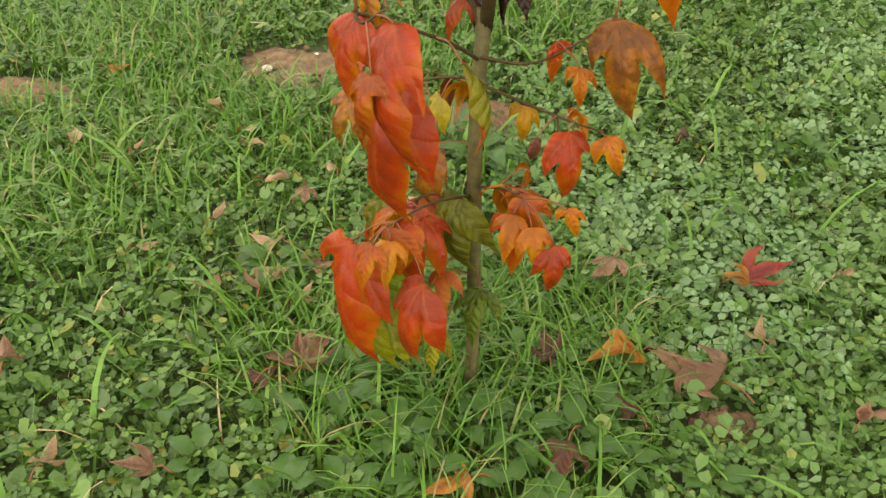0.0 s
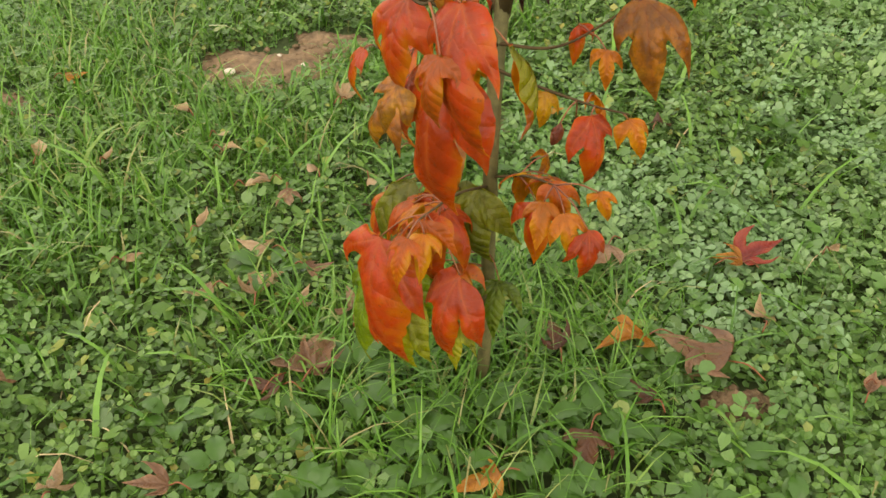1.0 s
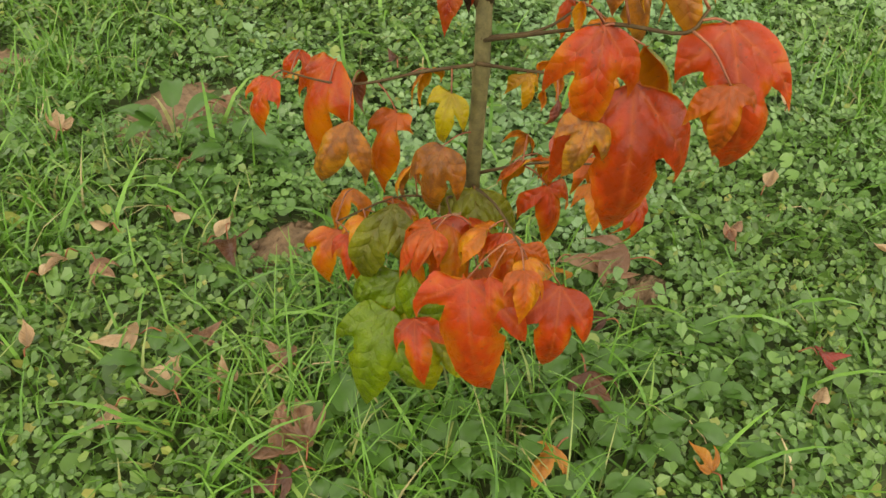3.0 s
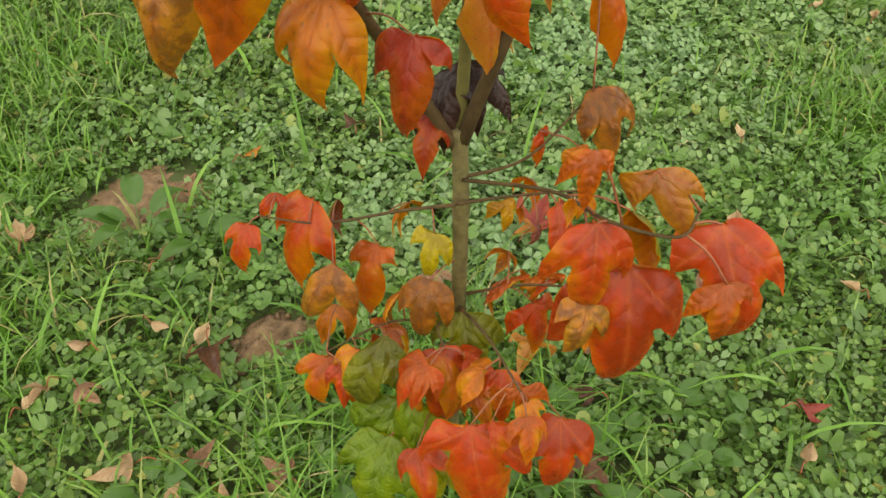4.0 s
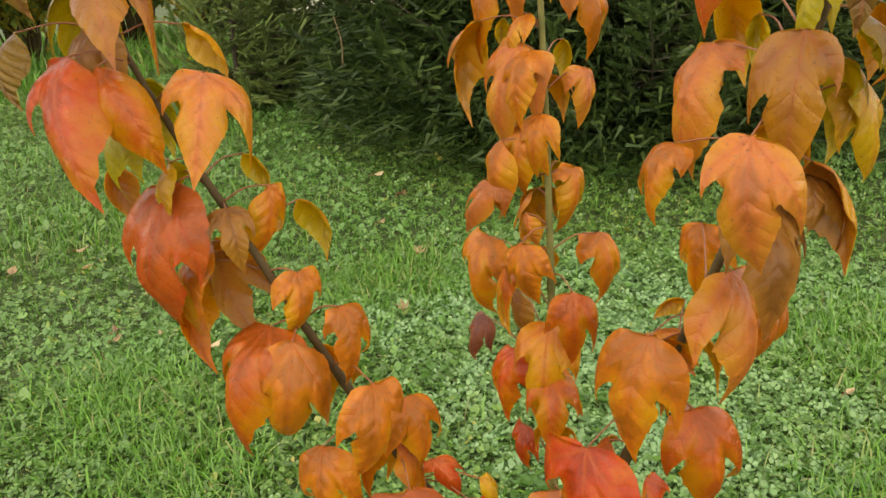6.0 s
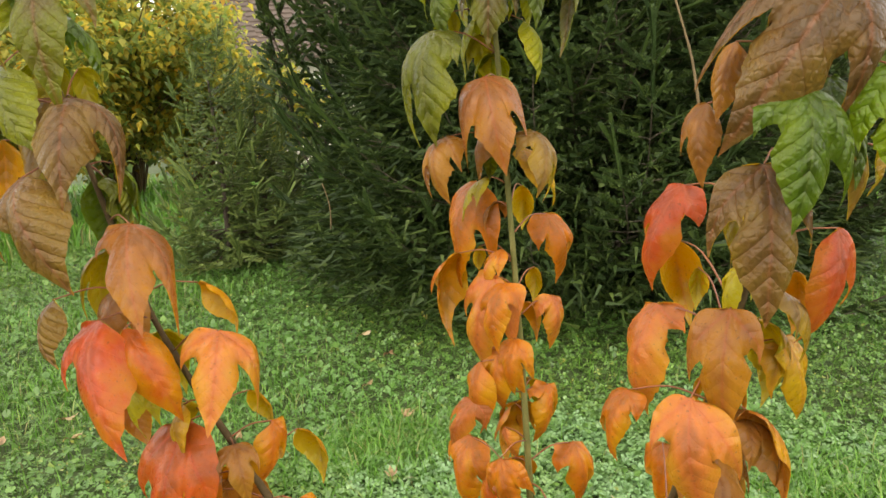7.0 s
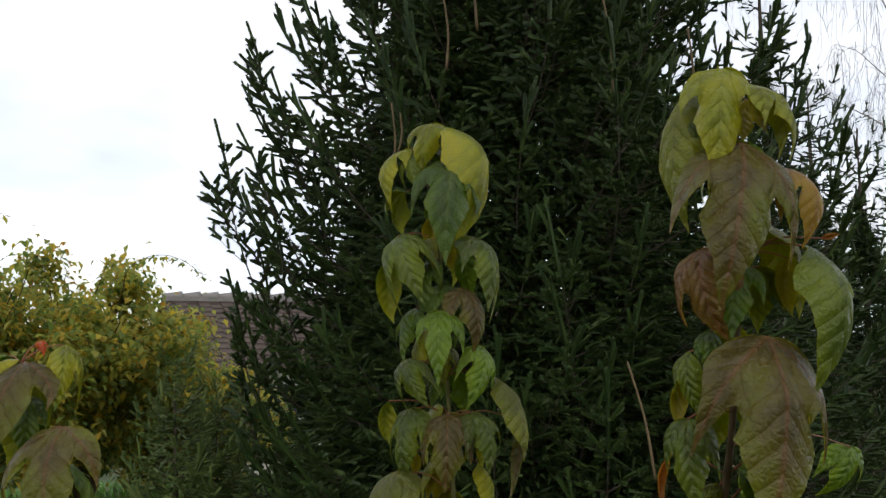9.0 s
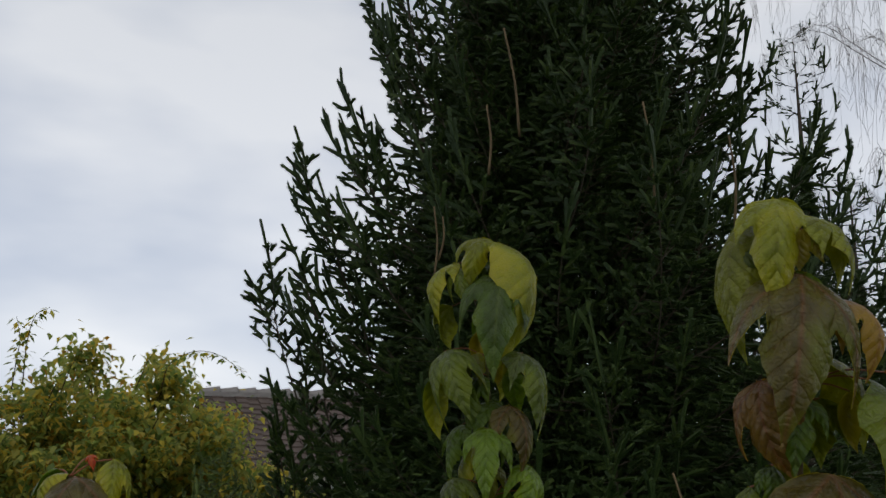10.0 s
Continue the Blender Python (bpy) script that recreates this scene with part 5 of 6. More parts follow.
def fallen(x, y, size, turn, colour, label, curl=0.25, lobes=True):
    """A withered leaf lying on the clover."""
    z = float(height(x, y)) + 0.046
    a = radians(turn)
    base = (x - 0.5 * size * math.cos(a), y - 0.5 * size * math.sin(a), z + 0.004)
    b = Vector(base)
    left = (fallen_rng.uniform(35, 55), fallen_rng.uniform(0.6, 0.85)) if lobes else (0, 0)
    right = (fallen_rng.uniform(35, 55), fallen_rng.uniform(0.6, 0.85)) if lobes else (0, 0)
    P, faces, uvs = lobed_blade(size, left, right, fallen_rng, 1.0 if lobes else 1.5, -curl * 0.5 if lobes else 0.05, 0.7 + curl * 2.2)
    verts, uvs = P.reshape(-1, 3), list(uvs)
    rot = Matrix.Rotation(a, 4, "Z") @ Matrix.Rotation(fallen_rng.uniform(-0.25, 0.25), 4, "X") @ Matrix.Rotation(fallen_rng.uniform(-0.2, 0.12), 4, "Y")
    flip = -1 if fallen_rng.random() < 0.5 else 1
    top = [rot @ Vector((p[0], p[1], flip * p[2])) for p in verts]
    low = min(v.z for v in top)
    top = [v - Vector((0, 0, 0.4 * low)) for v in top]
    n = len(top)
    vs = top + [v + Vector((0, 0, -0.0004)) for v in top]
    fs = list(faces) + [tuple(i + n for i in f[::-1]) for f in faces]
    line = smooth_line([rot @ Vector((0, 0, 0)), rot @ Vector((-0.25 * size, 0.05 * size, 0.01)), rot @ Vector((-0.5 * size, 0.12 * size, 0.0))], 4)
    tv, tf = tube(line, [0.0010] * len(line), 5)
    o = len(vs)
    vs += [Vector(v) for v in tv]
    fs += [tuple(i + o for i in f) for f in tf]
    me = mesh_of("fallen_leaf", vs, fs, (LEAF_MATS[colour], PETIOLE), True, [0] * (2 * len(faces)) + [1] * len(tf), uvs + uvs + [(0.5, 0.5)] * len(tv))
    ob = new("fallen_leaf", me)
    ob.location = b
    tagged(ob, label, "leaf", "fallen leaves")


PINK, TAN, BROWN, YEL, REDL = ("curled pinkish-brown fallen leaf on the clover", "small pale tan fallen leaf on the clover", "withered dark brown fallen leaf among the clover",
                               "yellow-orange lobed fallen leaf lying on grass", "dark red and orange fallen leaf on the clover")
fallen(-0.163, 0.83, 0.075, 60, "fallenpink", PINK)
fallen(0.216, 0.832, 0.075, 200, "fallenorange", YEL)
fallen(0.302, 0.822, 0.092, 150, "fallenpink", PINK, 0.15)
fallen(0.313, 0.786, 0.055, 300, "fallenpink", PINK, 0.3)
fallen(0.226, 1.001, 0.080, 240, "fallenpink", PINK, 0.1)
fallen(0.462, 1.010, 0.075, 20, "fallenred", REDL, 0.12)
fallen(0.405, 1.000, 0.045, 160, "fallenorange", YEL)
fallen(0.569, 1.019, 0.030, 40, "fallentan", TAN, 0.2, False)
fallen(0.139, 0.853, 0.045, 100, "fallenbrown", BROWN)
fallen(0.139, 0.66, 0.065, 250, "fallenbrown", BROWN, 0.1)
fallen(0.017, 0.628, 0.055, 200, "fallenorange", YEL)
fallen(-0.317, 1.104, 0.036, 70, "fallentan", TAN, 0.2, False)
fallen(-0.244, 1.046, 0.055, 160, "fallentan", TAN, 0.3)
fallen(-0.256, 1.201, 0.032, 20, "fallenpale", TAN, 0.2, False)
fallen(-0.597, 1.296, 0.040, 100, "fallentan", TAN, 0.2, False)
fallen(-0.406, 1.438, 0.040, 140, "fallentan", TAN, 0.2, False)
fallen(-0.609, 1.569, 0.040, 20, "fallenorange", YEL)
fallen(0.415, 0.891, 0.045, 80, "fallentan", TAN)
fallen(-0.487, 1.28, 0.028, 80, "fallentan", TAN, 0.2, False)
fallen(-0.507, 0.807, 0.050, 110, "fallenpink", PINK)
fallen(-0.212, 0.972, 0.036, 30, "fallentan", TAN, 0.2, False)
fallen(-0.174, 1.25, 0.034, 120, "fallentan", TAN, 0.2, False)
fallen(-0.401, 0.661, 0.045, 90, "fallentan", TAN)
fallen(-0.309, 0.641, 0.045, 180, "fallenpink", PINK)
fallen(0.496, 0.751, 0.034, 60, "fallenpink", PINK, 0.2, False)
fallen(-0.204, 1.158, 0.040, 280, "fallenpink", PINK)
fallen(-0.304, 0.945, 0.038, 200, "fallentan", TAN)
fallen(-0.398, 1.018, 0.030, 30, "fallentan", TAN, 0.2, False)
fallen(-0.321, 1.352, 0.024, 30, "fallenpale", TAN, 0.2, False)
fallen(0.418, 1.403, 0.045, 70, "fallenbrown", BROWN)
fallen(-0.209, 0.782, 0.050, 170, "fallenbrown", BROWN)
fallen(0.221, 0.754, 0.040, 130, "fallenbrown", BROWN)
fallen(-0.068, 1.095, 0.075, 250, "fallenbrown", BROWN)
fallen(-0.048, 1.154, 0.036, 30, "fallenpale", TAN, 0.2, False)
fallen(-0.08, 1.202, 0.034, 290, "fallentan", TAN, 0.2, False)
fallen(-0.114, 1.494, 0.035, 60, "fallentan", TAN, 0.2, False)
fallen(-0.251, 1.201, 0.034, 200, "fallentan", TAN)
fallen(-0.108, 0.925, 0.045, 100, "fallenpink", PINK)
fallen(-0.15, 0.999, 0.038, 10, "fallenpink", PINK)
fallen(0.41, 0.535, 0.045, 330, "fallenred", REDL)
fallen(0.34, 0.509, 0.036, 20, "fallentan", TAN, 0.2, False)
fallen(-0.17, 0.935, 0.038, 60, "fallentan", TAN)
fallen(0.002, 1.331, 0.045, 40, "fallentan", TAN)
fallen(0.116, 1.44, 0.050, 20, "fallenpink", PINK)
fallen(0.516, 0.751, 0.030, 10, "fallenpink", PINK, 0.2, False)
fallen(0.64, 0.602, 0.032, 80, "fallentan", TAN, 0.2, False)
fallen(1.386, 1.032, 0.042, 0, "fallenpale", TAN, 0.2, False)
fallen(1.431, 0.931, 0.036, 20, "fallentan", TAN, 0.2, False)
fallen(0.859, 0.909, 0.036, 45, "fallenpale", TAN, 0.2, False)
fallen(-0.232, 0.966, 0.050, 100, "fallentan", TAN)
fallen(0.16, 0.54, 0.040, 80, "fallenorange", YEL)
fallen(-0.138, 0.83, 0.055, 70, "fallenpink", PINK)
fallen(0.463, 2.401, 0.045, 0, "fallenpale", TAN, 0.2, False)
fallen(0.44, 2.18, 0.040, 20, "fallentan", TAN, 0.2, False)
fallen(0.241, 1.441, 0.040, 10, "fallenorange", YEL, 0.2, False)
fallen(-0.125, 1.505, 0.045, 70, "fallentan", TAN)
fallen(-0.299, 1.298, 0.036, 0, "fallentan", TAN)
fallen(0.287, 2.659, 0.040, 30, "fallentan", TAN, 0.2, False)
fallen(0.392, 2.596, 0.040, 80, "fallentan", TAN, 0.2, False)
fallen(0.651, 0.788, 0.040, 20, "fallentan", TAN, 0.2, False)
fallen(0.454, 3.288, 0.05, 0, "fallentan", TAN, 0.2, False)
fallen(0.823, 2.817, 0.05, 50, "fallentan", TAN, 0.2, False)
fallen(0.309, 2.726, 0.05, 80, "fallenpink", PINK)
fallen(0.993, 2.219, 0.045, 60, "fallentan", TAN)
fallen(1.401, 2.822, 0.05, 20, "fallentan", TAN, 0.2, False)
fallen(1.765, 3.284, 0.06, 0, "fallenpale", TAN, 0.2, False)
fallen(1.666, 3.014, 0.06, 30, "fallenpink", PINK)
fallen(0.51, 3.481, 0.06, 0, "fallentan", TAN)
fallen(1.321, 2.508, 0.05, 30, "fallentan", TAN)
fallen(0.258, 3.473, 0.06, 60, "fallentan", TAN, 0.2, False)
fallen(2.679, 6.723, 0.10, 20, "yellow", YEL, 0.2, False)
fallen(2.571, 7.058, 0.10, 90, "yellow", YEL, 0.2, False)
fallen(2.779, 7.146, 0.09, 40, "yellow", YEL, 0.2, False)


def pebble(x, y, s):
    bm = bmesh.new()
    bmesh.ops.create_icosphere(bm, subdivisions=2, radius=s)
    for v in bm.verts:
        v.co *= 1 + 0.25 * noise.noise(v.co * (1.4 / s) + Vector((x * 9, y * 9, 0)))
        v.co.z *= 0.65
    me = bpy.data.meshes.new("stone")
    bm.to_mesh(me)
    bm.free()
    me.materials.append(STONE)
    ob = new("stone", me)
    ob.location = (x, y, float(height(x, y)) + 0.02)
    tagged(ob, "small pale stone lying on bare earth", "stone", "stones")


pebble(-0.352, 1.649, 0.011)
pebble(-0.264, 1.724, 0.005)
pebble(-0.211, 1.68, 0.007)
pebble(0.023, 1.364, 0.010)


# ---- broad-leaved weeds ----
weed_rng = random.Random(5)


def weed(x, y, size, count, name, label, narrow=0.32, upright=0.6, toothed=True):
    """A rosette of stalked, toothed leaves."""
    root = empty(name, (x, y, float(height(x, y))))
    tagged(root, label, "weed", "weeds")
    for i in range(count):
        a = 2.4 * i + weed_rng.uniform(-0.4, 0.4)
        ln = size * weed_rng.uniform(0.65, 1.1)
        rise = upright * weed_rng.uniform(0.8, 1.6)
        verts, faces = [], []
        rows = 10
        out = 0.35 * ln
        for r in range(rows + 1):
            f = r / rows
            w = narrow * ln * math.sin(math.pi * min(1.0, 0.06 + f) ** 0.75) ** 0.8 * (1 - 0.2 * f) if f < 1 else 0.001
            if toothed and r % 2:
                w *= 0.86
            rad = out + ln * f * math.cos(0.5 * rise)
            zz = 0.03 + rise * ln * (0.5 + 0.9 * f - 0.9 * f * f)
            for c in (-1, -0.5, 0, 0.5, 1):
                verts.append((rad, c * w, zz + 0.12 * ln * abs(c) - 0.05 * ln * c * c + 0.012 * math.sin(9 * f + c * 3 + i) * ln * 4 * 0.25))
        for r in range(rows):
            for c in range(4):
                q = r * 5 + c
                faces.append((q, q + 5, q + 6, q + 1))
        line = [(0.0, 0, 0.0), (0.5 * out, 0, 0.6 * (0.02 + 0.5 * rise * ln)), (out, 0, 0.03 + rise * ln * 0.5)]
        tv, tf = tube(line, [0.0014, 0.0012, 0.001], 5)
        o = len(verts)
        verts += [tuple(v) for v in tv]
        faces += [tuple(k + o for k in f) for f in tf]
        part_mesh("leaf", mesh_of("leaf", verts, faces, (WEED,)), root, "", Matrix.Rotation(a, 4, "Z"))


BROAD = "low broad-leaved weed with toothed green leaves"
for wx, wy, ws, wc in ((-0.034, 0.705, 0.040, 9), (0.037, 0.727, 0.045, 9), (0.098, 0.717, 0.045, 9), (0.16, 0.707, 0.045, 8), (-0.106, 0.788, 0.055, 6), (-0.003, 0.654, 0.040, 8), (0.18, 0.748, 0.040, 7), (0.089, 0.633, 0.04, 8), (0.211, 0.676, 0.036, 7), (-0.084, 0.632, 0.036, 7), (0.251, 0.593, 0.036, 7), (-0.222, 0.998, 0.045, 6), (-0.178, 0.736, 0.036, 7), (-0.018, 1.267, 0.036, 7), (0.004, 1.031, 0.034, 7), (0.106, 1.267, 0.034, 7)):
    weed(wx, wy, ws, wc, "broadleaf_weed", BROAD)
for wx, wy, ws, wc in ((-0.12, 1.073, 0.034, 6), (0.624, 1.356, 0.04, 7), (0.962, 1.476, 0.045, 7), (0.787, 1.849, 0.045, 7), (0.05, 0.58, 0.045, 8), (0.14, 0.60, 0.042, 8), (-0.04, 0.57, 0.04, 7), (0.30, 0.66, 0.04, 7), (-0.15, 0.62, 0.04, 7), (0.20, 0.52, 0.042, 7), (0.08, 0.50, 0.04, 7), (-0.24, 0.66, 0.036, 7), (-0.10, 0.52, 0.04, 7), (0.34, 0.58, 0.036, 7), (0.26, 0.80, 0.034, 6), (-0.30, 0.74, 0.034, 6)):
    weed(wx, wy, ws, wc, "broadleaf_weed", BROAD)
weed(0.002, 1.391, 0.075, 7, "plantain", "plantain rosette with long smooth upright leaves beside bare earth", 0.22, 0.75, False)
weed(0.064, 1.321, 0.07, 6, "plantain", "small plantain rosette with long smooth leaves", 0.24, 0.6, False)


# ---- spruces ----
spruce_rng = random.Random(3)


def finger(rng, a, b, count, needle, width, V, F):
    """One needle-clad shoot from a to b: a slim blunt core, thickly set all round with short needles that point forwards."""
    d = b - a
    ln = np.linalg.norm(d)
    d = d / ln
    s = np.cross(d, (0.31, 0.22, 0.92))
    s /= np.linalg.norm(s) + 1e-9
    t = np.cross(d, s)
    f = (np.arange(count) + rng.random(count)) / count
    ang = np.arange(count) * 2.4 + rng.random(count) * 0.8
    out = np.cos(ang)[:, None] * s + np.sin(ang)[:, None] * t
    p = a + d * (ln * f)[:, None]
    side = np.cross(out, d)
    tip = p + out * (needle * (0.95 - 0.15 * f[:, None])) + d * needle * 0.45
    V.append(np.stack((p + side * width * 0.5, p - side * width * 0.5, tip), 1).reshape(-1, 3))
    turns = (0.0, 2.09, 4.19)
    low = [a + 0.0100 * (math.cos(q) * s + math.sin(q) * t) for q in turns]
    top = [b - 0.06 * ln * d + 0.0090 * (math.cos(q) * s + math.sin(q) * t) for q in turns]
    core = []
    for k in range(3):
        m = (k + 1) % 3
        core += [low[k], low[m], top[m], low[k], top[m], top[k], top[k], top[m], b + d * 0.004]
    V.append(np.array(core))


def spruce_branch_mesh(seed, length, rise, dense=1.0, mat=NEEDLE):
    """A branch along +x, of true size: a bowed limb, side twigs in a flat drooping spray, needle-clad shoots on the outer parts."""
    rng = np.random.default_rng(seed)
    n = 16
    main = []
    for i in range(n + 1):
        f = i / n
        main.append(np.array((length * f * (1 - 0.1 * rise * f), 0.04 * math.sin(4 * f + seed) * length, length * (-0.12 * f + (0.14 + rise) * f ** 2.4 + 0.16 * f ** 7))))
    main = np.array(main)
    V, F, twigs = [], [], [(list(main), 0.004 * length + 0.003)]

    def on_main(f):
        k = min(n - 1, int(f * n))
        return main[k] + (main[k + 1] - main[k]) * (f * n - k), (main[k + 1] - main[k]) / np.linalg.norm(main[k + 1] - main[k])

    count = int(22 * dense + 4)
    step = 0.105 / length / dense
    f = max(0.12, 1 - 1.15 / length)
    while f < 0.97:
        p0, d = on_main(f)
        for sgn in (-1, 1):
            ln = (length * 0.42 * (1 - f) + 0.09) * rng.uniform(0.7, 1.15)
            ln = min(ln, 0.52)
            a = rng.uniform(0.65, 0.95) * sgn
            side = np.array((-d[1], d[0], 0.0))
            dr = d * math.cos(a) + side * math.sin(a) + np.array((0, 0, rng.uniform(-0.35, 0.08)))
            dr /= np.linalg.norm(dr)
            p2 = p0 + dr * ln + np.array((0, 0, rng.uniform(-0.08, 0.10) * ln))
            if ln > 0.16:
                twigs.append(([p0, 0.5 * (p0 + p2) - np.array((0, 0, 0.03 * ln)), p2], 0.0030))
            q = 0.10 if ln > 0.2 else 0.0
            flip = 1
            while q < ln - 0.03:
                b0 = p0 + (p2 - p0) * (q / ln)
                aa = flip * rng.uniform(0.65, 1.05)
                sd = np.cross(dr, (0, 0, 1.0))
                dd = dr * math.cos(aa) + sd * math.sin(aa) + np.array((0, 0, rng.uniform(-0.35, 0.22)))
                finger(rng, b0, b0 + dd * rng.uniform(0.045, 0.078), count, 0.0185, 0.0078, V, F)
                flip = -flip
                q += rng.uniform(0.040, 0.062) / dense
            finger(rng, p2 - dr * min(0.13, 0.8 * ln), p2, count + 8, 0.0185, 0.0078, V, F)
        f += step * rng.uniform(0.8, 1.2)
    tip, d = main[-1], (main[-1] - main[-2]) / np.linalg.norm(main[-1] - main[-2])
    finger(rng, main[-2] - 0.05 * d, tip + 0.08 * d, count + 14, 0.0185, 0.0078, V, F)
    for q in range(3):
        dd = d + np.array((rng.uniform(-0.2, 0.2), rng.uniform(-0.5, 0.5), rng.uniform(0.1, 0.5)))
        finger(rng, tip - 0.04 * q * d, tip - 0.04 * q * d + 0.10 * dd, count, 0.0185, 0.0078, V, F)
    V = np.concatenate(V)
    nt = len(V) // 3
    tv, tf = [], []
    for line, r in twigs:
        m = len(line)
        v, fc = tube(line, [r * (1 - 0.8 * i / (m - 1)) for i in range(m)], 3)
        o = len(tv) + len(V)
        tv += [tuple(q) for q in v]
        tf += [tuple(k + o for k in q) for q in fc]
    me = bpy.data.meshes.new("branch")
    me.from_pydata(V.tolist() + tv, [], np.arange(len(V)).reshape(-1, 3).tolist() + tf)
    me.materials.append(mat)
    me.materials.append(BARK_DARK)
    me.polygons.foreach_set("material_index", [0] * nt + [1] * len(tf))
    me.update()
    return me


SIZES = (2.0, 1.4, 0.9, 0.5)
BRANCHES = {s: [spruce_branch_mesh(40 + i + int(10 * s), s, 0.04 + 0.09 * i) for i in range(4)] for s in SIZES}
SPARSE = {s: [spruce_branch_mesh(80 + i + int(10 * s), s, 0.04 + 0.09 * i, 0.45) for i in range(2)] for s in SIZES}
YOUNG = {s: [spruce_branch_mesh(120 + i + int(10 * s), s, 0.10 + 0.10 * i, 1.0, NEEDLE_YOUNG) for i in range(3)] for s in (0.9, 0.5)}


def spruce(x, y, tall, radius, low, whorls, each, label, power=0.85, seed=1, thin=False, inner=0, needle=None):
    """Trunk with whorls of needle branches, widest near the ground."""
    rng = random.Random(seed)
    z0 = float(height(x, y))
    tree = empty("spruce_tree", (x, y, z0 - 0.02))
    tagged(tree, label, "tree", "spruces")
    line = [(0, 0, 0), (0.02, 0.01, tall * 0.4), (0, 0, tall * 0.75), (0, 0, tall * 0.97)]
    v, f = tube(smooth_line(line, 5), [(0.016 if thin or needle else 0.03) * tall ** 0.8 * (1 - 0.97 * i / 15) for i in range(16)], 10)
    part_mesh("trunk", mesh_of("trunk", v, f, (BARK_DARK,)), tree, "dark scaly trunk")
    for k in range(whorls):
        f = (k + 0.3) / whorls
        z = low + (tall - low) * f ** 1.22
        r = radius * (1 - (z - low) / (tall - low)) ** power + 0.12
        if tall > 7:
            r *= min(1.0, 0.85 + 0.10 * z)
        a0 = rng.uniform(0, 6.28)
        m = max(4, int(each * (0.42 + 0.50 * (1 - f))))
        for j in range(m):
            a = a0 + 6.283 * j / m + rng.uniform(-0.25, 0.25)
            s = r * rng.uniform(0.80, 1.08) * (1 - (0.26 if math.cos(a - 2.32) > 0 else 0.20) * math.cos(a - 2.32) * max(0.0, 1 - z / 2.1))
            pitch = -0.02 - 0.55 * f + rng.uniform(-0.16, 0.12) + 0.10 * (1 - f)
            rot = Matrix.Rotation(a, 4, "Z") @ Matrix.Rotation(pitch, 4, "Y") @ Matrix.Rotation(rng.uniform(-0.4, 0.4), 4, "X")
            size = min(YOUNG if needle else SIZES, key=lambda q: abs(math.log(q / s)))
            kinds = YOUNG if needle else SPARSE if thin or math.cos(a - 0.75) > 0.1 else BRANCHES
            s /= size
            ob = new("branch", rng.choice(kinds[size]))
            ob.parent = tree
            ob.matrix_basis = Matrix.Translation((0, 0, z + rng.uniform(-0.08, 0.08))) @ rot @ Matrix.Diagonal((s, s, s * rng.uniform(0.8, 1.1), 1))
    # dead inner sprays that fill the dark middle
    g = np.random.default_rng(seed)
    m, fill = inner, 0.7 if thin else 0.97
    if m:
        h = g.random(m) ** 1.3
        ang, rr = g.uniform(0, 6.283, m), radius * (1 - h) ** power * (0.10 + (0.50 + 0.22 * (1 - h) ** 3) * g.random(m) ** 0.5)
        c = np.stack((rr * np.cos(ang), rr * np.sin(ang), low + (tall - low) * h * fill + 0.05), -1)
        d = np.stack((np.cos(ang + g.normal(0, 0.5, m)), np.sin(ang + g.normal(0, 0.5, m)), g.normal(0.05, 0.45, m)), -1)
        d /= np.linalg.norm(d, axis=1, keepdims=True)
        sd = np.cross(d, g.normal(0, 1, (m, 3)))
        sd /= np.linalg.norm(sd, axis=1, keepdims=True) + 1e-9
        ln = g.uniform(0.05, 0.12, m)[:, None]
        V = np.stack((c - d * ln * 0.5 + sd * 0.0085, c - d * ln * 0.5 - sd * 0.0085, c + d * ln * 0.5), 1).reshape(-1, 3)
        part_mesh("inner_sprays", fast_mesh("inner_sprays", V, np.arange(len(V)).reshape(-1, 3), needle or NEEDLE), tree, "dark inner needle sprays")
    return tree


big = spruce(3.42, 3.46, 7.4, 2.02, 0.08, 42, 20, "large dark green spruce with branches down to the lawn", 0.86, 4, False, 210000)
spruce(2.14, 5.10, 1.42, 0.42, 0.08, 11, 8, "young dark green spruce at the edge of the lawn", 0.8, 9, False, 300, NEEDLE_YOUNG)
spruce(2.50, 5.22, 1.14, 0.44, 0.08, 10, 8, "smaller young spruce beside the large one", 0.8, 11, False, 300, NEEDLE_YOUNG)
spruce(6.86, 3.46, 5.33, 1.25, 0.2, 18, 9, "spruce further back with spiky leaders", 0.8, 17, True, 12000)
spruce(8.45, 3.70, 4.52, 1.15, 0.2, 16, 9, "spruce further back with spiky leaders", 0.8, 12, True, 12000)
spruce(8.22, 3.16, 3.80, 1.10, 0.2, 15, 9, "spruce further back with spiky leaders", 0.8, 15, True, 12000)
spruce(9.59, 3.19, 3.89, 1.40, 0.2, 15, 9, "spruce further back with spiky leaders", 0.8, 19, True, 12000)


def bare_shoot(low, high, r=0.006):
    """A bare brown leader that stands up out of the needles."""
    a, b = np.array(low), np.array(high)
    a = a - 0.2 * (b - a)
    line = smooth_line([a, 0.5 * (a + b) + np.array((0.01, -0.01, 0.0)), b], 4)
    v, f = tube([p - np.array((3.42, 3.46, -0.04)) for p in line], [r * (1 - 0.35 * i / (len(line) - 1)) for i in range(len(line))], 6)
    part_mesh("bare_shoot", mesh_of("bare_shoot", v, f, (TWIG_TAN,)), big, "bare tan leader shoot")


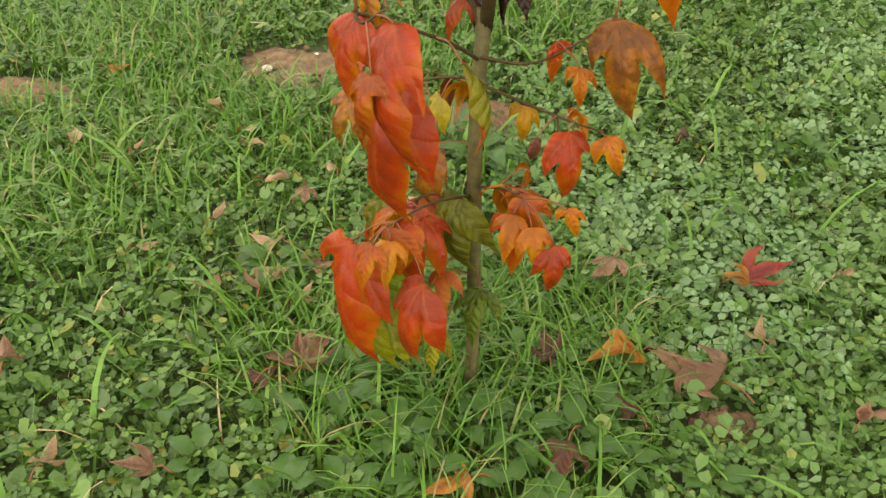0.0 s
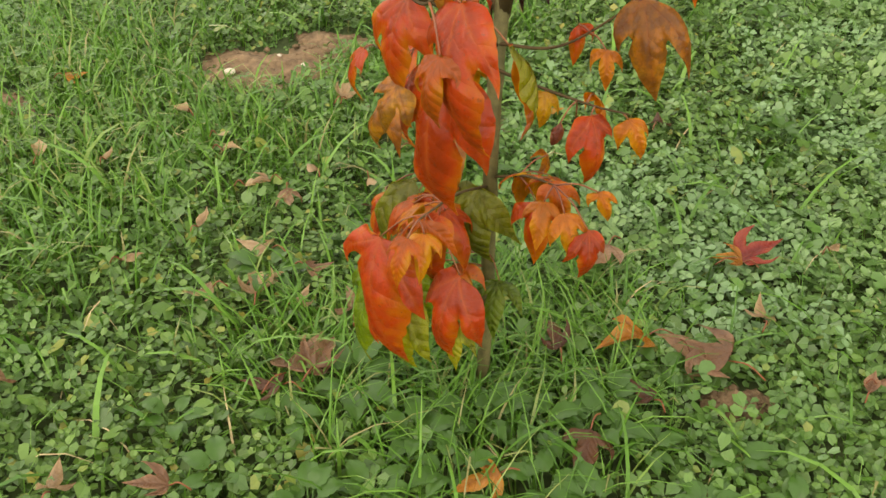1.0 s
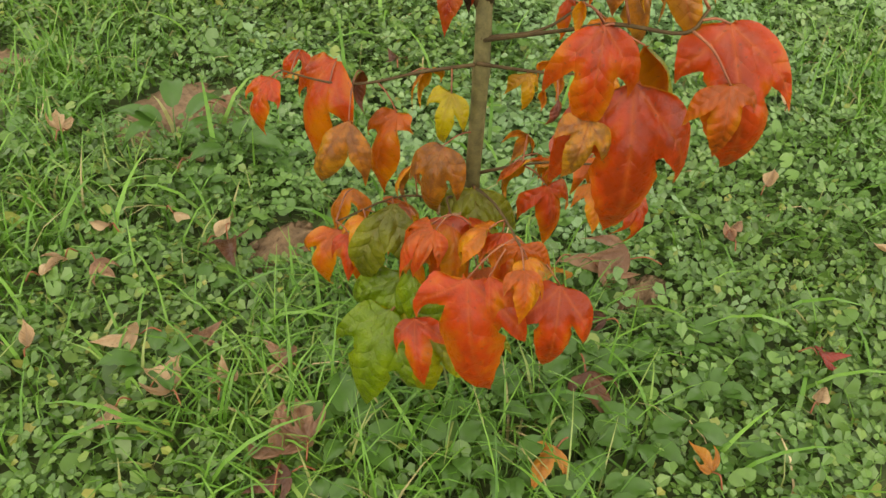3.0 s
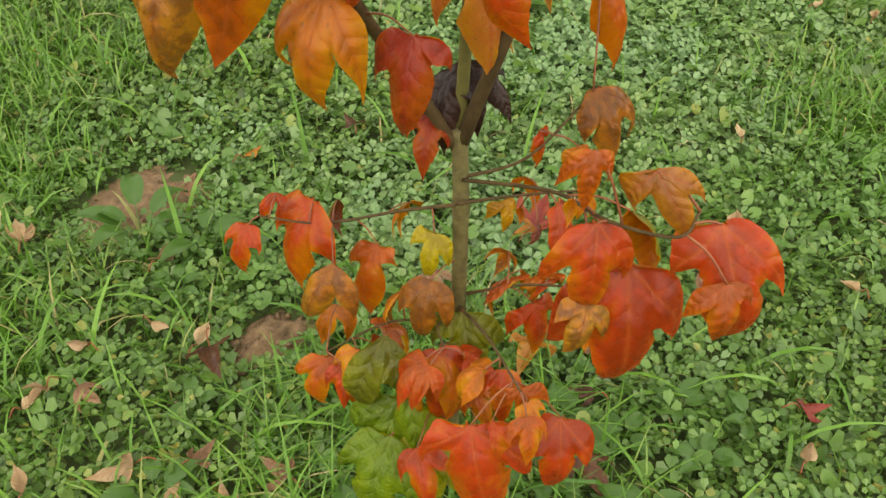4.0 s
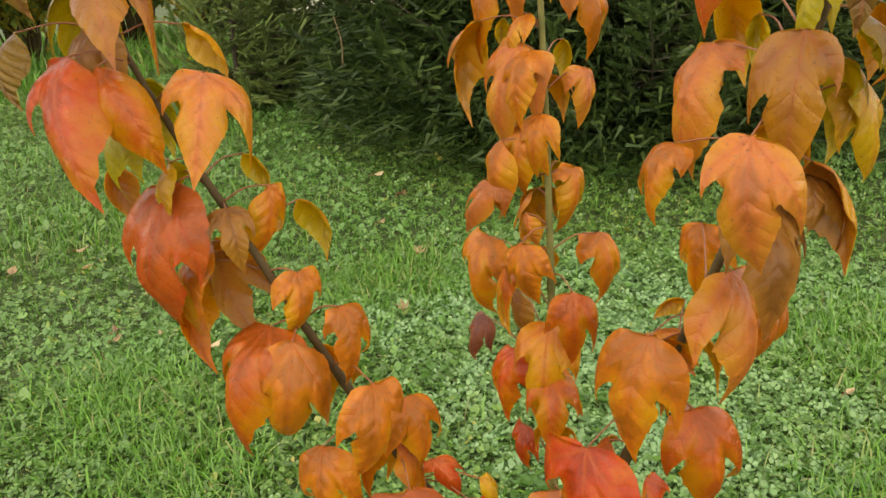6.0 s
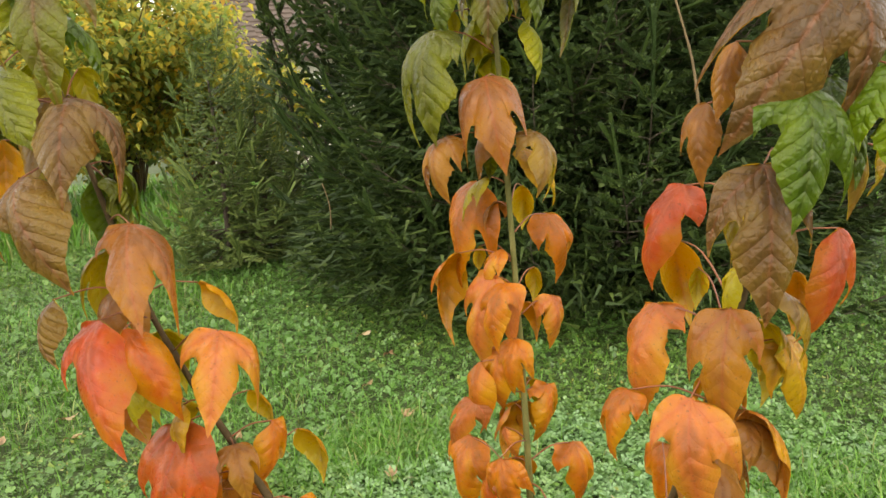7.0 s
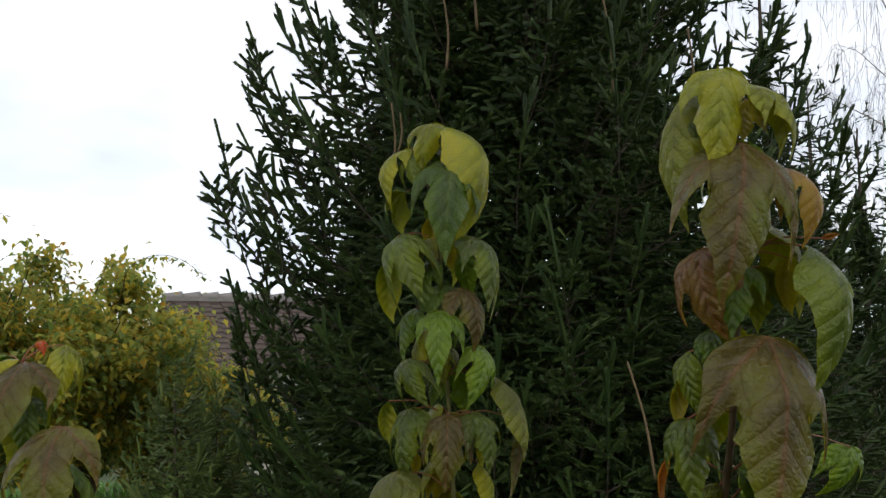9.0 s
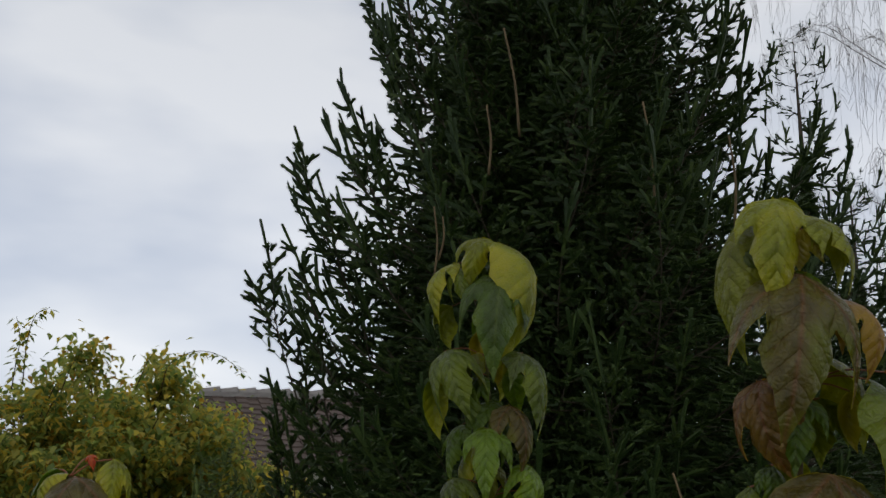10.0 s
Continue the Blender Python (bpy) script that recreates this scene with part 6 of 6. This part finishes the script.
bare_shoot((2.34, 1.98, 1.01), (2.33, 2.06, 1.37))
bare_shoot((2.56, 2.24, 2.55), (2.51, 2.24, 2.93))
bare_shoot((2.06, 2.74, 2.66), (2.04, 2.73, 2.92))
bare_shoot((1.94, 2.92, 2.27), (1.94, 2.90, 2.43), 0.005)
bare_shoot((2.08, 2.59, 2.83), (1.98, 2.57, 3.21))
bare_shoot((2.63, 1.91, 2.40), (2.57, 1.88, 2.70))
bare_shoot((1.91, 2.92, 2.20), (1.88, 2.89, 2.46), 0.005)
bare_shoot((1.85, 3.61, 0.48), (1.85, 3.64, 0.66), 0.004)

# upright leaders at the outer ends of long branches
def leader(low, high):
    """A branch end that turns upright: an axis with rising side twigs clad in short shoots, and a slim bare-tipped top."""
    rng = np.random.default_rng(int(1000 * high[2]))
    base, tip = np.array(low), np.array(high)
    tall = np.linalg.norm(tip - base)
    foot = base - 0.9 * (tip - base) + np.array((0.22, 0.16, -0.02))
    axis = np.array(smooth_line([foot, base, 0.5 * (base + tip) + np.array((0.01, -0.01, 0)), tip], 7))
    axis = axis - np.array((3.42, 3.46, -0.04))
    V = []
    n = len(axis) - 1
    lines = [(list(axis), 0.006)]
    f = 0.0
    while f < 0.80:
        k = min(n - 1, int(f * n))
        p, d = axis[k] + (axis[k + 1] - axis[k]) * (f * n - k), axis[k + 1] - axis[k]
        d = d / np.linalg.norm(d)
        for _ in range(2):
            a = rng.uniform(0, 6.283)
            out = np.array((math.cos(a), math.sin(a), 0.0))
            ln = (0.06 + 0.45 * tall * (1 - f) ** 1.3) * rng.uniform(0.6, 1.1)
            dr = d * rng.uniform(0.45, 0.8) + out * rng.uniform(0.7, 0.95)
            dr = dr / np.linalg.norm(dr)
            end = p + dr * ln + np.array((0, 0, 0.12 * ln))
            lines.append(([p, 0.5 * (p + end) - np.array((0, 0, 0.03 * ln)), end], 0.003))
            finger(rng, end - dr * min(0.10, ln * 0.7), end, 24, 0.0185, 0.0078, V, None)
            q, flip = 0.03, 1
            while q < ln - 0.04:
                b0 = p + (end - p) * (q / ln)
                sd = np.cross(dr, d)
                dd = dr * 0.7 + flip * sd * rng.uniform(0.6, 1.0) + np.array((0, 0, rng.uniform(0.0, 0.4)))
                dd = dd / np.linalg.norm(dd)
                finger(rng, b0, b0 + dd * rng.uniform(0.04, 0.065), 20, 0.0185, 0.0078, V, None)
                flip = -flip
                q += rng.uniform(0.04, 0.06)
        f += rng.uniform(0.06, 0.10)
    for k in range(n // 2, n):
        finger(rng, axis[k], axis[k + 1], 22, 0.011, 0.004, V, None)
    V = np.concatenate(V)
    tv, tf = [], []
    for line, r in lines:
        m = len(line)
        v, fc = tube(line, [r * (1 - 0.6 * i / (m - 1)) for i in range(m)], 4)
        o = len(tv) + len(V)
        tv += [tuple(q) for q in v]
        tf += [tuple(k + o for k in q) for q in fc]
    me = bpy.data.meshes.new("leader")
    me.from_pydata(V.tolist() + tv, [], np.arange(len(V)).reshape(-1, 3).tolist() + tf)
    me.materials.append(NEEDLE)
    me.materials.append(BARK_DARK)
    me.polygons.foreach_set("material_index", [0] * (len(V) // 3) + [1] * len(tf))
    me.update()
    part_mesh("leader", me, big, "upright needle-clad leader shoot")


leader((2.04, 4.06, 2.79), (1.96, 4.11, 3.16))
leader((2.24, 3.78, 2.82), (2.15, 3.86, 3.27))
leader((1.99, 4.21, 2.01), (1.88, 4.28, 2.65))
leader((1.98, 4.34, 2.14), (1.87, 4.40, 2.38))
leader((2.38, 3.80, 3.55), (2.27, 3.89, 3.81))
leader((2.18, 3.96, 2.40), (2.07, 4.04, 2.90))
leader((2.03, 3.94, 2.11), (1.87, 4.05, 2.58))
leader((2.41, 3.65, 3.71), (2.33, 3.71, 4.12))
leader((2.15, 3.73, 2.43), (2.07, 3.79, 2.69))
leader((2.12, 4.30, 1.28), (2.03, 4.38, 1.86))
leader((2.20, 4.40, 1.02), (2.12, 4.46, 1.52))
leader((2.20, 4.05, 1.62), (2.12, 4.10, 2.20))
leader((2.08, 4.10, 1.10), (2.00, 4.16, 1.62))
leader((2.26, 4.28, 1.55), (2.20, 4.36, 2.04))
leader((2.30, 4.45, 0.74), (2.24, 4.52, 1.22))
leader((2.36, 3.92, 1.95), (2.28, 3.98, 2.46))

# ---- yellowing shrubs ----
def shrub(x, y, wide, tall, count, label, seed):
    """Arching stems with many drooping pointed leaves in an uneven crown."""
    rng = np.random.default_rng(seed)
    z0 = float(height(x, y))
    root = empty("shrub", (x, y, z0 - 0.02))
    tagged(root, label, "shrub", "shrubs")
    tips = []
    for i in range(60):
        a, r = rng.uniform(0, 6.283), wide * rng.uniform(0.15, 1.0) ** 0.7
        h = tall * rng.uniform(0.55, 1.05) * (1 - 0.35 * (r / wide) ** 2)
        end = np.array((r * math.cos(a), r * math.sin(a), h))
        mid = end * np.array((0.35, 0.35, 0.62))
        line = smooth_line([(0.1 * end[0], 0.1 * end[1], 0.0), mid, end, end * np.array((1.12, 1.12, 0.98))], 4)
        tips += line[3:]
        v, f = tube(line, [0.011 - 0.009 * k / (len(line) - 1) for k in range(len(line))], 4)
        part_mesh("stem", mesh_of("stem", v, f, (STEM_BROWN,)), root)
    tips = np.array(tips)
    c = tips[rng.integers(0, len(tips), count)] + rng.normal(0, 0.10, (count, 3)) * np.array((1.1, 1.1, 1.0))
    clump = np.array([noise.noise(Vector(p) * 2.1) for p in c])
    c = c[clump > -0.33]
    count = len(c)
    L = rng.uniform(0.055, 0.115, count)
    a = rng.uniform(0, 6.283, count)
    dn = rng.uniform(-0.05, 1.0, count)
    d = np.stack((np.cos(a) * np.cos(dn), np.sin(a) * np.cos(dn), -np.sin(dn)), -1)
    s = np.stack((-np.sin(a), np.cos(a), rng.uniform(-0.4, 0.4, count)), -1)
    up = np.cross(d, s)
    flat = [(0, 0, 0), (0.42, 0.29, 0.07), (1, 0, -0.16), (0.42, -0.29, 0.07), (0.5, 0, -0.02)]
    V = np.stack([c + L[:, None] * (d * p[0] + s * p[1] + up * p[2]) for p in flat], 1)
    tri = np.array([(0, 4, 1), (1, 4, 2), (2, 4, 3), (3, 4, 0)])
    T = (np.arange(count)[:, None, None] * len(flat) + tri[None]).reshape(-1, 3)
    part_mesh("crown", fast_mesh("crown", V.reshape(-1, 3), T, HEDGE), root, "loose crown of yellow and green leaves")
    return root


def sprig(root, points, seed):
    """A long thin shoot that stands out of the crown, with a few leaves along it."""
    rng = np.random.default_rng(seed)
    line = [p - np.array(root.location) for p in smooth_line(points, 6)]
    tv, tf = tube(line, [0.006 - 0.004 * k / (len(line) - 1) for k in range(len(line))], 4)
    tv, tf, slots = list(tv), list(tf), [0] * len(tf)
    for p in line[3:]:
        for _ in range(3):
            a, dn, ln = rng.uniform(0, 6.283), rng.uniform(0.1, 0.9), rng.uniform(0.05, 0.09)
            d = np.array((math.cos(a) * math.cos(dn), math.sin(a) * math.cos(dn), -math.sin(dn)))
            w = np.array((-math.sin(a), math.cos(a), 0.2)) * 0.24 * ln
            q, o = p + 0.02 * d, len(tv)
            tv += [q, q + 0.45 * ln * d + w, q + ln * d - np.array((0, 0, 0.1 * ln)), q + 0.45 * ln * d - w]
            tf += [(o, o + 1, o + 2), (o, o + 2, o + 3)]
            slots += [1, 1]
    part_mesh("sprig", mesh_of("sprig", tv, tf, (STEM_BROWN, HEDGE), True, slots), root, "long thin shoot with sparse leaves")


tall_shrub = shrub(2.95, 8.3, 1.15, 2.35, 24000, "tall shrub with yellowing green autumn leaves", 31)
shrub(1.95, 8.2, 1.0, 2.05, 20000, "shrub with yellow and green autumn leaves", 32)
far_shrub = shrub(0.95, 8.5, 0.95, 2.2, 14000, "shrub with yellow and green autumn leaves", 33)
shrub(3.95, 8.8, 0.85, 1.85, 14000, "lower shrub with yellowing leaves", 34)
shrub(4.85, 8.9, 0.75, 1.25, 10000, "lower shrub with yellowing leaves", 36)
shrub(-0.3, 8.6, 0.9, 1.9, 6000, "shrub with yellow and green autumn leaves", 35)

sprig(far_shrub, [(1.87, 7.68, 1.90), (1.87, 7.68, 2.22), (1.91, 7.67, 2.45), (2.01, 7.64, 2.53)], 61)
sprig(far_shrub, [(1.80, 7.71, 1.86), (1.81, 7.70, 2.08), (1.82, 7.70, 2.26), (1.78, 7.71, 2.44)], 62)
sprig(tall_shrub, [(3.03, 7.64, 1.91), (3.08, 7.62, 2.13), (3.26, 7.52, 2.25), (3.46, 7.41, 2.22), (3.65, 7.30, 2.06)], 63)
sprig(tall_shrub, [(2.79, 7.64, 1.90), (2.87, 7.61, 2.14), (2.92, 7.58, 2.23)], 64)
sprig(far_shrub, [(2.18, 7.68, 1.87), (2.23, 7.66, 2.06), (2.26, 7.65, 2.12)], 65)

# ---- house behind the shrubs ----
def box(verts, faces, lo, hi):
    o = len(verts)
    for q in ((0, 0, 0), (1, 0, 0), (1, 1, 0), (0, 1, 0), (0, 0, 1), (1, 0, 1), (1, 1, 1), (0, 1, 1)):
        verts.append(tuple(hi[i] if q[i] else lo[i] for i in range(3)))
    faces += [tuple(o + i for i in f) for f in ((0, 3, 2, 1), (4, 5, 6, 7), (0, 1, 5, 4), (1, 2, 6, 5), (2, 3, 7, 6), (3, 0, 4, 7))]


def box_part(name, lo, hi, mat, parent, label=""):
    v, f = [], []
    box(v, f, lo, hi)
    return part_mesh(name, mesh_of(name, v, f, (mat,), False), parent, label)


def house(x, y, turn, long, deep, eave, ridge, tile, label):
    """A low house: four walls, a tiled gable roof, windows and a door on the garden side."""
    root = empty("house", (x, y, float(height(x, y)) - 0.05))
    root.rotation_euler = (0, 0, radians(turn))
    tagged(root, label, "house", "houses")
    # the garden side looks to -y
    box_part("wall", (-long / 2, -deep / 2, 0), (long / 2, -deep / 2 + 0.25, eave), WALL, root)
    box_part("wall", (-long / 2, deep / 2 - 0.25, 0), (long / 2, deep / 2, eave), WALL, root)
    for sx in (-1, 1):
        v = [(sx * long / 2, -deep / 2 + 0.26, 0), (sx * long / 2, deep / 2 - 0.26, 0), (sx * long / 2, deep / 2 - 0.26, eave), (sx * long / 2, 0, ridge - 0.05), (sx * long / 2, -deep / 2 + 0.26, eave)]
        w = [(q[0] - sx * 0.25, q[1], q[2]) for q in v]
        f = [(0, 1, 2, 3, 4), (9, 8, 7, 6, 5)] + [(i, (i + 1) % 5, (i + 1) % 5 + 5, i + 5) for i in range(5)]
        part_mesh("wall", mesh_of("wall", v + w, f, (WALL,), False), root, "gable wall")
    over = 0.5
    for sy in (-1, 1):
        v, f = [], []
        rows, cols = 13, 34
        for r in range(rows):
            f0, f1 = r / rows, (r + 1) / rows + 0.012
            for c in range(cols):
                x0 = -long / 2 - 0.3 + (long + 0.6) * c / cols
                x1 = x0 + (long + 0.6) / cols * 0.97
                lift = 0.05 if c % 2 else 0.02
                y0, y1 = sy * (deep / 2 + over) * (1 - f0), sy * (deep / 2 + over) * (1 - f1)
                slope = (ridge - eave) / (deep / 2)
                z0, z1 = ridge - slope * abs(y0) + 0.055 + lift, ridge - slope * abs(y1) + 0.015 + lift
                o = len(v)
                v += [(x0, y0, z0), (x1, y0, z0), (x1, y1, z1), (x0, y1, z1), (x0, y0, z0 - 0.07), (x1, y0, z0 - 0.07), (x1, y1, z1 - 0.07), (x0, y1, z1 - 0.07)]
                f += [tuple(o + k for k in q) for q in ((0, 1, 2, 3), (4, 7, 6, 5), (0, 4, 5, 1), (1, 5, 6, 2), (3, 2, 6, 7), (0, 3, 7, 4))]
        tagged(part_mesh("roof_tiles", mesh_of("roof_tiles", v, f, (tile,), False), root, "rows of weathered roof tiles"), kind="stuff")
    # half-round ridge caps, each lapping over the next, on a pale mortar bed
    box_part("ridge_bed", (-long / 2 - 0.28, -0.13, ridge + 0.0), (long / 2 + 0.28, 0.13, ridge + 0.10), RIDGE, root, "pale mortar bed under the ridge caps")
    step = 0.40
    v, f = tube([(0, 0, 0), (step * 0.5, 0, 0.014), (step * 1.08, 0, 0.035)], [0.105, 0.115, 0.13], 10)
    cap = mesh_of("ridge_tile", v, f, (RIDGE,))
    for k in range(int((long + 0.5) / step)):
        ob = new("ridge_tile", cap)
        ob.parent = root
        ob.matrix_basis = Matrix.Translation((-long / 2 - 0.28 + step * k, 0, ridge + 0.075))
    for wx in (-long * 0.3, 0.0, long * 0.3):
        fr = box_part("window", (wx - 0.5, -deep / 2 - 0.06, 0.9), (wx + 0.5, -deep / 2 - 0.003, 2.0), WOOD, root, "pale window frame")
        box_part("pane", (wx - 0.42, -deep / 2 - 0.075, 0.98), (wx + 0.42, -deep / 2 - 0.063, 1.92), GLASS, fr)
    return root


house(13.2, 16.9, -18, 8.0, 4.6, 2.55, 3.75, TILE, "low house with a weathered brown tiled roof")
house(22.0, 21.0, -40, 9.0, 6.5, 2.3, 3.6, TILE_RED, "house with an orange tiled roof behind the spruce")


# ---- bare birches ----
def birch(x, y, tall, label, seed):
    rng = np.random.default_rng(seed)
    z0 = float(height(x, y))
    root = empty("birch_tree", (x, y, z0 - 0.02))
    tagged(root, label, "tree", "birches")
    line = smooth_line([(0, 0, 0), (0.1, 0.05, tall * 0.35), (0.0, 0.1, tall * 0.7), (0.1, 0.1, tall)], 6)
    v, f = tube(line, [0.11 * (1 - 0.92 * i / (len(line) - 1)) for i in range(len(line))], 8)
    part_mesh("trunk", mesh_of("trunk", v, f, (BIRCH,)), root, "pale birch trunk")
    for k in range(26):
        i = int(rng.integers(len(line) // 4, len(line) - 1))
        a = rng.uniform(0, 6.283)
        ln = tall * rng.uniform(0.18, 0.34)
        d = np.array((math.cos(a), math.sin(a), rng.uniform(0.6, 1.1)))
        p0 = line[i]
        limb = smooth_line([p0, p0 + d * ln * 0.5, p0 + d * ln * 0.85 + np.array((0, 0, -0.05 * ln)), p0 + d * np.array((1.2, 1.2, 0.7)) * ln], 4)
        v, f = tube(limb, [0.015 * (1 - 0.85 * j / (len(limb) - 1)) for j in range(len(limb))], 5)
        tv, tf = list(v), list(f)
        for q in range(30):
            s = limb[int(rng.integers(2, len(limb)))]
            aa = rng.uniform(0, 6.283)
            w = rng.uniform(0.1, 0.55)
            hang = rng.uniform(0.5, 1.7)
            o = np.array((math.cos(aa) * w, math.sin(aa) * w, 0))
            tw = smooth_line([s, s + o * 0.6 + np.array((0, 0, 0.05)), s + o + np.array((0, 0, -0.4 * hang)), s + o * 1.15 + np.array((0, 0, -hang))], 3)
            v, f = tube(tw, [0.0045 * (1 - 0.6 * j / (len(tw) - 1)) for j in range(len(tw))], 3)
            n0 = len(tv)
            tv += list(v)
            tf += [tuple(m + n0 for m in g) for g in f]
            for b in range(4):
                s2 = tw[int(rng.integers(2, len(tw)))]
                e2 = s2 + np.array((rng.normal(0, 0.09), rng.normal(0, 0.09), -rng.uniform(0.1, 0.35)))
                v, f = tube([s2, 0.5 * (s2 + e2) + np.array((0, 0, 0.02)), e2], [0.0035, 0.003, 0.002], 3)
                n0 = len(tv)
                tv += list(v)
                tf += [tuple(m + n0 for m in g) for g in f]
        part_mesh("limb", mesh_of("limb", tv, tf, (BIRCH,)), root)


birch(13.59, 3.94, 9.5, "bare birch with fine hanging twigs", 51)
birch(0.98, 17.71, 8.5, "bare birch with fine hanging twigs", 53)
